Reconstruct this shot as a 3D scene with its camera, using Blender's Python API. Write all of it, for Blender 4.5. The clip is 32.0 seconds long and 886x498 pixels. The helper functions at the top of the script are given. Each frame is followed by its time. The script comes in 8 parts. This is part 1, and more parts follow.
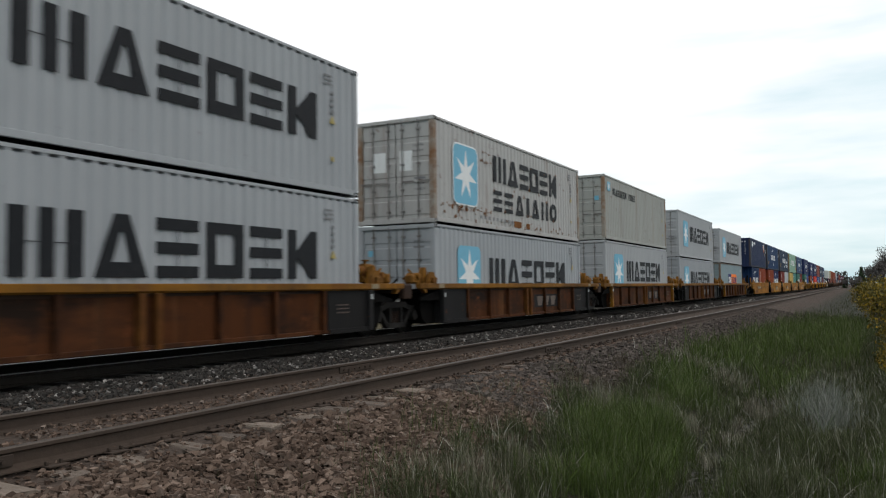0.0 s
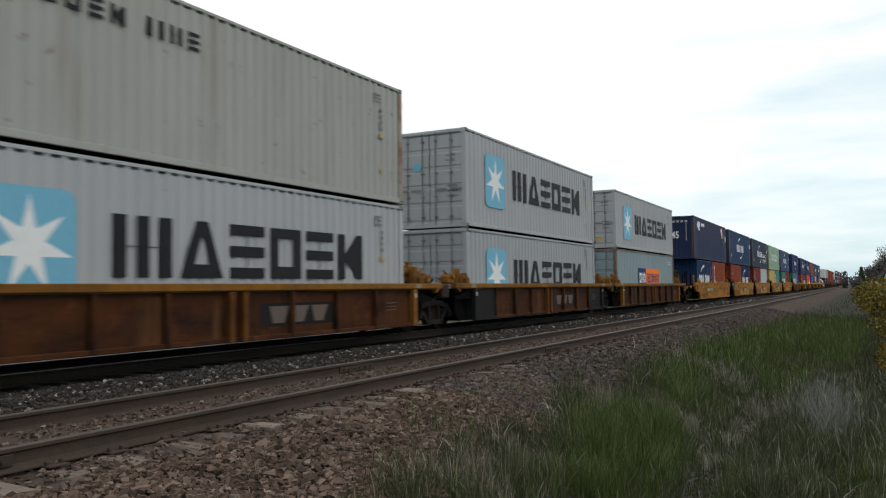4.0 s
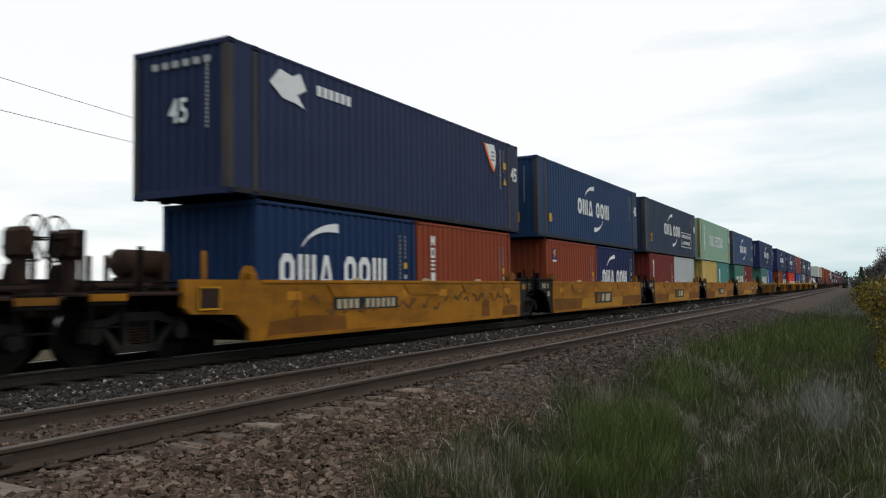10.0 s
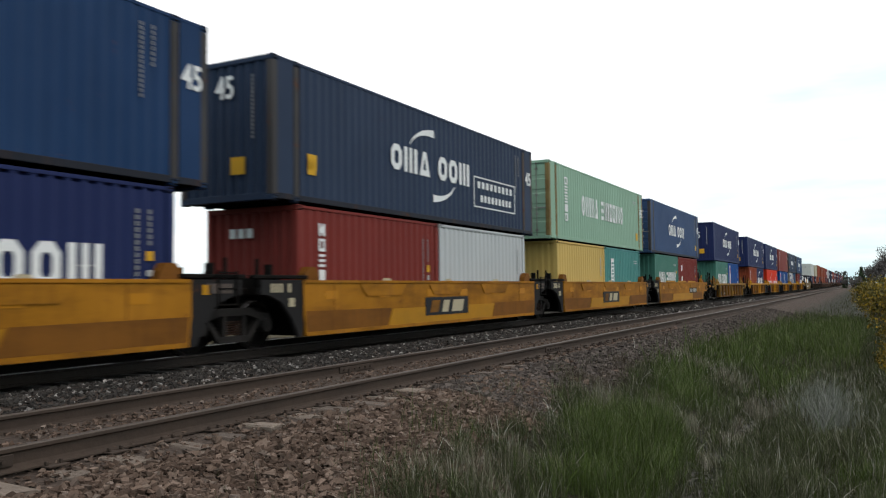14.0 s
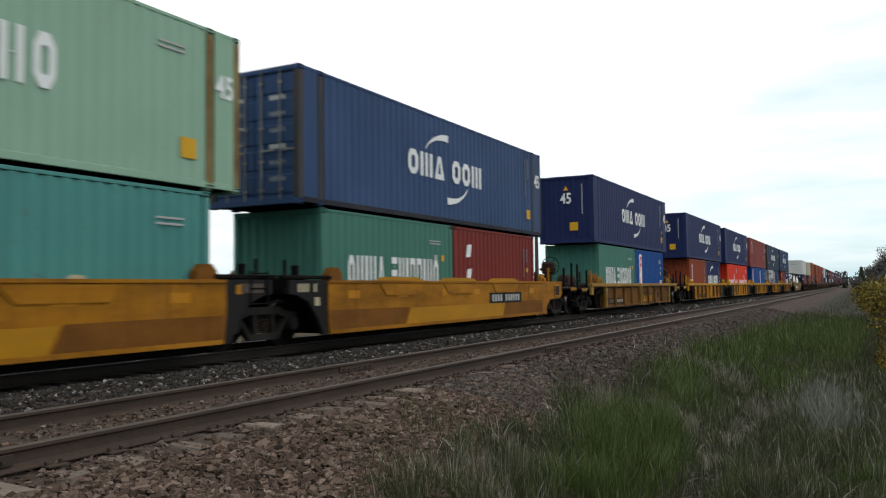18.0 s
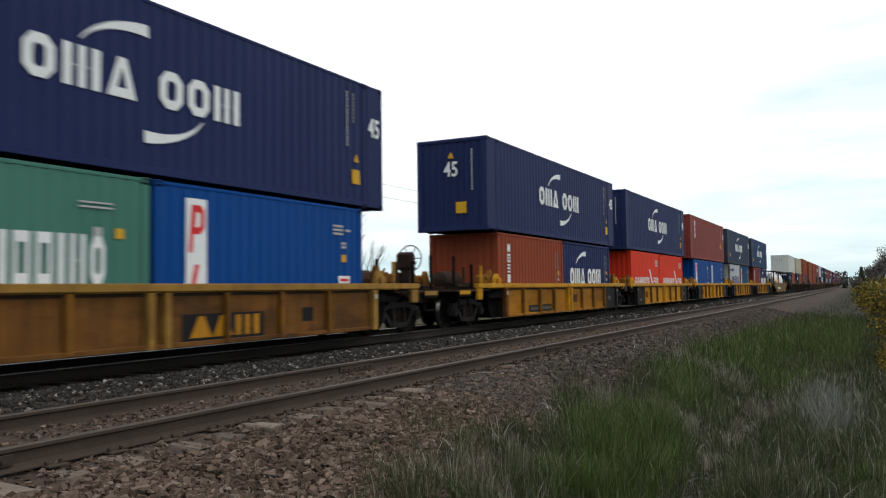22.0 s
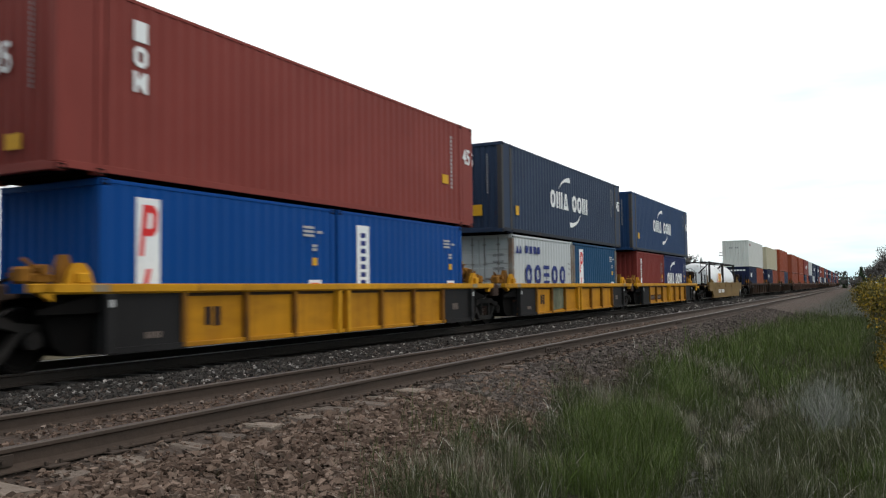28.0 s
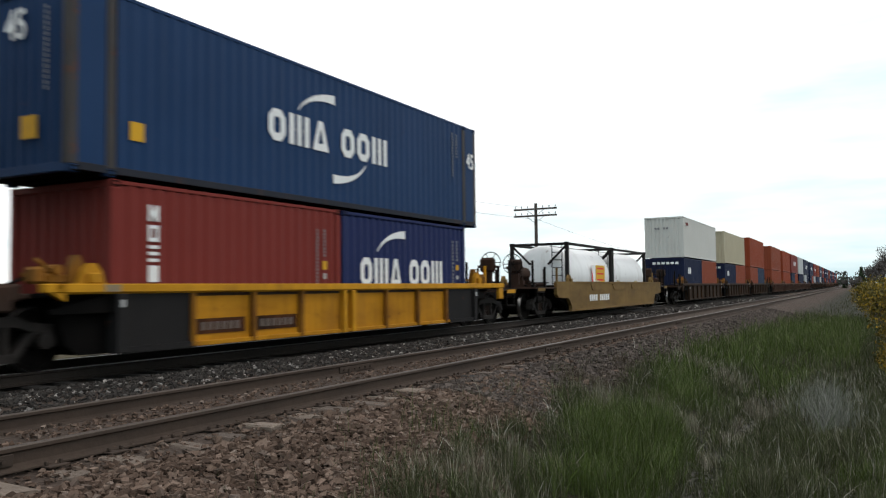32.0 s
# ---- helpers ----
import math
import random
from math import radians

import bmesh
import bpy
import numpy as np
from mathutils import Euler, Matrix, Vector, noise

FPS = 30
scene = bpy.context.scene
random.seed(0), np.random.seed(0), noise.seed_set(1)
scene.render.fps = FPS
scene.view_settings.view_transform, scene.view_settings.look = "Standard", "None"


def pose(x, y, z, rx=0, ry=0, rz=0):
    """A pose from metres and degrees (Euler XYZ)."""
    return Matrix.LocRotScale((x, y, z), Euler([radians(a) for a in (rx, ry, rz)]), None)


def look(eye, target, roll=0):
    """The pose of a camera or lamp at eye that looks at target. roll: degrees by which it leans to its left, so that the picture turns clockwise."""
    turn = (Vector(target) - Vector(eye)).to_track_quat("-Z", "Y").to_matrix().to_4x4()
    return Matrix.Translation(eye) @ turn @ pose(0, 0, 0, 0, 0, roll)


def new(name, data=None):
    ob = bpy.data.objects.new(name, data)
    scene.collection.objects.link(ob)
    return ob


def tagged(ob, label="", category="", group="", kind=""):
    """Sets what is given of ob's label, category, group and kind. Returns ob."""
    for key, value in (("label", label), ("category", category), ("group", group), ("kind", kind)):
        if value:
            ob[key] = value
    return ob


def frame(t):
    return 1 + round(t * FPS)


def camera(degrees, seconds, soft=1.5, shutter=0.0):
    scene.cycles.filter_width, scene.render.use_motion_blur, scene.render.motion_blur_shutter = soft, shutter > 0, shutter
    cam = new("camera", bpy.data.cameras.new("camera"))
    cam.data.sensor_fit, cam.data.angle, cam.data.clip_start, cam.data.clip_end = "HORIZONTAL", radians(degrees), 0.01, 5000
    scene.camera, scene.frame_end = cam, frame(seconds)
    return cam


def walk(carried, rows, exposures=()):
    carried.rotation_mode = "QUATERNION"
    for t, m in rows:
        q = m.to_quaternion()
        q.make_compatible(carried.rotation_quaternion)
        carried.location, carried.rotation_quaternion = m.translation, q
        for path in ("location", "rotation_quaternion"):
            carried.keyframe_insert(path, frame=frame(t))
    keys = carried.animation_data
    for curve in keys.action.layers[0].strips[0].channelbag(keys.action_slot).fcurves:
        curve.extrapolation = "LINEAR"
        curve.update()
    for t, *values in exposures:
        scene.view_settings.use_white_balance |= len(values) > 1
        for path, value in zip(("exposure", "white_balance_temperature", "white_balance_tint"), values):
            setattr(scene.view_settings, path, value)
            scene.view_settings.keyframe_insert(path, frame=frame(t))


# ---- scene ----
# ---------------------------------------------------------------- the line of the track and the train's way along it
EYE_Z = 1.11            # the rail tops lie at z = 0
TRACK_NEAR, TRACK_FAR = 6.35, 11.42


def bend(x):
    """How far the line leans to the left at x."""
    if x <= 0:
        return 0.0
    return 3e-5 * x * x if x < 180 else 3e-5 * 180 * 180 + 0.0108 * (x - 180)


def gone(t):
    """Metres that the train has rolled by t seconds."""
    u = (t - 16) / 16
    return 7.56553 * t + 5 * (0.63268 * (u * u - 1) + 0.18931 * (u ** 3 - u) - 0.11908 * (u ** 4 - 1))


# ---------------------------------------------------------------- camera
cam = camera(57.42, 32.0, soft=1.2, shutter=0.5)
yaw, pitch = 0.48567, 0.049151
aim = Vector((math.cos(yaw) * math.cos(pitch), math.sin(yaw) * math.cos(pitch), math.sin(pitch)))
stand = look((0, 0, EYE_Z), Vector((0, 0, EYE_Z)) + aim * 10, roll=-0.7453)
walk(cam, [(0.0, stand), (32.0, stand)], [(0.0, 0.06), (3.0, 0.06), (7.0, 0.08), (8.4, 0.04), (10.0, -0.06), (11.0, 0.26), (14.0, 0.30), (17.0, 0.14), (24.0, 0.20), (25.5, 0.34), (28.0, 0.34), (32.0, 0.24)])

# ---------------------------------------------------------------- sky, sun, exposure
scene.view_settings.exposure = 0.0
world = bpy.data.worlds.new("overcast_sky")
scene.world = world
world.use_nodes = True
wn, wl = world.node_tree.nodes, world.node_tree.links
wn.clear()
w_out = wn.new("ShaderNodeOutputWorld")
w_bg = wn.new("ShaderNodeBackground")
w_sky = wn.new("ShaderNodeTexSky")
w_sky.sky_type, w_sky.sun_disc = "NISHITA", False
w_sky.sun_elevation, w_sky.sun_rotation = radians(55), radians(153)
w_tc = wn.new("ShaderNodeTexCoord")
w_sep = wn.new("ShaderNodeSeparateXYZ")
w_map = wn.new("ShaderNodeMapping")
w_map.inputs["Scale"].default_value = (2.2, 2.2, 13.0)
w_noise = wn.new("ShaderNodeTexNoise")
w_noise.inputs["Scale"].default_value = 1.6
w_noise.inputs["Detail"].default_value = 5
w_ramp = wn.new("ShaderNodeValToRGB")       # brightness of the cloud cover by height
w_ramp.color_ramp.elements[0].position, w_ramp.color_ramp.elements[0].color = 0.0, (0.50, 0.715, 0.78, 1)
w_ramp.color_ramp.elements[1].position, w_ramp.color_ramp.elements[1].color = 0.30, (1.12, 1.12, 1.12, 1)
mid = w_ramp.color_ramp.elements.new(0.11)
mid.color = (0.77, 0.905, 0.94, 1)
w_add = wn.new("ShaderNodeMath")
w_add.operation = "MULTIPLY_ADD"
w_add.inputs[1].default_value, w_add.inputs[2].default_value = 0.70, -0.335
w_sum = wn.new("ShaderNodeMath")
w_sum.operation = "ADD"
w_blue = wn.new("ShaderNodeVectorMath")
w_blue.operation = "SCALE"
w_blue.inputs["Scale"].default_value = 0.12
w_mix = wn.new("ShaderNodeMix")
w_mix.data_type = "RGBA"
w_mix.inputs["Factor"].default_value = 0.88
wl.new(w_tc.outputs["Generated"], w_sep.inputs[0])
wl.new(w_tc.outputs["Generated"], w_map.inputs["Vector"])
wl.new(w_map.outputs[0], w_noise.inputs["Vector"])
wl.new(w_noise.outputs[0], w_add.inputs[0])
wl.new(w_add.outputs[0], w_sum.inputs[0])
w_side = wn.new("ShaderNodeMath")
w_side.operation = "MAXIMUM"
w_side.inputs[1].default_value = 0.0
w_lean = wn.new("ShaderNodeMath")
w_lean.operation = "MULTIPLY_ADD"
w_lean.inputs[1].default_value = 0.23
wl.new(w_sep.outputs["Y"], w_side.inputs[0])
wl.new(w_side.outputs[0], w_lean.inputs[0])
wl.new(w_sep.outputs["Z"], w_lean.inputs[2])
w_back = wn.new("ShaderNodeMath")
w_back.operation = "MINIMUM"
w_back.inputs[1].default_value = 0.0
w_dim = wn.new("ShaderNodeMath")          # unseen sky behind, towards low x, dimmed to darken the container ends
w_dim.operation = "MULTIPLY_ADD"
w_dim.inputs[1].default_value = 0.34
wl.new(w_sep.outputs["X"], w_back.inputs[0])
wl.new(w_back.outputs[0], w_dim.inputs[0])
wl.new(w_lean.outputs[0], w_dim.inputs[2])
wl.new(w_dim.outputs[0], w_sum.inputs[1])
wl.new(w_sum.outputs[0], w_ramp.inputs[0])
wl.new(w_sky.outputs[0], w_blue.inputs[0])
wl.new(w_blue.outputs[0], w_mix.inputs["A"])
wl.new(w_ramp.outputs[0], w_mix.inputs["B"])
wl.new(w_mix.outputs["Result"], w_bg.inputs["Color"])
wl.new(w_bg.outputs[0], w_out.inputs["Surface"])
w_bg.inputs["Strength"].default_value = 1.0

sun_data = bpy.data.lights.new("sun", "SUN")
sun_data.energy, sun_data.angle, sun_data.color = 0.5, radians(25), (1.0, 0.97, 0.92)
sun = new("sun", sun_data)
sun.matrix_world = look((12, -20, 40), (0, 4, 0))

# ---------------------------------------------------------------- materials


def node_material(name):
    m = bpy.data.materials.new(name)
    m.use_nodes = True
    t = m.node_tree
    return m, t.nodes, t.links, t.nodes["Principled BSDF"]


def noise_node(N, L, vec, scale, detail=4.0, rough=0.55):
    n = N.new("ShaderNodeTexNoise")
    n.inputs["Scale"].default_value, n.inputs["Detail"].default_value, n.inputs["Roughness"].default_value = scale, detail, rough
    L.new(vec, n.inputs["Vector"])
    return n.outputs[0]


def ramp(N, L, value, lo, hi):
    r = N.new("ShaderNodeMapRange")
    r.inputs["From Min"].default_value, r.inputs["From Max"].default_value = lo, hi
    L.new(value, r.inputs["Value"])
    return r.outputs[0]


def blend(N, L, f, a, b):
    m = N.new("ShaderNodeMix")
    m.data_type = "RGBA"
    for key, v in (("Factor", f), ("A", a), ("B", b)):
        if isinstance(v, (tuple, list)):
            m.inputs[key].default_value = (*v[:3], 1)
        elif isinstance(v, (int, float)):
            m.inputs[key].default_value = v
        else:
            L.new(v, m.inputs[key])
    return m.outputs["Result"]


def times(N, L, v, k):
    m = N.new("ShaderNodeMath")
    m.operation = "MULTIPLY"
    L.new(v, m.inputs[0])
    m.inputs[1].default_value = k
    return m.outputs[0]


def bump_on(N, L, b, height, dist, strength=0.6):
    n = N.new("ShaderNodeBump")
    n.inputs["Strength"].default_value, n.inputs["Distance"].default_value = strength, dist
    L.new(height, n.inputs["Height"])
    L.new(n.outputs[0], b.inputs["Normal"])


def stretch(N, L, sx, sy, sz, source="Object"):
    tc = N.new("ShaderNodeTexCoord")
    mp = N.new("ShaderNodeMapping")
    mp.inputs["Scale"].default_value = (sx, sy, sz)
    info = N.new("ShaderNodeObjectInfo")
    add = N.new("ShaderNodeVectorMath")
    add.operation = "MULTIPLY_ADD"
    add.inputs[1].default_value = (37, 37, 37)
    cmb = N.new("ShaderNodeCombineXYZ")
    for i in range(3):
        L.new(info.outputs["Random"], cmb.inputs[i])
    L.new(cmb.outputs[0], add.inputs[0])
    L.new(tc.outputs[source], add.inputs[2])
    L.new(add.outputs[0], mp.inputs["Vector"])
    return mp.outputs[0]


def paint(name, col, rust=0.12, fade=0.18, streak=0.25, rough=0.5, dirt=None, grimy=0.0):
    """Weathered enamel on steel: faded patches, rain streaks, specks of rust."""
    m, N, L, b = node_material(name)
    plain = stretch(N, L, 1, 1, 1)
    down = stretch(N, L, 3.5, 3.5, 0.22)
    patch = ramp(N, L, noise_node(N, L, plain, 0.55, 3), 0.35, 0.7)
    lines = ramp(N, L, noise_node(N, L, down, 1.3, 5, 0.65), 0.48, 0.8)
    spots = ramp(N, L, noise_node(N, L, plain, 3.1, 9, 0.72), 0.665 - 0.12 * rust, 0.72)
    dirt = dirt or tuple(c * 0.6 + 0.010 for c in col)
    chalk = tuple(min(1, c * 1.22 + 0.004) for c in col)
    b.inputs["Specular IOR Level"].default_value = 0.08
    c = blend(N, L, times(N, L, patch, fade * 2.2), col, chalk)
    c = blend(N, L, times(N, L, lines, streak), c, dirt)
    if grimy:
        broad = ramp(N, L, noise_node(N, L, stretch(N, L, 0.45, 1, 1.6), 1.0, 6, 0.62), 0.42, 0.66)
        c = blend(N, L, times(N, L, broad, grimy), c, dirt)
    if rust > 0.3:
        runs = ramp(N, L, noise_node(N, L, stretch(N, L, 1.5, 1.5, 0.14), 1.0, 6, 0.7), 0.56, 0.74)
        c = blend(N, L, times(N, L, runs, min(0.8, rust * 0.85)), c, (0.15, 0.068, 0.026))
    c = blend(N, L, times(N, L, spots, min(1, rust * 4)), c, (0.13, 0.045, 0.018))
    L.new(c, b.inputs["Base Color"])
    L.new(ramp(N, L, spots, -rough / (0.9 - rough), 1), b.inputs["Roughness"])
    bump_on(N, L, b, noise_node(N, L, plain, 5.0, 4), 0.006, 0.35)
    return m


def grime(name, col, second, scale=4.0, rough=0.8, metal=0.0, bump=0.01):
    """Two colours mixed at two scales, for rusty, dusty and woody surfaces."""
    m, N, L, b = node_material(name)
    v = stretch(N, L, 1, 1, 1)
    big = ramp(N, L, noise_node(N, L, v, scale * 0.3, 3), 0.35, 0.68)
    fine = ramp(N, L, noise_node(N, L, v, scale * 4, 6, 0.7), 0.3, 0.75)
    c = blend(N, L, big, col, second)
    c = blend(N, L, times(N, L, fine, 0.55), c, tuple(x * 0.55 for x in col))
    L.new(c, b.inputs["Base Color"])
    b.inputs["Roughness"].default_value, b.inputs["Metallic"].default_value = rough, metal
    b.inputs["Specular IOR Level"].default_value = 0.2
    bump_on(N, L, b, noise_node(N, L, v, scale * 5, 6), bump, 0.7)
    return m


def by_island(name, cols, rough=0.9, bump=0.006, scale=30.0):
    """A joined heap of small pieces, each with its own tint."""
    m, N, L, b = node_material(name)
    geo = N.new("ShaderNodeNewGeometry")
    r = N.new("ShaderNodeValToRGB")
    r.color_ramp.interpolation = "LINEAR"
    els = r.color_ramp.elements
    els[0].color, els[1].color = (*cols[0], 1), (*cols[-1], 1)
    for i, c in enumerate(cols[1:-1], 1):
        els.new(i / (len(cols) - 1)).color = (*c, 1)
    L.new(geo.outputs["Random Per Island"], r.inputs[0])
    tc = N.new("ShaderNodeTexCoord")
    n = noise_node(N, L, tc.outputs["Object"], scale, 5, 0.7)
    L.new(blend(N, L, times(N, L, ramp(N, L, n, 0.35, 0.75), 0.5), r.outputs[0], tuple(x * 0.6 for x in cols[0])), b.inputs["Base Color"])
    b.inputs["Roughness"].default_value = rough
    b.inputs["Specular IOR Level"].default_value = 0.15
    if bump:
        bump_on(N, L, b, n, bump, 0.6)
    return m


def by_object(name, a, c2, rough=0.85, grain=(1.2, 14, 14)):
    """Wood and the like: tint by piece, grain along x."""
    m, N, L, b = node_material(name)
    info = N.new("ShaderNodeObjectInfo")
    v = stretch(N, L, *grain)
    g = ramp(N, L, noise_node(N, L, v, 2.0, 6, 0.7), 0.3, 0.7)
    c = blend(N, L, info.outputs["Random"], a, c2)
    c = blend(N, L, times(N, L, g, 0.6), c, tuple(x * 0.4 for x in a))
    L.new(c, b.inputs["Base Color"])
    b.inputs["Roughness"].default_value = rough
    bump_on(N, L, b, g, 0.012, 0.8)
    return m


def flat_paint(name, col, rough=0.6):
    """Lettering paint with chips."""
    m, N, L, b = node_material(name)
    v = stretch(N, L, 1, 1, 1)
    n = ramp(N, L, noise_node(N, L, v, 6, 6, 0.7), 0.5, 0.75)
    L.new(blend(N, L, times(N, L, n, 0.35), col, tuple(x * 0.6 + 0.03 for x in col)), b.inputs["Base Color"])
    b.inputs["Roughness"].default_value = rough
    b.inputs["Specular IOR Level"].default_value = 0.15
    return m


GREY = paint("grey_container_paint", (0.3674, 0.3739, 0.3794), 0.10, 0.15, 0.22)
GREY_WARM = paint("warm_grey_container_paint", (0.41, 0.40, 0.385), 0.58, 0.15, 0.25)
GREY_OLIVE = paint("olive_grey_container_paint", (0.345, 0.345, 0.318), 0.36, 0.15, 0.25)
GREY_DIM = paint("dull_grey_container_paint", (0.3301, 0.3422, 0.3534), 0.10, 0.15, 0.22)
NAVY_GREY = paint("greyish_navy_container_paint", (0.019, 0.028, 0.068), 0.08, 0.3, 0.3)
NAVY_PALE = paint("pale_faded_navy_container_paint", (0.032, 0.062, 0.136), 0.12, 0.5, 0.5)
NAVY_DULL = paint("dull_navy_container_paint", (0.0095, 0.0145, 0.040), 0.10, 0.3, 0.3)
NAVY_DEEP = paint("deep_blue_container_paint", (0.0085, 0.027, 0.078), 0.10, 0.25, 0.3)
BLUEGREY = paint("blue_grey_container_paint", (0.235, 0.295, 0.31), 0.10, 0.2, 0.25)
NAVY = paint("navy_container_paint", (0.0155, 0.0235, 0.080), 0.05, 0.2, 0.16)
NAVY_OLD = paint("faded_navy_container_paint", (0.0115, 0.036, 0.096), 0.12, 0.3, 0.3)
NAVY_DARK = paint("dark_slate_container_paint", (0.022, 0.036, 0.068), 0.10, 0.3, 0.25)
BROWNRED = paint("brown_red_container_paint", (0.165, 0.028, 0.022), 0.10, 0.2, 0.2)
REDFADED = paint("faded_brown_red_container_paint", (0.192, 0.041, 0.033), 0.10, 0.3, 0.25)
RUSTRED = paint("rust_orange_container_paint", (0.225, 0.046, 0.019), 0.10, 0.2, 0.2)
REDORANGE = paint("red_orange_container_paint", (0.21, 0.052, 0.026), 0.08, 0.15, 0.15)
RED = paint("bright_red_container_paint", (0.60, 0.036, 0.012), 0.04, 0.15, 0.10)
SEAGREEN = paint("pale_green_container_paint", (0.245, 0.385, 0.282), 0.14, 0.2, 0.25)
GREEN = paint("green_container_paint", (0.056, 0.162, 0.124), 0.10, 0.2, 0.2)
TEAL = paint("teal_container_paint", (0.070, 0.225, 0.205), 0.30, 0.3, 0.4)
SAND = paint("pale_yellow_container_paint", (0.54, 0.375, 0.118), 0.08, 0.15, 0.15)
BEIGE = paint("beige_container_paint", (0.4, 0.36, 0.256), 0.08, 0.15, 0.2)
BLUE = paint("blue_container_paint", (0.0015, 0.050, 0.215), 0.05, 0.15, 0.12)
STEELBLUE = paint("steel_blue_container_paint", (0.012, 0.058, 0.125), 0.08, 0.2, 0.2)
OFFWHITE = paint("off_white_container_paint", (0.5332, 0.5332, 0.4988), 0.08, 0.1, 0.18)
PALEGREY = paint("pale_grey_container_paint", (0.4472, 0.4644, 0.4644), 0.08, 0.1, 0.2)
WELL_YELLOW = paint("yellow_well_paint", (0.50, 0.24, 0.012), 0.5, 0.3, 0.45, 0.55, (0.13, 0.055, 0.014), grimy=0.35)
WELL_DULL = paint("dull_dirty_yellow_chord_paint", (0.30, 0.165, 0.035), 0.6, 0.3, 0.6, 0.6, (0.10, 0.05, 0.02), grimy=0.5)
WELL_SMOOTH = paint("grimy_smooth_yellow_paint", (0.305, 0.126, 0.008), 0.5, 0.5, 0.35, 0.6, (0.075, 0.028, 0.007), grimy=0.6)
WELL_FRESH = paint("fresh_yellow_patch_paint", (0.38, 0.178, 0.009), 0.15, 0.2, 0.2, 0.5, (0.12, 0.07, 0.02), grimy=0.3)
WELL_GRIMY = paint("grimy_brown_yellow_sheet_paint", (0.15, 0.062, 0.012), 0.75, 0.5, 0.8, 0.6, (0.045, 0.024, 0.012), grimy=0.8)
WELL_ORANGE = paint("clean_orange_yellow_sheet_paint", (0.42, 0.188, 0.009), 0.5, 0.3, 0.5, 0.55, (0.13, 0.048, 0.009), grimy=0.4)
WORNPOST = paint("worn_grey_brown_post_paint", (0.046, 0.043, 0.043), 0.7, 0.5, 0.6)
OLIVEPOST = paint("worn_ochre_post_paint", (0.20, 0.155, 0.065), 1.0, 0.4, 0.6, 0.6, (0.11, 0.055, 0.022), grimy=0.6)
RUSTSTAIN = grime("orange_rust_stain", (0.22, 0.085, 0.02), (0.13, 0.055, 0.02), 6, 0.9)
WELL_BAND = paint("worn_brown_band_paint", (0.165, 0.064, 0.009), 0.5, 0.4, 0.4, 0.6, (0.06, 0.025, 0.008), grimy=0.5)
WELL_TAN = paint("dusty_tan_well_paint", (0.165, 0.103, 0.034), 0.5, 0.4, 0.4, 0.6, (0.075, 0.045, 0.022), grimy=0.5)
WELL_AGED = paint("aged_yellow_well_paint", (0.205, 0.088, 0.011), 0.9, 0.35, 0.8, 0.6, (0.065, 0.032, 0.013), grimy=0.75)
WELL_RUST = paint("rusted_brown_well_paint", (0.064, 0.021, 0.0065), 0.9, 0.4, 0.8, 0.7, (0.017, 0.010, 0.007), grimy=1.0)
WELL_WORN = paint("worn_yellow_brown_rib_paint", (0.13, 0.050, 0.011), 1.0, 0.4, 0.8, 0.7, (0.05, 0.02, 0.008), grimy=0.9)
WELL_DARK = paint("dark_grey_well_paint", (0.0155, 0.0145, 0.0145), 0.25, 0.3, 0.5, 0.65, (0.02, 0.018, 0.016))
WELL_BROWN = paint("dull_brown_well_paint", (0.030, 0.018, 0.012), 0.7, 0.4, 0.6, 0.7, (0.04, 0.028, 0.02), grimy=0.5)
WELL_DUST = paint("dusty_red_brown_well_paint", (0.085, 0.048, 0.035), 0.5, 0.3, 0.5, 0.7, grimy=0.4)
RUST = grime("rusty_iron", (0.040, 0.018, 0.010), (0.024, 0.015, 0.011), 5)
IRON = grime("near_black_iron", (0.004, 0.0036, 0.0033), (0.012, 0.0095, 0.008), 5, 0.75)
CAST = grime("dusty_cast_steel", (0.013, 0.0115, 0.0105), (0.030, 0.025, 0.022), 5, 0.8)
# UNDER is near black: the shade below the cars is in its colour.
UNDER = grime("shade_black_metal", (0.003, 0.0028, 0.0026), (0.007, 0.006, 0.0055), 4, 0.85)
POLISHED = grime("polished_rail_head", (0.42, 0.41, 0.40), (0.3, 0.29, 0.28), 3, 0.32, 1.0, 0.0005)
TREAD = grime("polished_wheel_tread", (0.45, 0.44, 0.42), (0.3, 0.28, 0.26), 8, 0.3, 1.0, 0.001)
RAIL_TOP = grime("worn_rail_head", (0.105, 0.086, 0.073), (0.072, 0.058, 0.047), 3, 0.5, 0.5, 0.001)
RAIL_SIDE = grime("rusty_rail_web", (0.064, 0.045, 0.034), (0.046, 0.034, 0.027), 3, 0.9)
# Web colour darkened for the shade under the train.
SHADE_RAIL = grime("shade_dark_rail_web", (0.022, 0.017, 0.014), (0.030, 0.023, 0.018), 3, 0.8)
GALV = grime("weathered_steel_rods", (0.28, 0.27, 0.26), (0.15, 0.13, 0.12), 5, 0.6, 0.3)
WHITE = flat_paint("white_lettering_paint", (0.756, 0.7665, 0.756))
BLACK = flat_paint("black_lettering_paint", (0.0125, 0.0135, 0.016))
SKYBLUE = flat_paint("light_blue_emblem_paint", (0.17, 0.42, 0.56))
YELLOW = flat_paint("yellow_sticker", (0.60, 0.33, 0.02))
DIMYELLOW = flat_paint("bleached_yellow_sticker", (0.40, 0.32, 0.12))
ORANGE = flat_paint("orange_emblem_paint", (0.86, 0.19, 0.015))
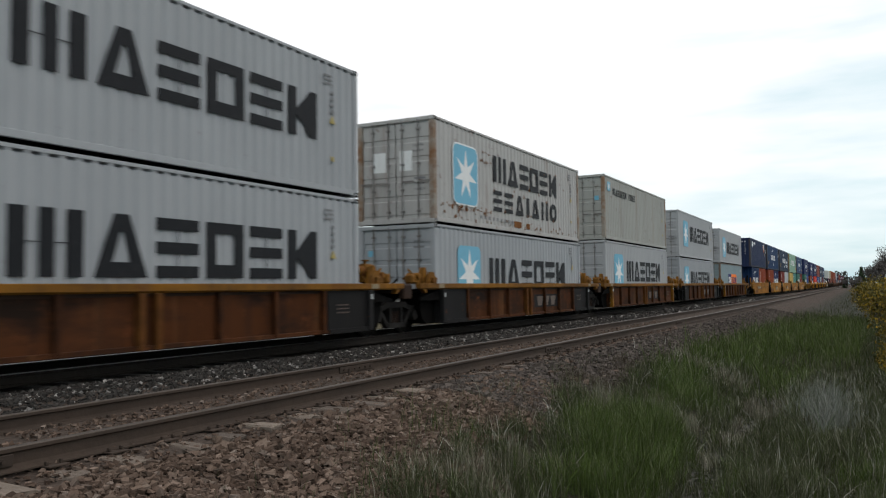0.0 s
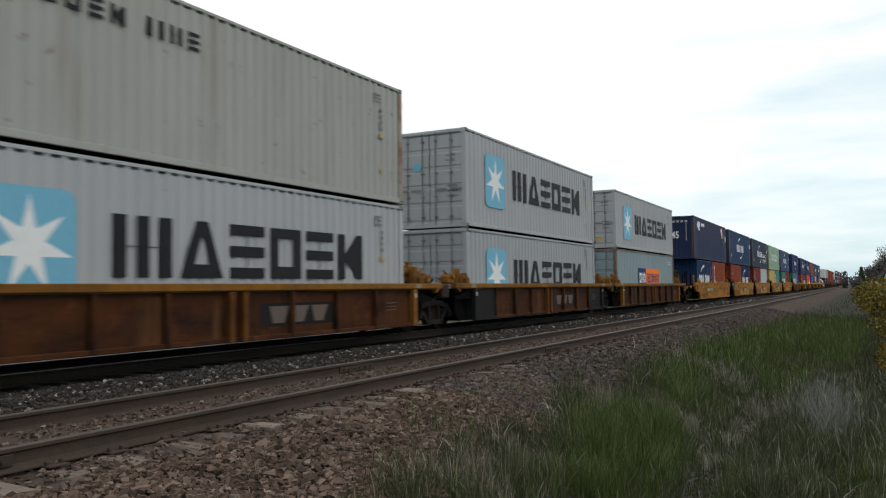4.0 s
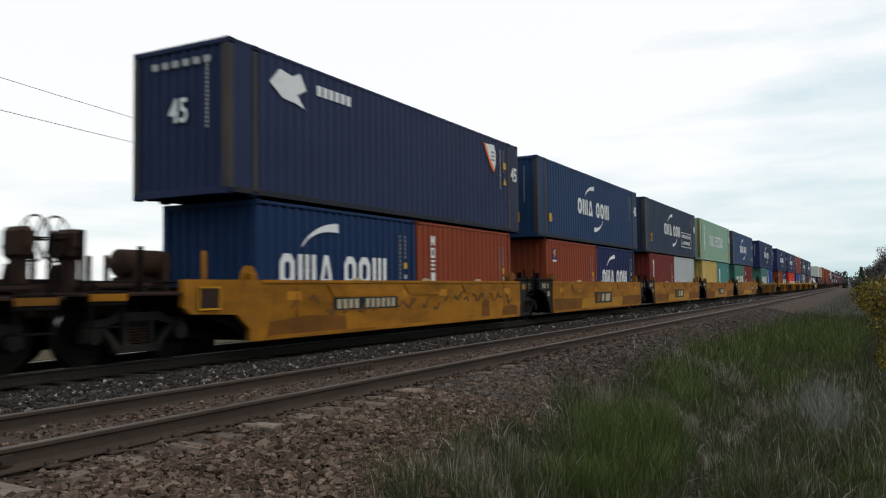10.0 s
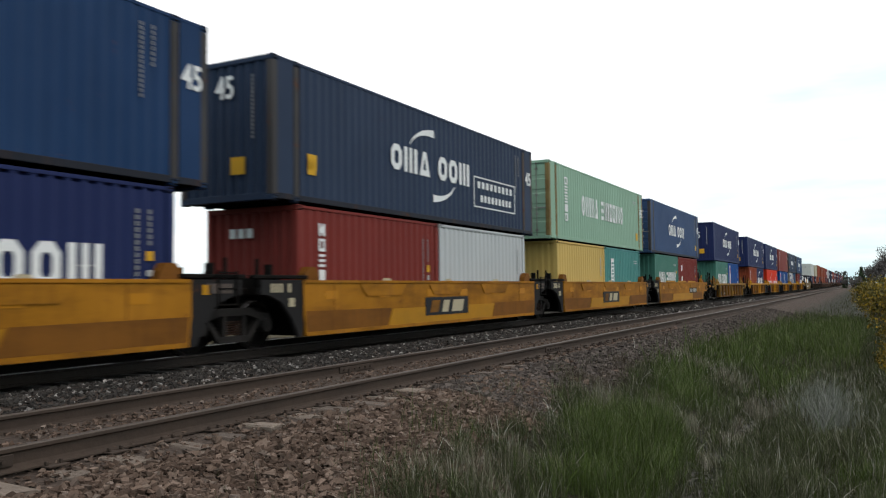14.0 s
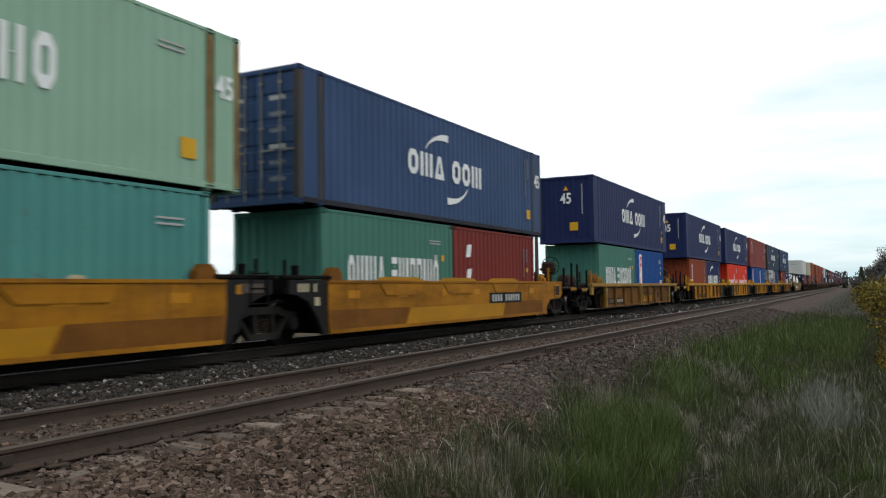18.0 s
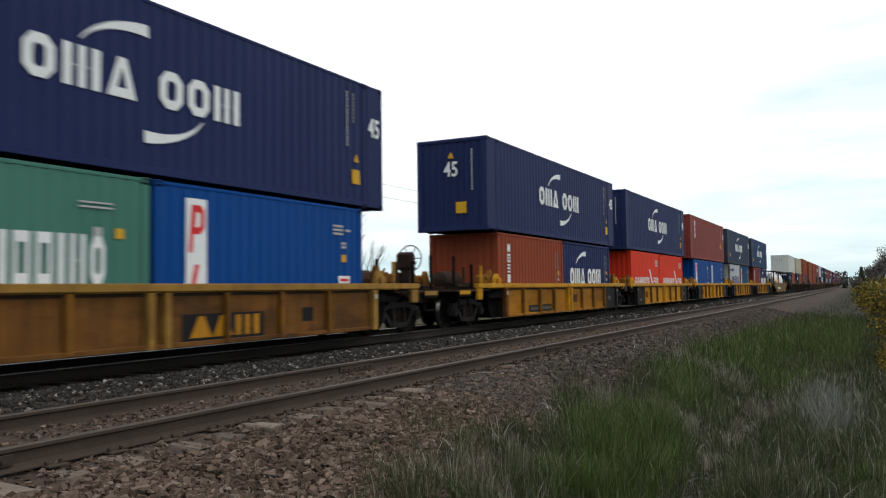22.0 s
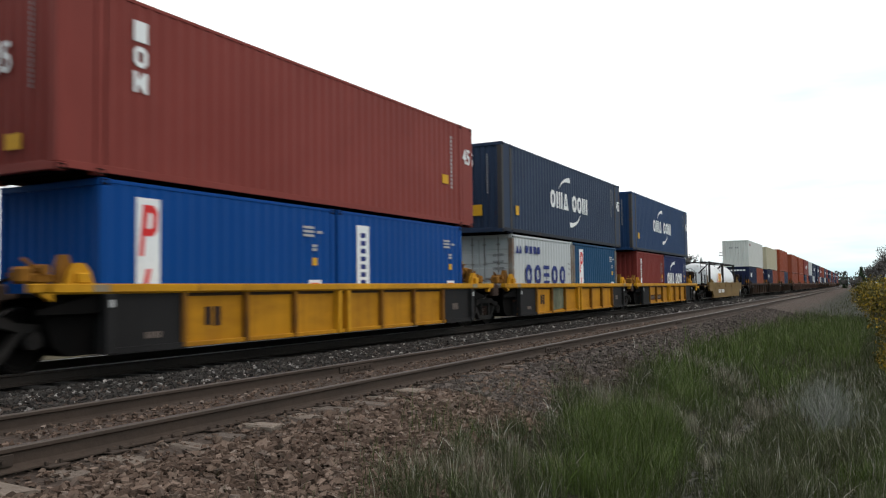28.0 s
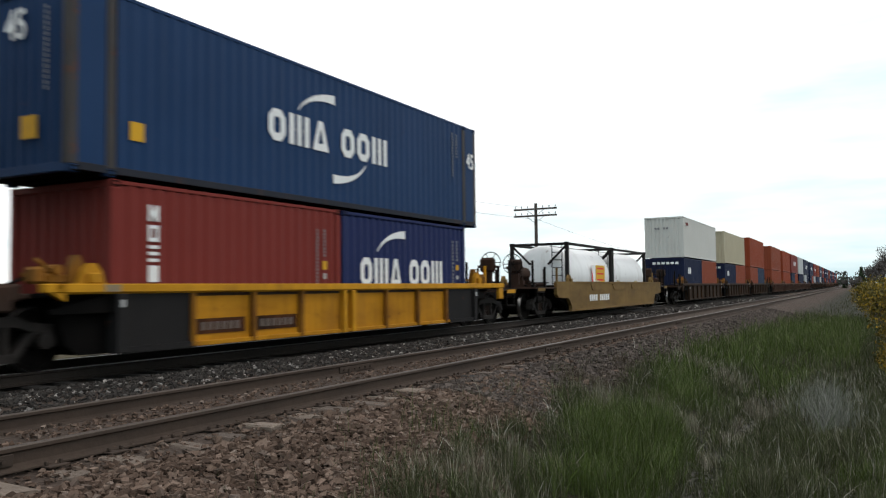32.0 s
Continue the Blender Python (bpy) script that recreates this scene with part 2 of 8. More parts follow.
DEEPBLUE = flat_paint("deep_blue_emblem_paint", (0.012, 0.024, 0.14))
REDMARK = flat_paint("red_mark_paint", (0.62, 0.03, 0.03))
DIMWHITE = flat_paint("dull_white_lettering_paint", (0.40, 0.40, 0.39))
CREAM = flat_paint("worn_cream_letter_paint", (0.42, 0.36, 0.24))
DIMGREY = flat_paint("faint_grey_lettering_paint", (0.215, 0.215, 0.22))
REFLECT = flat_paint("worn_orange_reflector", (0.42, 0.17, 0.006))
DIMRAIL = paint("rubbed_pale_chord_paint", (0.23, 0.185, 0.12), 0.4, 0.3, 0.5)
VERDI = grime("green_grey_bare_metal", (0.075, 0.085, 0.055), (0.19, 0.19, 0.12), 7, 0.8)
TANKWHITE = paint("white_tank_enamel", (0.70, 0.71, 0.71), 0.35, 0.15, 0.35, 0.32)
FADED = flat_paint("worn_sign_paint", (0.125, 0.096, 0.080))
RUSTPOST = paint("rust_eaten_grey_paint", (0.30, 0.27, 0.23), 1.15, 0.2, 0.8, 0.6, (0.19, 0.082, 0.028), grimy=0.95)
BROWNPOST = paint("brown_rust_post_paint", (0.20, 0.19, 0.17), 1.2, 0.2, 0.6, 0.6, (0.13, 0.06, 0.025), grimy=0.7)
BASE_GRIME = paint("grimy_bottom_rail_paint", (0.017, 0.019, 0.026), 0.4, 0.4, 0.5)
for black_mat in (IRON, UNDER):
    black_mat.node_tree.nodes["Principled BSDF"].inputs["Specular IOR Level"].default_value = 0.06
# ---------------------------------------------------------------- building tools
MESHES = {}


def keep(key, bm):
    me = bpy.data.meshes.new(key if isinstance(key, str) else str(key[0]))
    bm.to_mesh(me)
    bm.free()
    me.materials.append(None)
    return me


def shared(key, make):
    """A mesh built once for all pieces of the same shape."""
    if key not in MESHES:
        bm = bmesh.new()
        make(bm)
        MESHES[key] = keep(key, bm)
    return MESHES[key]


def part(name, shape, material, parent, label="", at=(0, 0, 0)):
    """Links a bmesh, or a shared mesh, as one object under a thing or a part."""
    me = keep(name, shape) if isinstance(shape, bmesh.types.BMesh) else shape
    ob = new(name, me)
    ob.parent = parent
    ob.location = at
    if material is not None:
        ob.material_slots[0].link = "OBJECT"
        ob.material_slots[0].material = material
    if label:
        tagged(ob, label)
    return ob


def box(bm, x0, x1, y0, y1, z0, z1, cut=0.0):
    v = [bm.verts.new((x, y, z)) for x in (x0, x1) for y in (y0, y1) for z in (z0, z1)]
    f = [bm.faces.new([v[i] for i in q]) for q in ((0, 1, 3, 2), (4, 6, 7, 5), (0, 4, 5, 1), (2, 3, 7, 6), (0, 2, 6, 4), (1, 5, 7, 3))]
    if cut:
        bmesh.ops.bevel(bm, geom=list({e for q in f for e in q.edges}), offset=cut, segments=1, affect="EDGES")
    return f


def prism(bm, outline, y0, y1):
    """An outline in x and z, pulled from y0 to y1."""
    a = [bm.verts.new((x, y0, z)) for x, z in outline]
    b = [bm.verts.new((x, y1, z)) for x, z in outline]
    n = len(a)
    bm.faces.new(a)
    bm.faces.new(b[::-1])
    for i in range(n):
        bm.faces.new((a[i], b[i], b[(i + 1) % n], a[(i + 1) % n]))
    bmesh.ops.recalc_face_normals(bm, faces=bm.faces)


def rod(bm, a, b, r, n=8):
    a, b = Vector(a), Vector(b)
    q = (b - a).to_track_quat("Z", "Y")
    m = Matrix.Translation((a + b) / 2) @ q.to_matrix().to_4x4()
    bmesh.ops.create_cone(bm, cap_ends=True, segments=n, radius1=r, radius2=r, depth=(b - a).length, matrix=m)


def lathe(bm, profile, n=24, axis="y"):
    """Profile of (along, radius), turned about an axis."""
    rings = []
    for a, r in profile:
        ring = []
        for i in range(n):
            w = 2 * math.pi * i / n
            c, s = r * math.cos(w), r * math.sin(w)
            ring.append(bm.verts.new({"y": (c, a, s), "x": (a, c, s), "z": (c, s, a)}[axis]))
        rings.append(ring)
    fs = []
    for p, q in zip(rings, rings[1:]):
        for i in range(n):
            fs.append(bm.faces.new((p[i], p[(i + 1) % n], q[(i + 1) % n], q[i])))
    bm.faces.new(rings[0])
    bm.faces.new(rings[-1][::-1])
    bmesh.ops.recalc_face_normals(bm, faces=bm.faces)
    return fs


def hoop(bm, centre, r, thick, axis="x", n=20, m=6):
    """A ring of round bar."""
    rings = []
    for i in range(n):
        w = 2 * math.pi * i / n
        ring = []
        for j in range(m):
            u = 2 * math.pi * j / m
            rr, h = r + thick * math.cos(u), thick * math.sin(u)
            p = {"x": (h, rr * math.cos(w), rr * math.sin(w)), "y": (rr * math.cos(w), h, rr * math.sin(w))}[axis]
            ring.append(bm.verts.new(Vector(centre) + Vector(p)))
        rings.append(ring)
    for i in range(n):
        a, b = rings[i], rings[(i + 1) % n]
        for j in range(m):
            bm.faces.new((a[j], b[j], b[(j + 1) % m], a[(j + 1) % m]))


# ---------------------------------------------------------------- containers
W = 2.438


def corrugated(bm, a0, a1, z0, z1, plane, inward, along="x", pitch=0.278, depth=0.030, pocket=0.0):
    """A wall of trapezoid folds; plane is the outer face, inward the sign towards the inside. pocket: height of hollows
    added under its top to hold dark shade.
    """
    n = max(2, round((a1 - a0) / pitch))
    p = (a1 - a0) / n
    pts = []
    for i in range(n):
        a = a0 + i * p
        pts += [(a, 0), (a + p * 0.26, 0), (a + p * 0.5, 1), (a + p * 0.76, 1)]
    pts.append((a1, 0))
    levels = [(z0, depth), (z1, depth)] if not pocket else [(z0, depth), (z1 - pocket, depth), (z1 - pocket, 0.16), (z1, 0.16)]
    rows = []
    for z, deep in levels:
        row = []
        for a, d in pts:
            q = plane + inward * deep * d
            row.append(bm.verts.new((a, q, z) if along == "x" else (q, a, z)))
        rows.append(row)
    for lo, hi in zip(rows, rows[1:]):
        for i in range(len(pts) - 1):
            bm.faces.new((lo[i], lo[i + 1], hi[i + 1], hi[i]))
    bmesh.ops.recalc_face_normals(bm, faces=bm.faces)


def ring_plate(bm, outer, inner, y0, y1):
    """A flat plate with a hole; both outlines run the same way with as many corners."""
    n = len(outer)
    a, b, c, d = ([bm.verts.new((x, y, z)) for x, z in line] for line, y in ((outer, y0), (inner, y0), (outer, y1), (inner, y1)))
    for i in range(n):
        j = (i + 1) % n
        for q in ((a[i], a[j], b[j], b[i]), (c[j], c[i], d[i], d[j]), (a[j], a[i], c[i], c[j]), (b[i], b[j], d[j], d[i])):
            bm.faces.new(q)
    bmesh.ops.recalc_face_normals(bm, faces=bm.faces)


def comb(bm, bars, lo, hi, z0, z1, y0, y1, flat):
    """Parallel bars held by a thin strip across their middle; flat: they lie instead of standing."""
    mid, k = (lo + hi) / 2, 0.006 * (hi - lo)
    up = [p for u, v in bars for p in ((u, mid + k), (u, hi), (v, hi), (v, mid + k))]
    down = [p for u, v in reversed(bars) for p in ((v, mid - k), (v, lo), (u, lo), (u, mid - k))]
    line = up + down
    prism(bm, [(q, p) for p, q in line] if flat else line, y0, y1)


SHAPE_WIDTH = {"m": 1.28, "i": 0.42, "k": 1.0, "a": 1.08, " ": 0.6}


def plain_shape(bm, kind, a, b, z0, z1, y0, y1):
    """One plain shape: r block, t triangle, a holed wedge, o eight-sided ring, b oblong ring, m three bars, n two bars, i one bar, e and s lying bars, k bar and wedge."""
    w, h = b - a, z1 - z0
    c, q = w * 0.28, h * 0.24
    cx = (a + b) / 2
    if kind == "o":
        out = [(a + c, z0), (b - c, z0), (b, z0 + q), (b, z1 - q), (b - c, z1), (a + c, z1), (a, z1 - q), (a, z0 + q)]
        e, f = w * 0.30, h * 0.24
        hole = [(a + e + c * 0.3, z0 + f), (b - e - c * 0.3, z0 + f), (b - e, z0 + f + q * 0.4), (b - e, z1 - f - q * 0.4), (b - e - c * 0.3, z1 - f), (a + e + c * 0.3, z1 - f), (a + e, z1 - f - q * 0.4), (a + e, z0 + f + q * 0.4)]
        ring_plate(bm, out, hole, y0, y1)
    elif kind == "b":
        ring_plate(bm, [(a, z0), (b, z0), (b, z1), (a, z1)], [(a + w * 0.25, z0 + h * 0.24), (b - w * 0.25, z0 + h * 0.24), (b - w * 0.25, z1 - h * 0.20), (a + w * 0.25, z1 - h * 0.20)], y0, y1)
    elif kind == "a":
        ring_plate(bm, [(a, z0), (b, z0), (cx + w * 0.14, z1), (cx - w * 0.14, z1)], [(cx - w * 0.17, z0 + h * 0.24), (cx + w * 0.17, z0 + h * 0.24), (cx + w * 0.03, z1 - h * 0.28), (cx - w * 0.03, z1 - h * 0.28)], y0, y1)
    elif kind == "m":
        comb(bm, [(a, a + w * 0.23), (cx - w * 0.10, cx + w * 0.10), (b - w * 0.23, b)], z0, z1, z0, z1, y0, y1, False)
    elif kind == "n":
        comb(bm, [(a, a + w * 0.30), (b - w * 0.30, b)], z0, z1, z0, z1, y0, y1, False)
    elif kind in "es":
        comb(bm, [(z0, z0 + h * 0.20), (z0 + h * 0.40, z0 + h * 0.60), (z1 - h * 0.20, z1)], a, b, z0, z1, y0, y1, True)
    elif kind == "k":
        mid = (z0 + z1) / 2
        prism(bm, [(a, z0), (a + w * 0.28, z0), (a + w * 0.28, mid - h * 0.06), (b - w * 0.22, z0), (b, z0), (b, z1), (b - w * 0.22, z1), (a + w * 0.28, mid + h * 0.06), (a + w * 0.28, z1), (a, z1)], y0, y1)
    else:
        top = w * 0.12 if kind == "t" else w / 2
        prism(bm, [(a, z0), (b, z0), (cx + top, z1), (cx - top, z1)], y0, y1)


def letter_bars(bm, x0, x1, z0, z1, n, plane, gaps=(), fill=0.70):
    """Small lettering as plain bars in one mesh."""
    p = (x1 - x0) / n
    for i in range(n):
        if i not in gaps:
            a = x0 + p * (i + (1 - fill) / 2)
            box(bm, a, a + p * fill, plane - 0.004, plane + 0.004, z0, z1)


def word(box_, x0, x1, z0, z1, n, mat, gaps=(), fill=0.70, side="y", shapes="", plane=0.0, label=""):
    """A word as plain shapes, one part each, from x0 to x1; the places in gaps stay empty."""
    L, H = box_["size"] if "size" in box_ else (0, 0)
    kinds = shapes or "r" * n
    wide = [SHAPE_WIDTH.get(k, 1.0) if shapes else 1.0 for k in kinds]
    p = (x1 - x0) / sum(w + 1 / fill - 1 for w in wide)
    rim_ = p * (1 / fill - 1)
    small = (z1 - z0) < 0.3
    bm = bmesh.new()
    a = x0 + rim_ / 2
    for i in range(n):
        b = a + wide[i] * p
        if i not in gaps and kinds[i] != " ":
            plain_shape(bm, kinds[i], a, b, z0, z1, -0.004, 0.004)
        a = b + rim_
        if len(bm.verts) and (not small or i == n - 1):
            if side == "x":
                bmesh.ops.rotate(bm, verts=bm.verts, matrix=Matrix.Rotation(radians(-90), 3, "Z"))
            at = (0, -W / 2 - 0.004 - plane, 0) if side == "y" else (-L / 2 - 0.004 - plane, 0, 0)
            ob = part("small_lettering" if small else "letter_bar", bm, mat, box_, label, at=at)
            if small:
                tagged(ob, kind="stuff")
            bm = bmesh.new()
    bm.free()


def column(box_, x, z0, z1, n, w, mat, side="y", fill=0.7):
    """Upright row of small signs, as plain bars."""
    L, H = box_["size"]
    bm = bmesh.new()
    p = (z1 - z0) / n
    for i in range(n):
        a, b = z0 + p * i, z0 + p * (i + fill)
        if side == "y":
            box(bm, x - w / 2, x + w / 2, -W / 2 - 0.008, -W / 2, a, b)
        else:
            box(bm, -L / 2 - 0.008 + box_["inset"], -L / 2 + box_["inset"], x - w / 2, x + w / 2, a, b)
    return tagged(part("small_lettering", bm, mat, box_), kind="stuff")


def upright_word(box_, x, z0, z1, w, mat, kinds):
    """Plain shapes one under the other, each a part."""
    p = (z1 - z0) / len(kinds)
    for i, k in enumerate(kinds):
        bm = bmesh.new()
        plain_shape(bm, k, x - w / 2, x + w / 2, z1 - p * (i + 0.82), z1 - p * i, -0.004, 0.004)
        part("letter_bar", bm, mat, box_, at=(0, -W / 2 - 0.004, 0))


def plate(box_, name, x0, x1, z0, z1, mat, side="y", lift=0.004, label=""):
    L, H = box_["size"]
    bm = bmesh.new()
    if side == "y":
        box(bm, x0, x1, -W / 2 - lift - 0.006, -W / 2, z0, z1)
    else:
        box(bm, -L / 2 - (0.010 if box_["inset"] else lift + 0.006) + box_["inset"], -L / 2 + box_["inset"], x0, x1, z0, z1)
    return part(name, bm, mat, box_, label)


def triangle_mark(box_, x, z, s, mat, side="y"):
    L, H = box_["size"]
    bm = bmesh.new()
    prism(bm, [(-s / 2, 0), (s / 2, 0), (0, s * 0.9)], -0.008, 0)
    if side == "y":
        bmesh.ops.translate(bm, verts=bm.verts, vec=(x, -W / 2, z))
    else:
        bmesh.ops.rotate(bm, verts=bm.verts, matrix=Matrix.Rotation(radians(-90), 3, "Z"))
        bmesh.ops.translate(bm, verts=bm.verts, vec=(-L / 2, x, z))
    return part("warning_triangle", bm, mat, box_)


def number_mesh(text, height):
    key = ("number", text, height)
    if key not in MESHES:
        c = bpy.data.curves.new("digits", "FONT")
        c.body, c.size, c.extrude, c.align_x = text, height / 0.72, 0.004, "CENTER"
        c.offset = 0.012
        tmp = new("digits", c)
        bpy.context.view_layer.update()
        me = bpy.data.meshes.new_from_object(tmp.evaluated_get(bpy.context.evaluated_depsgraph_get()))
        me.name = "digits"
        bpy.data.objects.remove(tmp)
        me.materials.clear()
        me.materials.append(None)
        me.transform(Matrix.Scale(0.78, 4, (1, 0, 0)))
        MESHES[key] = me
    return MESHES[key]


def number(box_, text, x, z, h, mat, side="y"):
    L, H = box_["size"]
    ob = part("size_mark", number_mesh(text, h), mat, box_, "painted size digits")
    if side == "y":
        ob.location, ob.rotation_euler = (x, -W / 2 - 0.006, z), (radians(90), 0, 0)
    else:
        ob.location, ob.rotation_euler = (-L / 2 - 0.006, x, z), (radians(90), 0, radians(-90))


def star_emblem(box_, x0, x1, z0, z1, border=False):
    """A light blue panel with a white star on it."""
    def rounded(g, depth):
        bm = bmesh.new()
        k = 0.14 * (x1 - x0)
        corners = ((x1 - k, z1 - k, 0), (x0 + k, z1 - k, 90), (x0 + k, z0 + k, 180), (x1 - k, z0 + k, 270))
        ring = [(px + (k + g) * math.cos(radians(w + d)), pz + (k + g) * math.sin(radians(w + d))) for px, pz, w in corners for d in (0, 30, 60, 90)]
        prism(bm, ring, -W / 2 - depth, -W / 2)
        return bm
    part("emblem_panel", rounded(0, 0.005), SKYBLUE, box_, "light blue painted panel")
    if border:
        part("emblem_border", rounded(0.045, 0.003), WHITE, box_, "white border round the panel")
    cx, cz, r = (x0 + x1) / 2, (z0 + z1) / 2, min(x1 - x0, z1 - z0) * 0.47
    pts = []
    for i in range(14):
        w = math.pi / 2 + math.pi * i / 7
        k = r if i % 2 == 0 else r * 0.36
        pts.append((cx + k * math.cos(w), cz + k * math.sin(w)))
    bm = bmesh.new()
    centre = bm.verts.new((cx, -W / 2 - 0.008, cz))
    ring = [bm.verts.new((x, -W / 2 - 0.008, z)) for x, z in pts]
    back = [bm.verts.new((x, -W / 2, z)) for x, z in pts]
    for i in range(14):
        j = (i + 1) % 14
        bm.faces.new((centre, ring[i], ring[j]))
        bm.faces.new((ring[i], back[i], back[j], ring[j]))
    bmesh.ops.recalc_face_normals(bm, faces=bm.faces)
    part("emblem_star", bm, WHITE, box_, "white painted star")


def arcs(box_, cx, cz, lower=True):
    """Swept white arcs above and below a word, each the other's half turn about (cx, cz)."""
    for sign in ((1, -1) if lower else (1,)):
        bm = bmesh.new()
        n = 12
        rows = []
        for i in range(n + 1):
            u = i / n
            w = math.radians(22 + 64 * u)
            k = 1.28 / (math.cos(math.radians(22)) - math.cos(math.radians(86)))
            x = -1.25 + k * (math.cos(math.radians(22)) - math.cos(w))
            z = 0.42 + 0.54 * (math.sin(w) - math.sin(math.radians(22))) / (1 - math.sin(math.radians(22)))
            t = 0.03 + 0.17 * u
            dx, dz = math.cos(w), -math.sin(w) if False else math.sin(w)
            rows.append((cx + sign * x, cz + sign * z, cx + sign * (x + t * dx * 0.5), cz + sign * (z - t * dz)))
        va = [[bm.verts.new((r[0], y, r[1])) for y in (-W / 2 - 0.008, -W / 2)] for r in rows]
        vb = [[bm.verts.new((r[2], y, r[3])) for y in (-W / 2 - 0.008, -W / 2)] for r in rows]
        for i in range(n):
            bm.faces.new((va[i][0], va[i + 1][0], vb[i + 1][0], vb[i][0]))
            bm.faces.new((va[i][0], va[i][1], va[i + 1][1], va[i + 1][0]))
            bm.faces.new((vb[i][0], vb[i][1], vb[i + 1][1], vb[i + 1][0]))
        bmesh.ops.recalc_face_normals(bm, faces=bm.faces)
        part("painted_arc", bm, WHITE, box_, "white painted arc")


def door_leaf(bm, y0, y1, z0, z1):
    """A door with five pressed bands, seen from the low x side; its outer face at x = 0."""
    h = (z1 - z0) / 5
    line = [(0.05, z1), (0.05, z0), (0.012, z0)]
    for i in range(5):
        a, b = z0 + h * i + 0.09, z0 + h * (i + 1) - 0.05
        line += [(0.012, a - 0.015), (-0.006, a + 0.015), (-0.006, b - 0.015), (0.012, b + 0.015)]
    prism(bm, line + [(0.012, z1)], y0 + 0.012, y1 - 0.012)


THIN_TOP = (RUSTRED, REDORANGE, BROWNRED, TEAL, SEAGREEN)


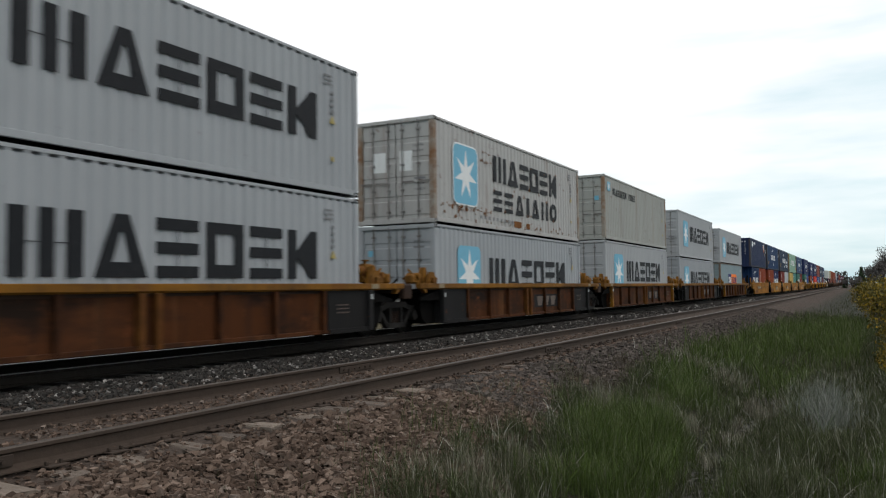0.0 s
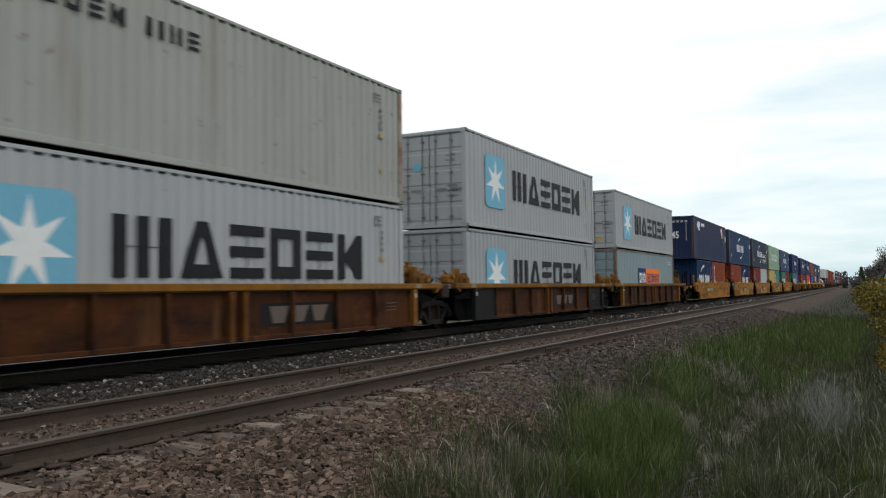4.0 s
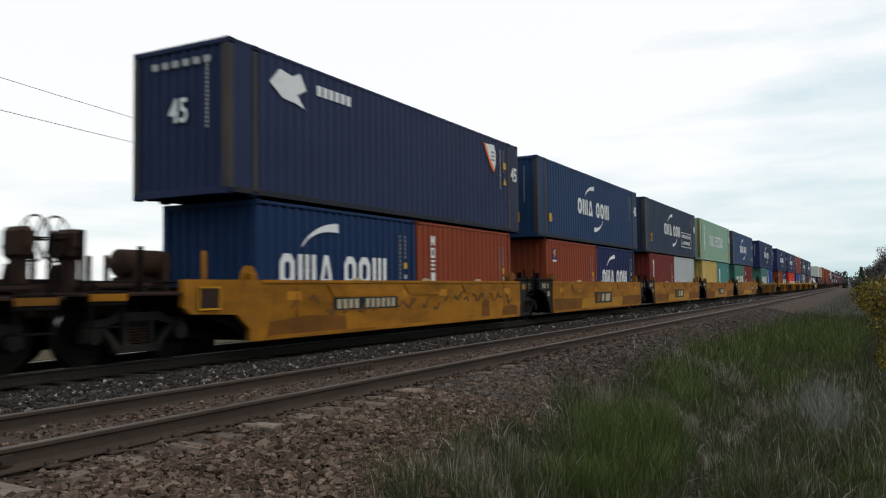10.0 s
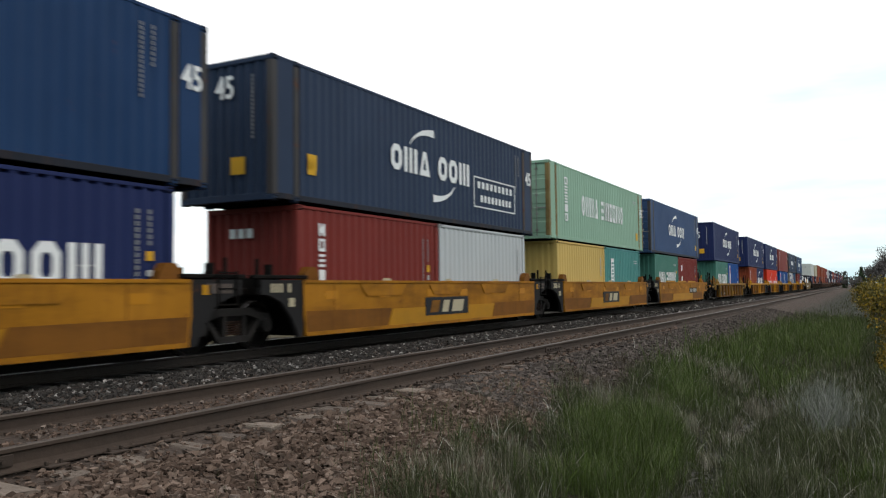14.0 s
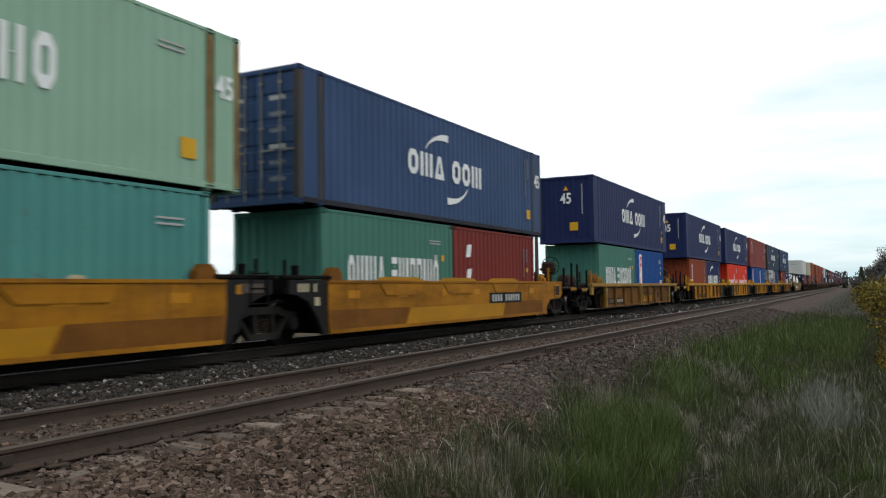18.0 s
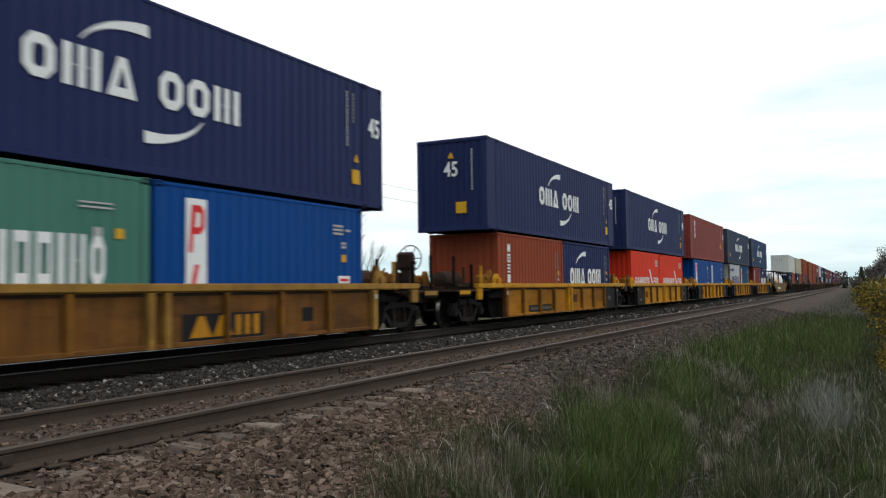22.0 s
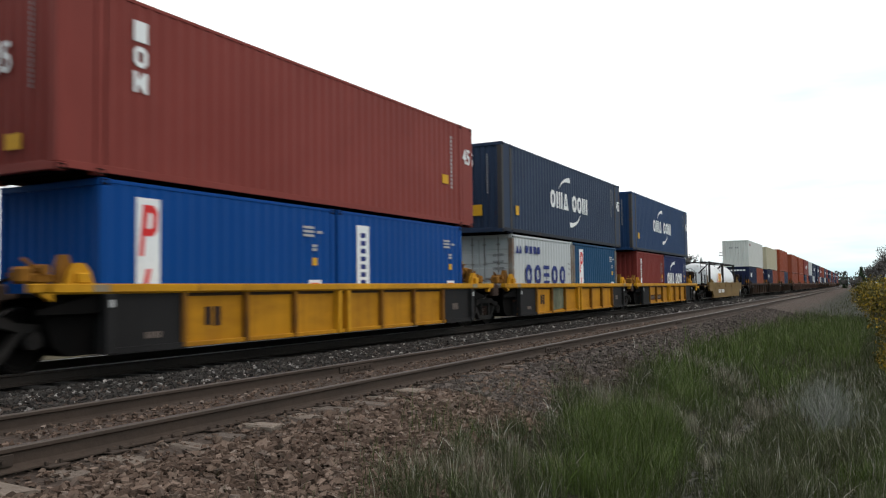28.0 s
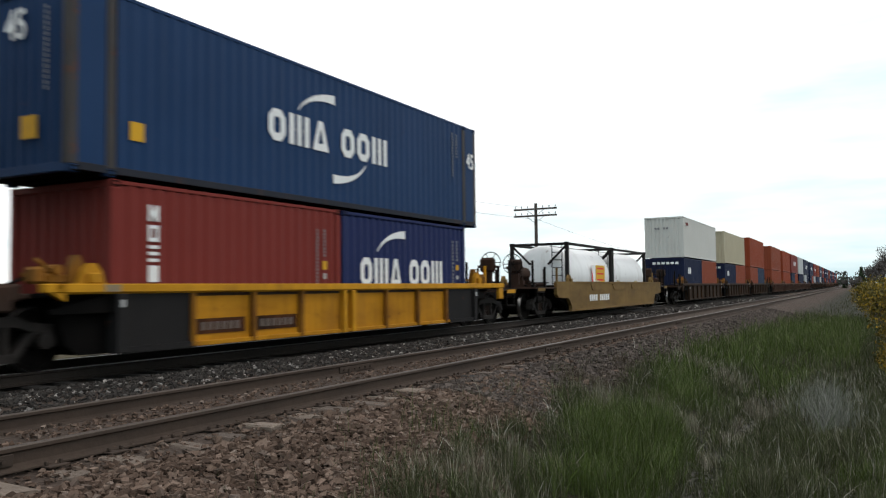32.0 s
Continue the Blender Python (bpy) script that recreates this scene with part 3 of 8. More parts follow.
def container(name, label, L, H, mat, near="blank", category="container", far=False, trim=None, posts=None):
    """A freight container on its base centre; near: what its end at low x shows, blank or doors."""
    root = new(name)
    tagged(root, label, category, "containers on the train")
    root["size"] = (L, H)
    root["inset"] = 0.062 if near == "doors" else 0.0
    root.empty_display_size = 0.5
    trim = trim or mat
    posts = posts or trim
    long = L > 13
    closed = long or mat in (BLUE, GREEN, RED)
    h = L / 2
    key = (round(L, 2), round(H, 2))
    cuts = [-h + 0.1, -5.985, 5.985, h - 0.1] if long else [-h + 0.1, h - 0.1]
    spans = [(cuts[0], -6.205), (cuts[1], cuts[2]), (6.205, cuts[3])] if long else [(cuts[0], cuts[1])]

    def side(bm, s):
        for a, b in spans:
            if long and b - a < 1.0:        # the overhanging ends are plain sheet
                box(bm, a, b, s * (W / 2 - 0.012) - 0.004, s * (W / 2 - 0.012) + 0.004, 0.14, H - 0.05)
            else:
                corrugated(bm, a, b, 0.14, H - 0.05, s * (W / 2 - 0.008), -s, depth=0.017 if closed else 0.030, pocket=0.0 if closed or far else (0.035 if mat in THIN_TOP else 0.065))
    for s in (-1, 1):
        part("side_wall", shared(("side_wall", key, s, far, closed, mat in THIN_TOP), lambda bm: side(bm, s)), mat, root)
        part("top_rail", shared(("top_rail", L), lambda bm: box(bm, -h + 0.17, h - 0.17, -0.03, 0.03, -0.03, 0.03, 0.006)), trim, root, at=(0, s * (W / 2 - 0.034), H - 0.042))
        part("bottom_rail", shared(("bottom_rail", L), lambda bm: box(bm, -h + 0.17, h - 0.17, -0.03, 0.03, 0.032, 0.15, 0.006)), BASE_GRIME if posts is WORNPOST else trim, root, at=(0, s * (W / 2 - 0.034), 0.012))
        for e in (-1, 1):
            part("corner_post", shared(("corner_post", H), lambda bm: box(bm, -0.085, 0.085, -0.075, 0.075, 0.118, H - 0.118, 0.012)), posts, root, at=(e * (h - 0.088), s * (W / 2 - 0.078), 0))
            if long:
                part("middle_post", shared(("middle_post", H), lambda bm: box(bm, -0.085, 0.085, -0.07, 0.07, 0.118, H - 0.118, 0.012)), posts, root, at=(e * 6.096, s * (W / 2 - 0.070), 0))
            for z in (0.059, H - 0.059):
                part("corner_casting", casting_mesh(), trim, root, at=(e * (h - 0.089), s * (W / 2 - 0.081), z))
                if long:
                    part("corner_casting", casting_mesh(), trim, root, at=(e * 6.096, s * (W / 2 - 0.079), z))
    part("roof", shared(("roof", key), lambda bm: (box(bm, -h + 0.05, h - 0.05, -W / 2 + 0.03, W / 2 - 0.03, H - 0.05, H - 0.018), [box(bm, x, x + 0.11, -W / 2 + 0.15, W / 2 - 0.15, H - 0.018, H - 0.006) for x in np.arange(-h + 0.3, h - 0.3, 0.22)])), mat, root)
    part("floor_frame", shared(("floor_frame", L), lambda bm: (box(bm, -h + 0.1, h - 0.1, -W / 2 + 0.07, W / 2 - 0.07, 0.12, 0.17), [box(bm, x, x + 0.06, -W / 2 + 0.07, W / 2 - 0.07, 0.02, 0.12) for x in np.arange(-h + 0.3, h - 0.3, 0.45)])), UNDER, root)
    for e in (-1, 1):
        part("end_header", shared(("end_header",), lambda bm: box(bm, -0.05, 0.05, -W / 2 + 0.16, W / 2 - 0.16, -0.055, 0.05, 0.008)), trim, root, at=(e * (h - 0.055), 0, H - 0.055))
        part("end_sill", shared(("end_sill",), lambda bm: box(bm, -0.05, 0.05, -W / 2 + 0.16, W / 2 - 0.16, -0.06, 0.08, 0.008)), trim, root, at=(e * (h - 0.055), 0, 0.075))
        doors = (near == "doors") == (e < 0)
        if e > 0 and far:
            doors = False
        if not doors:
            part("end_wall", shared(("end_wall", key, e), lambda bm: corrugated(bm, -W / 2 + 0.14, W / 2 - 0.14, 0.13, H - 0.09, e * (h - 0.03), -e, "y", 0.24, 0.044)), mat, root)
        else:
            for s in (-1, 1):
                leaf = part("door", shared(("door", round(H, 2)), lambda bm: door_leaf(bm, 0.006, W / 2 - 0.155, 0.15, H - 0.11)), mat, root, at=(e * (h - 0.06), 0, 0))
                if s < 0 and e < 0:
                    leaf.scale = (1, -1, 1)
                elif e > 0:
                    leaf.scale = (-1, s, 1)
                if not far:
                    for y in (0.22, 0.72):
                        def bar(bm):
                            rod(bm, (-0.045, 0, 0.10), (-0.045, 0, H - 0.07), 0.019, 8)
                            for z in (0.3, 0.9, 1.6, H - 0.35):
                                box(bm, -0.06, 0.0, -0.05, 0.05, z, z + 0.05)
                            box(bm, -0.07, -0.05, -0.02, 0.38, 1.12, 1.16)
                        part("lock_rod", shared(("lock_rod", round(H, 2)), bar), GALV, leaf, at=(0, y, 0))
    return root


def casting_mesh():
    """Corner casting; flat dark ovals on its faces stand for the shade in its openings."""
    key = ("corner_casting",)
    if key not in MESHES:
        bm = bmesh.new()
        box(bm, -0.089, 0.089, -0.081, 0.081, -0.059, 0.059, 0.014)
        n = len(bm.faces)
        for axis, far_, wide, high in (("y", 0.0825, 0.042, 0.026), ("x", 0.0905, 0.038, 0.026)):
            for s in (-1, 1):
                ring = []
                for k in range(10):
                    w = 2 * math.pi * k / 10
                    p, z = wide * math.cos(w), high * math.sin(w)
                    ring.append(bm.verts.new((p, s * far_, z) if axis == "y" else (s * far_, p, z)))
                bm.faces.new(ring)
        bm.faces.ensure_lookup_table()
        for f in bm.faces[n:]:
            f.material_index = 1
        MESHES[key] = keep("corner_casting", bm)
        MESHES[key].materials.append(UNDER)
    return MESHES[key]


def sits(ob, c, y, z):
    """Notes where a thing stands on the train: its centre along the train, and its offset."""
    ob["along"] = c
    ob["base"] = z
    TRAIN.append(ob)
    return ob


TRAIN = []
WHEELS = []
HC, STD, L40, L45, L20 = 2.896, 2.591, 12.192, 13.716, 6.058
FLOOR_Z = 0.27
# ---------------------------------------------------------------- ground


def lift(x, a):
    """Height of the ground; a is the distance across, with the line's bend taken off."""
    pts = [(-400, 1.0), (-40, -0.2), (-9, -0.55), (-3, -0.85), (0.5, -0.95), (1.8, -0.92), (3.0, -0.66), (4.5, -0.30), (5.05, -0.232), (5.5, -0.206), (5.62, -0.17), (7.4, -0.165), (7.7, -0.16), (8.8, -0.12), (9.7, -0.17), (10.1, -0.235), (13.4, -0.20), (14.3, -0.17), (15.6, -0.55), (18, -0.75), (40, -0.8), (400, -0.4)]
    return float(np.interp(a, [p[0] for p in pts], [p[1] for p in pts]))


def ground_z(x, a):
    k = 1.0 if not 5.0 < a < 13.5 else 0.30
    ditch = 0.13 * math.exp(-((a - 1.72) / 0.42) ** 2) if 2 < x < 22 else 0.0
    return lift(x, a) - ditch + 0.05 * k * noise.noise((x * 0.8, a * 0.8, 0)) + 0.03 * k * noise.noise((x * 2.3, a * 2.3, 5))


def graded(a, b, fine, near0, near1, grow=1.12):
    v = list(np.arange(near0, near1, fine))
    s, x = fine, near1
    while x < b:
        v.append(x)
        s *= grow
        x += s
    v.append(b)
    s, x = fine, near0
    while x > a:
        s *= grow
        x -= s
        v.insert(0, max(x, a))
    return v


def ground():
    xs, ys = graded(-600, 4000, 0.30, -2, 40), graded(-1800, 2500, 0.22, -2, 18)
    verts, across = [], []
    for x in xs:
        for a in ys:
            verts.append((x, a + bend(x), ground_z(x, a)))
            across.append(a)
    ny = len(ys)
    faces = [(i * ny + j, (i + 1) * ny + j, (i + 1) * ny + j + 1, i * ny + j + 1) for i in range(len(xs) - 1) for j in range(ny - 1)]
    me = bpy.data.meshes.new("ground")
    me.from_pydata(verts, [], faces)
    at = me.attributes.new("across", "FLOAT", "POINT")
    at.data.foreach_set("value", across)
    ob = new("ground", me)
    tagged(ob, "gravel railway bed with grassy verge and flat fields", "ground", kind="structure")
    m, N, L, b = node_material("gravel_and_turf")
    geo = N.new("ShaderNodeNewGeometry")
    attr = N.new("ShaderNodeAttribute")
    attr.attribute_name = "across"
    pos = geo.outputs["Position"]
    wob = noise_node(N, L, pos, 0.9, 4)
    s = N.new("ShaderNodeMath")
    s.operation = "MULTIPLY_ADD"
    s.inputs[1].default_value = 2.2
    L.new(wob, s.inputs[0])
    L.new(attr.outputs["Fac"], s.inputs[2])
    vor = N.new("ShaderNodeTexVoronoi")
    vor.inputs["Scale"].default_value = 17
    L.new(pos, vor.inputs["Vector"])
    stone = blend(N, L, times(N, L, vor.outputs["Color"], 1.0), (0.040, 0.029, 0.023), (0.098, 0.073, 0.060))
    stone = blend(N, L, ramp(N, L, noise_node(N, L, pos, 0.35, 3), 0.35, 0.65), stone, (0.066, 0.052, 0.043))
    sx = N.new("ShaderNodeSeparateXYZ")
    L.new(pos, sx.inputs[0])
    # Ground among the shoulder stones is darkened as shade in their gaps.
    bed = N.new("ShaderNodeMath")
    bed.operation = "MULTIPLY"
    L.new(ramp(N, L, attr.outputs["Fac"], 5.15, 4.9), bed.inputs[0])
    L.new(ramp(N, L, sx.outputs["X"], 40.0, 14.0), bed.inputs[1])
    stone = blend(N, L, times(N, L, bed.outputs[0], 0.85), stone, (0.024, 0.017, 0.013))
    # Ballast from the train's track outward is darkened to carry the shade there.
    train_shade = ramp(N, L, attr.outputs["Fac"], 9.6, 10.4)
    stone = blend(N, L, times(N, L, train_shade, 0.9), stone, (0.024, 0.0195, 0.0165))
    turf = blend(N, L, ramp(N, L, noise_node(N, L, pos, 2.2, 6, 0.7), 0.3, 0.7), (0.020, 0.026, 0.009), (0.042, 0.037, 0.024))
    turf = blend(N, L, ramp(N, L, noise_node(N, L, pos, 14, 4, 0.7), 0.35, 0.75), turf, (0.014, 0.013, 0.009))
    lo = ramp(N, L, s.outputs[0], 4.1, 5.2)
    hi = ramp(N, L, s.outputs[0], 17.8, 17.0)
    both = N.new("ShaderNodeMath")
    both.operation = "MULTIPLY"
    L.new(lo, both.inputs[0])
    L.new(hi, both.inputs[1])
    turf = blend(N, L, ramp(N, L, attr.outputs["Fac"], 14.5, 16.0), turf, (0.066, 0.056, 0.032))
    far = ramp(N, L, sx.outputs["X"], 38.0, 60.0)
    turf = blend(N, L, far, turf, (0.036, 0.036, 0.027))
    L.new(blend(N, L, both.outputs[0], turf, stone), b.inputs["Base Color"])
    b.inputs["Specular IOR Level"].default_value = 0.1
    b.inputs["Roughness"].default_value = 0.95
    bump_on(N, L, b, vor.outputs["Distance"], 0.05, 0.8)
    me.materials.append(m)
    return ob


ground()


def rail_profile(bm, xs, y):
    """A T-rail swept along the line; its top at z = 0."""
    sec = [(-0.075, -0.18), (0.075, -0.18), (0.075, -0.168), (0.02, -0.150), (0.009, -0.130), (0.009, -0.05), (0.036, -0.035), (0.036, -0.008), (0.028, 0.0), (-0.028, 0.0), (-0.036, -0.008), (-0.036, -0.035), (-0.009, -0.05), (-0.009, -0.130), (-0.02, -0.150), (-0.075, -0.168)]
    rings = [[bm.verts.new((x, y + bend(x) + a, z)) for a, z in sec] for x in xs]
    n = len(sec)
    for p, q in zip(rings, rings[1:]):
        for i in range(n):
            bm.faces.new((p[i], q[i], q[(i + 1) % n], p[(i + 1) % n]))
    bm.faces.new(rings[0][::-1])
    bm.faces.new(rings[-1])
    bmesh.ops.recalc_face_normals(bm, faces=bm.faces)


def track(y, label, head, web):
    root = new("rail_track")
    tagged(root, label, "railway track", kind="structure")
    xs = list(np.arange(-60, 60, 12.0)) + list(np.arange(60, 190, 10)) + list(np.arange(200, 1200, 100))
    for s in (-1, 1):
        bm = bmesh.new()
        rail_profile(bm, xs, y + s * 0.7525)
        me = bpy.data.meshes.new("rail")
        bm.to_mesh(me)
        bm.free()
        me.materials.append(web)
        me.materials.append(head)
        for p in me.polygons:
            if p.normal.z > 0.5 and p.center.z > -0.012:
                p.material_index = 1
        ob = new("rail", me)
        ob.parent = root
        tagged(ob, "rusty steel rail with worn head")
    return root


NEAR_TRACK = track(TRACK_NEAR, "empty near railway track, rusty rails on wooden ties", RAIL_TOP, RAIL_SIDE)
FAR_TRACK = track(TRACK_FAR, "railway track under the train, rails on wooden ties", POLISHED, SHADE_RAIL)
# ---------------------------------------------------------------- well cars
R_WHEEL = 0.46


def wheelset_mesh():
    key = ("wheelset",)
    if key not in MESHES:
        bm = bmesh.new()
        for s in (-1, 1):
            prof = [(0.60, 0.09), (0.62, 0.11), (0.70, 0.13), (0.69, 0.36), (0.66, 0.40), (0.665, 0.486), (0.69, 0.49), (0.705, 0.465), (0.80, 0.458), (0.80, 0.40), (0.76, 0.37), (0.755, 0.15), (0.80, 0.12), (0.80, 0.09)]
            lathe(bm, [(s * a, r) for a, r in prof], 28)
        rod(bm, (0, -1.05, 0), (0, 1.05, 0), 0.085, 12)
        for s in (-1, 1):
            for i in range(3):
                w = 2 * math.pi * i / 3
                rod(bm, (0.05 * math.cos(w), s * 1.05, 0.05 * math.sin(w)), (0.05 * math.cos(w), s * 1.075, 0.05 * math.sin(w)), 0.016, 6)
        me = bpy.data.meshes.new("wheelset")
        bm.to_mesh(me)
        bm.free()
        me.materials.append(IRON)
        me.materials.append(TREAD)
        for p in me.polygons:
            r = math.hypot(p.center.x, p.center.z)
            if r > 0.455 and 0.70 < abs(p.center.y) < 0.81:
                p.material_index = 1
        MESHES[key] = me
    return MESHES[key]


def side_frame(bm):
    """Cast truck side: arched top, two jaws, a dipped lower chord and two windows."""
    y0, y1 = -0.07, 0.07
    prism(bm, [(-1.02, 0.56), (-0.98, 0.68), (-0.60, 0.72), (-0.45, 0.80), (0.45, 0.80), (0.60, 0.72), (0.98, 0.68), (1.02, 0.56), (0.72, 0.56), (0.40, 0.66), (-0.40, 0.66), (-0.72, 0.56)], y0, y1)
    for s in (-1, 1):
        prism(bm, [(s * 1.04, 0.57), (s * 1.04, 0.36), (s * 0.98, 0.36), (s * 0.96, 0.57)], y0, y1)
        prism(bm, [(s * 0.72, 0.57), (s * 0.62, 0.57), (s * 0.30, 0.22), (s * 0.42, 0.18)], y0, y1)
        prism(bm, [(s * 0.30, 0.68), (s * 0.22, 0.68), (s * 0.22, 0.28), (s * 0.30, 0.28)], y0, y1)
    prism(bm, [(-0.44, 0.17), (0.44, 0.17), (0.38, 0.29), (-0.38, 0.29)], y0, y1)


def springs(bm):
    for x in (-0.13, 0.0, 0.13):
        for k in range(6):
            hoop_z = 0.31 + 0.045 * k
            lathe_ring(bm, x, hoop_z)


def lathe_ring(bm, x, z):
    n = 10
    a = [bm.verts.new((x + 0.055 * math.cos(2 * math.pi * i / n), 0.055 * math.sin(2 * math.pi * i / n), z)) for i in range(n)]
    b = [bm.verts.new((x + 0.055 * math.cos(2 * math.pi * i / n), 0.055 * math.sin(2 * math.pi * i / n), z + 0.028)) for i in range(n)]
    for i in range(n):
        j = (i + 1) % n
        bm.faces.new((a[i], a[j], b[j], b[i]))
    bm.faces.new(b)
    bm.faces.new(a[::-1])


def truck(parent, x):
    """Two axles in a three-piece truck under a car's end."""
    t = part("truck", shared(("truck_bolster",), lambda bm: (box(bm, -0.2, 0.2, -1.0, 1.0, 0.52, 0.70, 0.02), box(bm, -0.25, 0.25, -0.25, 0.25, 0.70, 0.82, 0.02), box(bm, -0.9, 0.9, -0.55, -0.50, 0.3, 0.36), box(bm, -0.9, 0.9, 0.50, 0.55, 0.3, 0.36))), IRON, parent, "dark cast steel truck", at=(x, 0, 0))
    for s in (-1, 1):
        part("side_frame", shared(("side_frame",), side_frame), CAST, t, at=(0, s * 0.98, 0))
        tagged(part("spring_nest", shared(("spring_nest",), springs), RUST, t, at=(0, s * 0.98, 0)), kind="stuff")
        for e in (-1, 1):
            part("bearing_cap", shared(("bearing_cap",), lambda bm: (rod(bm, (0, -0.10, 0), (0, 0.10, 0), 0.13, 14), rod(bm, (0, -0.12, 0), (0, 0.12, 0), 0.07, 10))), CAST, t, at=(e * 0.86, s * 1.0, R_WHEEL))
    for e in (-1, 1):
        w = part("wheelset", wheelset_mesh(), None, t, "steel wheelset with polished treads", at=(e * 0.86, 0, R_WHEEL))
        WHEELS.append((w, e * 0.86))


def post(parent, x, y, z0, z1, mat, w=0.035):
    part("stanchion", shared(("stanchion", round(z1 - z0, 2), w), lambda bm: (box(bm, -w, w, -w, w, 0, z1 - z0, 0.006), box(bm, -w - 0.02, w + 0.02, -w - 0.02, w + 0.02, 0, 0.02))), mat, parent, at=(x, y, z0))


def brake_gear(parent, x, e, mat):
    """Hand brake: housing on a bracket, with a spoked wheel."""
    def house(bm):
        box(bm, -0.13, 0.13, -0.25, 0.25, 0.56, 1.04, 0.07)
        box(bm, -0.07, 0.07, -0.14, 0.14, 0.0, 0.60, 0.01)
        prism(bm, [(-0.22, 0), (0.22, 0), (0.08, 0.5), (-0.08, 0.5)], 0.16, 0.20)
        rod(bm, (0, -0.30, 0.75), (0, 0.34, 0.75), 0.05, 8)
    hb = part("brake_housing", shared(("brake_housing",), house), RUST, parent, "rusty hand brake housing", at=(x, -0.45, 1.06))

    def wheel(bm):
        hoop(bm, (0, 0, 0), 0.35, 0.016)
        for i in range(6):
            w = math.pi * i / 3
            rod(bm, (0, 0, 0), (0, 0.35 * math.cos(w), 0.35 * math.sin(w)), 0.012, 6)
        rod(bm, (-0.04, 0, 0), (0.14, 0, 0), 0.035, 8)
    part("brake_wheel", shared(("brake_wheel",), wheel), IRON, hb, "spoked hand brake wheel", at=(e * 0.24, 0, 0.88))


def reservoir(parent, x, y, z, mat, r=0.24, n=1.0):
    part("air_reservoir", shared(("air_reservoir", r, n), lambda bm: (lathe(bm, [(-n / 2 - 0.08, 0.02), (-n / 2 - 0.05, r * 0.6), (-n / 2, r), (n / 2, r), (n / 2 + 0.05, r * 0.6), (n / 2 + 0.08, 0.02)], 18, "x"), box(bm, -n * 0.35, -n * 0.28, -r, r, -r - 0.06, 0), box(bm, n * 0.28, n * 0.35, -r, r, -r - 0.06, 0))), mat, parent, at=(x, y, z))


def coupler(parent, x, e):
    def make(bm):
        box(bm, 0.0, 0.55, -0.08, 0.08, 0.72, 0.90, 0.02)
        prism(bm, [(0.5, 0.66), (0.86, 0.66), (0.92, 0.75), (0.92, 0.9), (0.84, 0.98), (0.5, 0.98)], -0.16, 0.12)
        rod(bm, (0.3, 0.25, 0.66), (0.75, 0.32, 0.35), 0.025, 8)
        rod(bm, (0.75, 0.32, 0.35), (1.0, 0.1, 0.4), 0.025, 8)
    ob = part("coupler", shared(("coupler",), make), IRON, parent, "cast steel knuckle coupler with air hose", at=(x, 0, 0))
    if e < 0:
        ob.rotation_euler = (0, 0, math.pi)


def guide(bm):
    """Cast box guide on the chord."""
    prism(bm, [(-0.22, 0), (0.22, 0), (0.16, 0.18), (0.05, 0.30), (-0.06, 0.30), (-0.16, 0.18)], -0.05, 0.05)
    box(bm, -0.10, 0.10, -0.14, -0.05, 0.0, 0.16, 0.02)


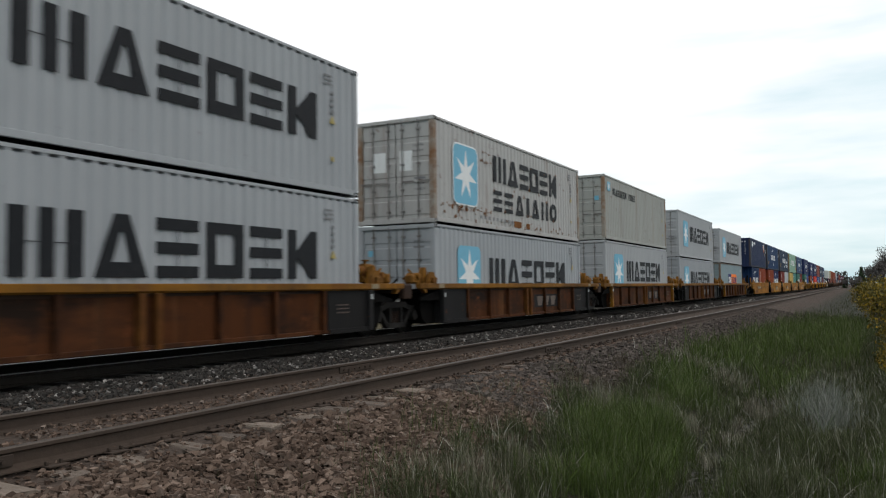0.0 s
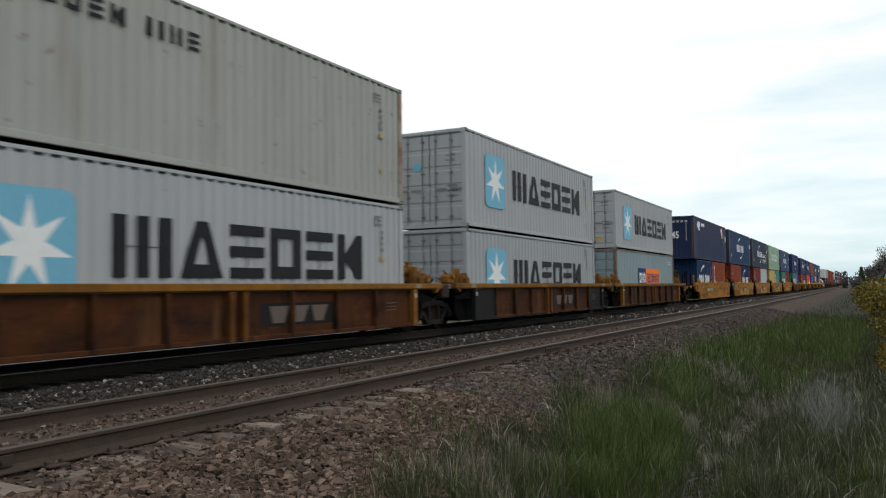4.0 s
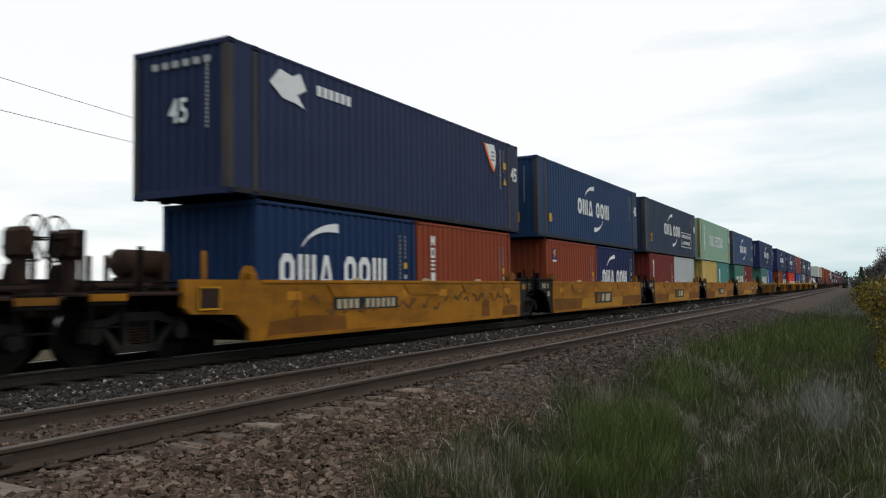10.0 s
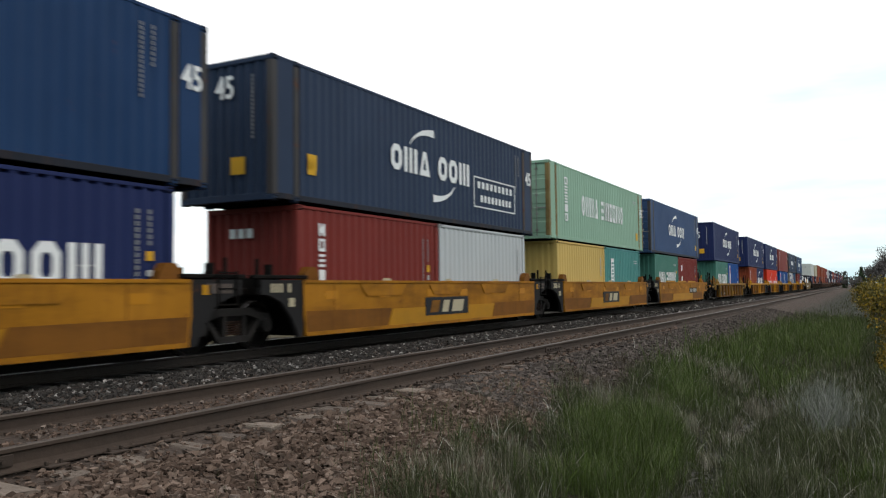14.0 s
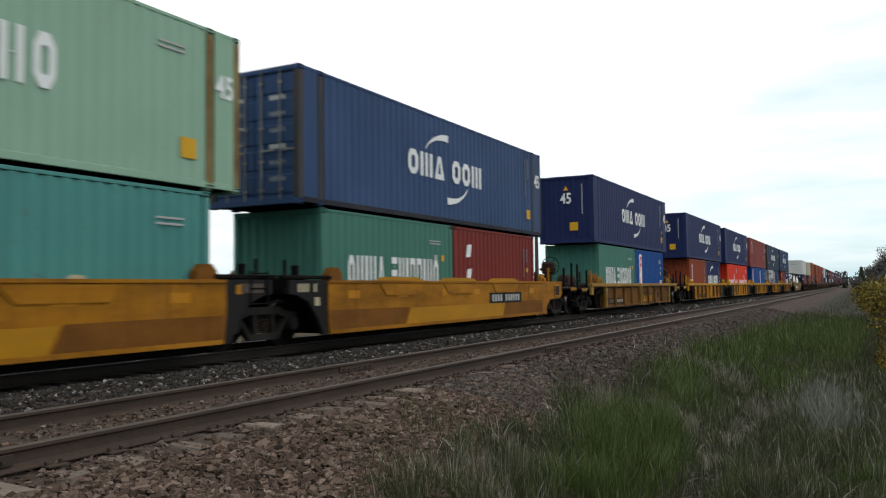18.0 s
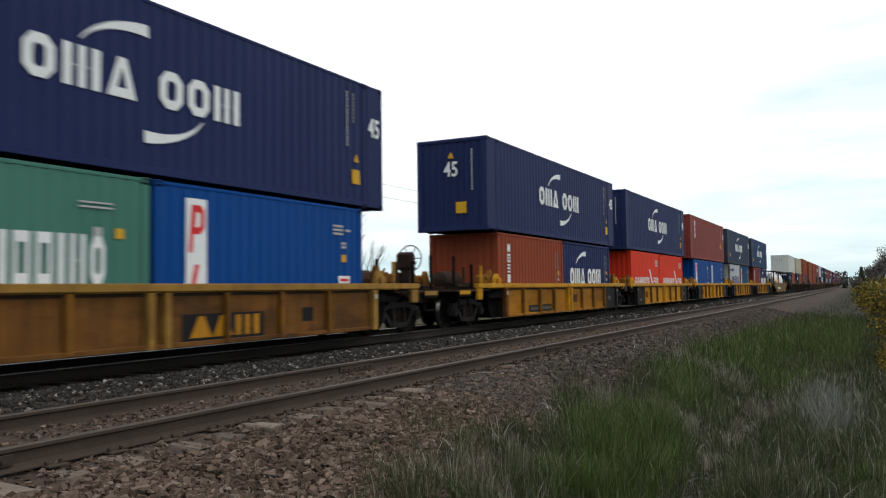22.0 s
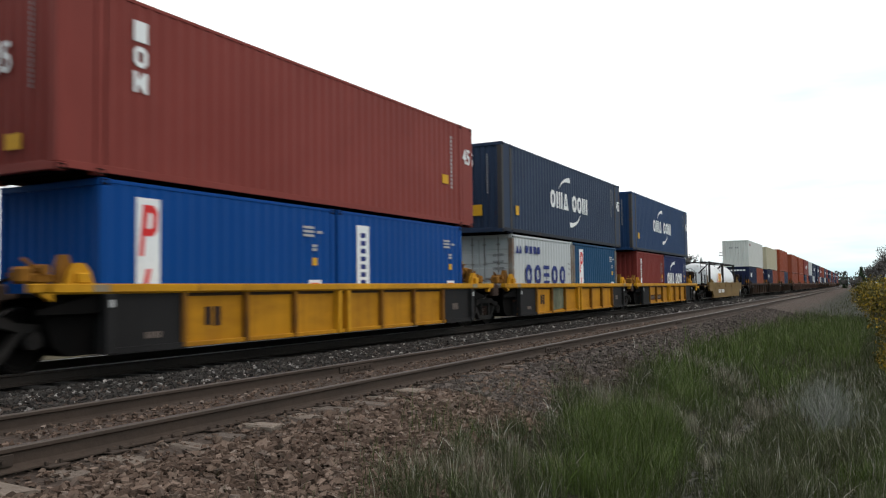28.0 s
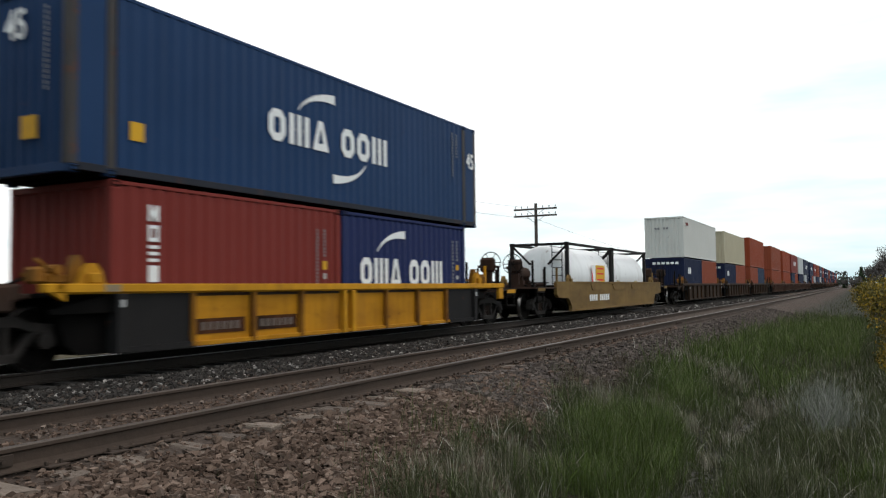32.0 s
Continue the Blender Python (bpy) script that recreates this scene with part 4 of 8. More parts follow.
def car_end(root, e, start, stop, deck_z, body, rail, kind, brake):
    """What stands over an outer truck: deck, sills, posts, brake and pipes."""
    a, b = sorted((e * start, e * stop))
    part("end_deck", shared(("end_deck", round(b - a, 2)), lambda bm: (box(bm, -(b - a) / 2, (b - a) / 2, -1.42, 1.42, -0.06, 0.0, 0.01), box(bm, -(b - a) / 2, (b - a) / 2, -0.35, 0.35, -0.36, -0.06))), RUST, root, "walkway over the outer truck", at=((a + b) / 2, 0, deck_z))
    for s in (-1, 1):
        part("end_sill", shared(("end_sill_car",), lambda bm: (box(bm, -0.35, 0.35, -0.05, 0.05, -0.20, 0.02, 0.01), box(bm, -0.30, -0.26, -0.03, 0.03, -0.5, -0.2), box(bm, 0.26, 0.30, -0.03, 0.03, -0.5, -0.2), box(bm, -0.30, 0.30, -0.05, 0.05, -0.53, -0.50))), IRON, root, "dark steel side step", at=(e * (stop - 0.45), s * 1.38, deck_z))
        post(root, e * (stop - 0.12), s * 1.25, deck_z, deck_z + 0.92, IRON)
        post(root, e * (stop - 1.15), s * 1.30, deck_z, deck_z + 0.72, IRON)
        post(root, e * (start + 0.25), s * 1.22, deck_z, deck_z + 0.70, rail if s < 0 else RUST)
        post(root, e * (start + 0.85), s * 0.95, deck_z, deck_z + 0.66, RUST)
        if kind == "ribbed":
            part("chord_end", shared(("chord_end",), lambda bm: (box(bm, 0, 0.92, -0.08, 0.08, 0.0, 0.13, 0.012), box(bm, 0.58, 0.90, -0.05, 0.05, -0.34, 0.0, 0.02))), rail, root, "chord end with drop plate", at=(e * 7.25, s * 1.44, 1.12)).scale = (e, 1, 1)
        part("yellow_edge", shared(("yellow_edge",), lambda bm: box(bm, -0.33, 0.33, -0.006, 0.006, -0.13, -0.02, 0.002)), rail, root, at=(e * (stop - 0.45), s * 1.438, deck_z))
    # Dark filler added below the deck, where there is only shade.
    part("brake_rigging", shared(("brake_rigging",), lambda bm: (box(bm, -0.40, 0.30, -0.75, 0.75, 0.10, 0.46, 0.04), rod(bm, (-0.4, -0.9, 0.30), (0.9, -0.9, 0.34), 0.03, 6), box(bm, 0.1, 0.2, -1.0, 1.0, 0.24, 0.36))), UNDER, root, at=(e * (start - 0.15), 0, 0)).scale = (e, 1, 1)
    part("deck_rack", shared(("deck_rack",), lambda bm: (box(bm, -0.55, 0.55, -1.25, -1.15, 0.10, 0.15), box(bm, -0.55, 0.55, 0.3, 0.4, 0.10, 0.15), box(bm, -0.5, -0.42, -1.2, 0.35, 0.0, 0.10), box(bm, 0.42, 0.5, -1.2, 0.35, 0.0, 0.10))), RUST, root, "low rusty rack on the deck", at=(e * (stop - 0.9), 0, deck_z))
    part("brake_pipe", shared(("brake_pipe",), lambda bm: (rod(bm, (-1.0, -0.9, 0.06), (1.0, -0.9, 0.06), 0.03, 8), rod(bm, (-1.0, -1.0, 0.16), (1.0, -1.0, 0.16), 0.022, 8))), IRON, root, at=(e * (stop - 1.3), 0, deck_z))
    if brake:
        brake_gear(root, e * (stop - (0.05 if kind == "ribbed" else 0.5)), e, IRON)
    reservoir(root, e * (start + (0.75 if kind == "ribbed" else 0.35)), 0.2 if brake else -0.35, deck_z + (0.30 if kind == "ribbed" else 0.52), RUST)
    if kind == "smooth":
        part("reservoir_stand", shared(("reservoir_stand",), lambda bm: (box(bm, -0.40, -0.26, -0.3, 0.3, 0.0, 0.26), box(bm, 0.26, 0.40, -0.3, 0.3, 0.0, 0.26))), RUST, root, at=(e * (start + 0.35), 0.2 if brake else -0.35, deck_z))
    part("raised_walk", shared(("raised_walk",), lambda bm: box(bm, -0.75, 0.75, -0.12, 0.12, 0.0, 0.235, 0.01)), IRON, root, at=(e * (stop - 0.95), 0.78, deck_z))
    coupler(root, e * stop, e)


def pipe_bracket(bm):
    """Lugs, a short pipe and a slanting stay on the chord's end."""
    prism(bm, [(-0.44, 0), (-0.14, 0), (-0.17, 0.28), (-0.22, 0.42), (-0.30, 0.42), (-0.36, 0.28)], -0.12, 0.02)
    box(bm, -0.06, 0.22, -0.10, 0.14, 0.0, 0.15, 0.03)
    rod(bm, (0.08, -0.16, 0.20), (0.08, 0.20, 0.20), 0.075, 10)
    box(bm, 0.26, 0.46, -0.14, 0.10, 0.0, 0.24, 0.04)
    rod(bm, (-0.12, -0.02, 0.04), (0.30, 0.06, 0.36), 0.028, 6)
    rod(bm, (-0.40, 0.10, 0.10), (0.45, 0.12, 0.13), 0.03, 8)


def ribbed_car(name, label, c, body, rail, ends=(0, 0), sheets=None, far=False, brakes=(1, 1), box_ends=(1, 1), end_box=None, wide_rib=None):
    """One unit of a well car with outside posts. ends: 1 where the unit ends the whole car."""
    root = new(name)
    tagged(root, label, "well car", "well cars of the train")
    lb, lt = 6.15, 7.25
    ribs = [-4.65, -3.15, -1.75, 1.42, 2.90, 4.42]
    sheets = sheets or body
    for s in (-1, 1):
        part("top_chord", shared(("top_chord",), lambda bm: (box(bm, -lt, lt, -0.08, 0.08, 0.0, 0.13, 0.012), box(bm, -lt, lt, -0.02, 0.10, -0.02, 0.0))), rail, root, "angle-section top chord", at=(0, s * 1.44, 1.12))
        part("side_sheet", shared(("side_sheet",), lambda bm: box(bm, -lb, lb, -0.01, 0.01, 0.24, 1.12)), sheets, root, at=(0, s * 1.39, 0))
        part("bottom_sill", shared(("bottom_sill",), lambda bm: box(bm, -lb, lb, -0.06, 0.06, 0.21, 0.29, 0.01)), sheets, root, at=(0, s * 1.41, 0))
        # Dark strip laid on the sheet as the shadow line below the chord.
        part("lip_line", shared(("lip_line",), lambda bm: box(bm, -lb, lb, -0.012, 0.012, 1.045, 1.10)), RUST, root, "dark strip for the shadow under the top chord", at=(0, s * 1.396, 0))
        for x in ribs:
            part("rib", shared(("rib",), lambda bm: box(bm, -0.045, 0.045, -0.055, 0.055, 0.22, 1.10, 0.012)), body, root, at=(x, s * 1.45, 0))
        for x in (-0.31, 0.03):
            part("rib", shared(("rib_wide",), lambda bm: box(bm, -0.06, 0.06, -0.07, 0.07, 0.21, 1.10, 0.012)), wide_rib or rail, root, at=(x, s * 1.46, 0))
        for x in (-1, 1):
            part("end_post", shared(("end_post",), lambda bm: box(bm, -0.09, 0.09, -0.07, 0.07, 0.21, 1.10, 0.012)), end_box if end_box and box_ends[x > 0] else (WELL_WORN if sheets is WELL_SMOOTH else rail), root, at=(x * (lb - 0.02), s * 1.46, 0))
            if end_box and box_ends[x > 0]:
                part("end_panel", shared(("end_panel",), lambda bm: (box(bm, -0.72, 0.80, -0.015, 0.015, 0.2, 1.1), box(bm, -0.72, 0.80, -0.066, 0.066, 0.2, 0.296))), end_box, root, "dark grey end panel", at=(x * 5.32, s * 1.425, 0)).scale = (x, 1, 1)
            part("box_guide", shared(("box_guide",), guide), rail, root, "cast box guide", at=(x * 6.55, s * 1.34, 1.25))
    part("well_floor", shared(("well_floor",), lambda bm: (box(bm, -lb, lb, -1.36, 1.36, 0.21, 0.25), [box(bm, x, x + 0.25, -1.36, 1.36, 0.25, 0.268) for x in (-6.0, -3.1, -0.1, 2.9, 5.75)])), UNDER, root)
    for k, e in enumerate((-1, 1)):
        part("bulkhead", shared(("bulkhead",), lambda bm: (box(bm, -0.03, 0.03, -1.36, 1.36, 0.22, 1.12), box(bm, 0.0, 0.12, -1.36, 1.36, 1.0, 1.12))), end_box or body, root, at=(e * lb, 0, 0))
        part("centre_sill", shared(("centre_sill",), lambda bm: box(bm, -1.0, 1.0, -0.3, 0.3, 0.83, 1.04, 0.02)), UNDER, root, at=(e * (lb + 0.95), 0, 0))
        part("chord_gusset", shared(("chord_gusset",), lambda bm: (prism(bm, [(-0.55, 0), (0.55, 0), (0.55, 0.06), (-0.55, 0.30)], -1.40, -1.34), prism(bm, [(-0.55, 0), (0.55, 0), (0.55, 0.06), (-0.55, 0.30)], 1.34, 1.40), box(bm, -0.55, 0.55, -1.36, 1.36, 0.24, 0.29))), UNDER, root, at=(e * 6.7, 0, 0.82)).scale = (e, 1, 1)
        # Slope sheet filled out, near black, to close the shade under the car end.
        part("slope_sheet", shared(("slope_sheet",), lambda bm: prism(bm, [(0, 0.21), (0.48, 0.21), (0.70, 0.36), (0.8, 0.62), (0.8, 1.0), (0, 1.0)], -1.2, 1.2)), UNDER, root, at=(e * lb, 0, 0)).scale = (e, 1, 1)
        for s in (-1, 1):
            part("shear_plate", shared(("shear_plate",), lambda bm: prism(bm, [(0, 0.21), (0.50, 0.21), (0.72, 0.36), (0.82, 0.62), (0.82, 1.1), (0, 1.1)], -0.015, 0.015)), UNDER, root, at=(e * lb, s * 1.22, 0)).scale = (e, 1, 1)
            part("reflector", shared(("reflector",), lambda bm: box(bm, -0.04, 0.04, -0.006, 0.006, 0.0, 0.11, 0.002)), DIMWHITE, root, at=(e * (lb - 0.02), s * 1.535, 0.90))
            part("pipe_bracket", shared(("pipe_bracket",), pipe_bracket), WELL_AGED, root, at=(e * 6.95, s * 1.12, 1.25)).scale = (e, 1, 1)
            if not ends[k]:
                part("chord_tip", shared(("chord_tip",), lambda bm: (box(bm, 0, 0.33, -0.08, 0.08, 0.0, 0.13, 0.012), prism(bm, [(0.0, -0.12), (0.22, 0.0), (0.0, 0.0)], -0.06, 0.06))), rail, root, "bevelled chord end", at=(e * (7.25 if e > 0 else 7.08), s * 1.44, 1.12)).scale = (e, 1, 1)
                part("pale_patch", shared(("pale_patch",), lambda bm: box(bm, -0.14, 0.14, -0.003, 0.003, 0.012, 0.118)), DIMRAIL, root, "pale rubbed patch on the chord", at=(e * 6.3, s * 1.523, 1.12))
        if ends[k]:
            car_end(root, e, lt - 0.1, 9.35, 1.08, body, rail, "ribbed", brakes[k])
            truck(root, e * 7.95)
        else:
            part("joint_casting", shared(("joint_casting",), lambda bm: (box(bm, -0.40, 0.40, -0.55, 0.55, 0.0, 0.14, 0.03), box(bm, -0.1, 0.1, -1.2, 1.2, 0.02, 0.1, 0.02))), RUST, root, at=(e * 7.5, 0, 1.02))
            if e > 0:
                part("joint_cover", shared(("joint_cover",), lambda bm: (box(bm, -0.22, 0.30, -1.34, 1.34, -0.12, 0.12, 0.03), box(bm, -0.30, 0.10, -1.46, -1.30, -0.26, 0.10, 0.03))), RUST, root, "rusty casting over the joint", at=(7.97, 0, 1.13))
                part("valve_body", shared(("valve_body",), lambda bm: (lathe(bm, [(-0.34, 0.05), (-0.32, 0.12), (-0.10, 0.13), (-0.08, 0.175), (0.26, 0.175), (0.30, 0.14), (0.31, 0.05)], 14, "x"), box(bm, -0.22, -0.14, -0.10, 0.10, -0.26, 0.0), box(bm, 0.10, 0.18, -0.10, 0.10, -0.26, 0.0), box(bm, 0.0, 0.06, -0.03, 0.03, 0.15, 0.25), box(bm, -0.04, 0.16, -0.05, 0.05, 0.24, 0.27))), WELL_AGED, root, "dirty yellow brake valve body on a stand", at=(6.85, -0.85, 1.55))
            part("hose", shared(("joint_hose",), lambda bm: (rod(bm, (-0.5, -0.62, 0.30), (0.0, -0.70, 0.20), 0.03, 8), rod(bm, (0.0, -0.70, 0.20), (0.45, -0.60, 0.34), 0.03, 8))), IRON, root, at=(e * 7.5, 0, 1.02))
    if not ends[1]:
        truck(root, 7.97)
    return sits(root, c, 0, 0)


def hull(front, back):
    """Outline of a smooth well side; each end either short or reaching out over its truck."""
    top, low = 1.32, 0.20
    left = [(-6.55, low), (-6.55, 0.42), (-6.9, 0.70), (-8.0, 0.74), (-8.15, 0.86), (-8.15, top)] if front else [(-6.16, low), (-6.22, 0.7), (-6.22, top)]
    right = [(8.15, top), (8.15, 0.86), (8.0, 0.74), (6.9, 0.70), (6.55, 0.42), (6.55, low)] if back else [(6.22, top), (6.22, 0.7), (6.16, low)]
    return left + right


def smooth_car(name, label, c, body, ends=(0, 0), patch=True, panel=True, far=False, brakes=(1, 1), pads=(-3.23, -0.1, 3.0), raised=False):
    """One unit of a smooth-sided well car."""
    root = new(name)
    tagged(root, label, "well car", "well cars of the train")
    for s in (-1, 1):
        part("sheet_flange", shared(("low_flange",), lambda bm: box(bm, -6.14, 6.14, -0.0075, 0.0075, 0.20, 0.28, 0.004)), body, root, at=(0, s * 1.4875, 0))
        part("sheet_flange", shared(("high_flange",), lambda bm: box(bm, -6.2, 6.2, -0.0125, 0.0125, 1.26, 1.32, 0.004)), body, root, at=(0, s * 1.4925, 0))
        ob = part("side_sheet", shared(("hull", ends), lambda bm: prism(bm, hull(*ends), -0.06, 0.06)), body, root, "smooth yellow well side", at=(0, s * 1.42, 0))
        if s > 0:
            ob.scale = (1, -1, 1)
        for x in pads:
            part("pad_bracket", shared(("pad_bracket",), lambda bm: prism(bm, [(-1.0, 0.0), (-0.75, -0.26), (0.75, -0.26), (1.0, 0.0)], -0.012, 0.012)), body, root, at=(x, s * 1.492, 1.235))
            if not raised:
                part("pad_tip", shared(("pad_tip",), lambda bm: prism(bm, [(-0.13, 0), (0.13, 0), (0.09, 0.05), (-0.05, 0.06)], -0.05, 0.05)), CREAM, root, at=(x + 0.25, s * 1.40, 1.32))
                continue
            part("top_pad", shared(("top_pad",), lambda bm: prism(bm, [(-1.0, 0), (1.0, 0), (0.86, 0.055), (0.7, 0.085), (-0.7, 0.085), (-0.86, 0.055)], -0.07, 0.07)), WELL_FRESH, root, at=(x, s * 1.42, 1.32))
        for k, x in enumerate((-1, 1)):
            if ends[k]:
                part("box_guide", shared(("box_guide",), guide), body, root, "cast box guide", at=(x * 6.45, s * 1.34, 1.28))
        if s < 0 and not far:
            for x in (-5.3, -3.2, -0.95, 0.9, 3.0, 5.15):
                part("orange_reflector", shared(("orange_reflector",), lambda bm: box(bm, -0.22, 0.22, -0.003, 0.003, 0, 0.17)), REFLECT, root, at=(x, -1.483, 0.93))
            for x in (-5.2, 4.9):
                part("seam", shared(("seam",), lambda bm: box(bm, -0.012, 0.012, -0.004, 0.004, 0.29, 1.25)), WELL_BAND, root, at=(x, -1.483, 0))
    if patch:
        def fresh(bm):
            prism(bm, [(-3.05, 0.27), (2.75, 0.27), (2.95, 0.66), (-2.85, 0.66)], -0.004, 0.004)
        for key, line in (("worn_band_front", [(-6.12, 0.285), (-3.1, 0.285), (-2.9, 0.68), (-6.16, 0.70)]), ("worn_band_back", [(2.8, 0.285), (6.12, 0.285), (6.16, 0.70), (3.0, 0.68)])):
            part("worn_band", shared((key,), lambda bm: prism(bm, line, -0.003, 0.003)), WELL_BAND, root, "brown worn lower band", at=(0, -1.485, 0))
        part("repainted_patch", shared(("fresh_patch",), fresh), WELL_FRESH, root, "brighter repainted yellow area", at=(0, -1.486, 0))
    if panel:
        part("sign_panel", shared(("sign_panel",), lambda bm: box(bm, -1.22, 1.22, -0.006, 0.006, 0, 0.46)), BLACK, root, "black sign panel", at=(-0.07, -1.492, 0.44))
        for x0, x1, m in ((-1.0, -0.45, WELL_AGED), (-0.35, 0.1, CREAM), (0.2, 0.95, CREAM)):
            bm = bmesh.new()
            prism(bm, [(x0, 0.07), (x1 - 0.12, 0.07), (x1, 0.38), (x0 + 0.12, 0.38)], -0.004, 0.004)
            part("letter_bar", bm, m, root, at=(-0.07, -1.504, 0.44))
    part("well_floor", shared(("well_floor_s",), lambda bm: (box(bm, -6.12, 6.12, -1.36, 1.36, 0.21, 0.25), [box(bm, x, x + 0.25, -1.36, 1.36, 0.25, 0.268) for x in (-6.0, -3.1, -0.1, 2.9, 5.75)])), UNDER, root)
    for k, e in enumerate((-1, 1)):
        # Bulkhead and slope sheet coloured near black for the shade behind the truck.
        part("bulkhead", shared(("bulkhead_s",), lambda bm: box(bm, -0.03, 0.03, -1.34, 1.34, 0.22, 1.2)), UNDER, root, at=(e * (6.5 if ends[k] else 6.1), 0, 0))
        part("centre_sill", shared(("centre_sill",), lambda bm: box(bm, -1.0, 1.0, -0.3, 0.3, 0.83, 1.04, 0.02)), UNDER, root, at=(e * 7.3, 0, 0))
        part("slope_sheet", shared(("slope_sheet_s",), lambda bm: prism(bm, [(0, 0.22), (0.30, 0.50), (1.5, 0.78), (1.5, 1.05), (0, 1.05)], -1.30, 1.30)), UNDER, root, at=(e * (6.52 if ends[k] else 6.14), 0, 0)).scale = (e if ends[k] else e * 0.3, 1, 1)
        if ends[k]:
            car_end(root, e, 7.2, 10.05, 1.12, body, body, "smooth", brakes[k])
            truck(root, e * 8.7)
        else:
            for s in (-1, 1):
                plate_ = part("end_frame", shared(("end_frame",), lambda bm: prism(bm, [(0, 0.20), (0.14, 0.20), (0.20, 0.34), (0.34, 0.57), (0.66, 0.90), (1.02, 1.03), (1.24, 1.05), (1.24, 1.32), (0, 1.32)], -0.05, 0.05)), WELL_DARK, root, "black greasy end plate curved over the wheel", at=(e * 6.22, s * 1.40, 0))
                plate_.scale = (e, 1, 1)
                part("top_strap", shared(("top_strap",), lambda bm: (box(bm, -0.2, 1.42, -0.07, 0.07, 0.0, 0.075, 0.015), box(bm, 1.0, 1.3, -0.05, 0.09, -0.16, 0.0, 0.02))), IRON, root, "dark strap over the joint", at=(e * 6.22, s * 1.36, 1.34)).scale = (e, 1, 1)

                def grabs(bm):
                    for x in (0, 0.46):
                        box(bm, x - 0.015, x + 0.015, -0.015, 0.015, 0, 0.62)
                    for z in (0.02, 0.30, 0.58):
                        rod(bm, (0, 0, z), (0.46, 0, z), 0.014, 6)
                if e > 0:
                    part("ladder", shared(("end_ladder",), grabs), IRON, root, "black grab-iron ladder", at=(6.86, s * 1.47, 0.86))
                part("lug", shared(("end_lug",), lambda bm: prism(bm, [(-0.26, 0), (0.26, 0), (0.24, 0.14), (0.12, 0.27), (-0.10, 0.27), (-0.22, 0.14)], -0.09, 0.09)), WELL_BAND, root, "rounded rusty yellow lug", at=(e * 5.85, s * 1.30, 1.32))
                post(root, e * 7.3, s * 1.2, 1.2, 1.72, IRON, 0.028)
                if s < 0:
                    bm = bmesh.new()
                    letter_bars(bm, -0.32, 0.32, 0, 0.17, 5, 0.0, (3,) if e < 0 else (), 0.62)
                    tagged(part("small_lettering", bm, CREAM if e < 0 else FADED, root, at=(e * 6.9, -1.456, 1.08)), kind="stuff")
                    part("small_plate", shared(("end_notice",), lambda bm: box(bm, -0.08, 0.08, -0.004, 0.004, 0, 0.17)), CREAM if e < 0 else WELL_YELLOW, root, at=(e * 6.58, -1.456, 0.80 if e < 0 else 1.06))
            part("joint_casting", shared(("joint_casting_s",), lambda bm: (box(bm, -0.55, 0.55, -0.6, 0.6, 0.0, 0.16, 0.03), box(bm, -0.5, -0.35, -1.3, 1.3, 0.0, 0.35, 0.02), box(bm, -0.3, -0.22, -1.25, -1.1, 0.2, 0.6), box(bm, -0.3, -0.22, 1.1, 1.25, 0.2, 0.6))), IRON, root, at=(e * 7.2, 0, 1.02)).scale = (e, 1, 1)
    if not ends[1]:
        truck(root, 7.72)
    return sits(root, c, 0, 0)


def car_bars(car, x0, x1, z0, z1, n, mat=DIMWHITE, gaps=(), y=-1.495, fill=0.7):
    bm = bmesh.new()
    letter_bars(bm, x0, x1, z0, z1, n, 0.0, gaps, fill)
    tagged(part("small_lettering", bm, mat, car, at=(0, y, 0)), kind="stuff")


# ---------------------------------------------------------------- the train, front to back
def load(c, upper, lower, floor=FLOOR_Z):
    """Sets containers into a well: lower ones on the floor, the upper on top of them."""
    top = floor
    n = len(lower)
    for i, ob in enumerate(lower):
        L, H = ob["size"]
        sits(ob, c + (0 if n == 1 else (-3.07, 3.07)[i]), 0, floor)
        top = max(top, floor + H)
    if upper is not None:
        sits(upper, c, 0, top + 0.026)


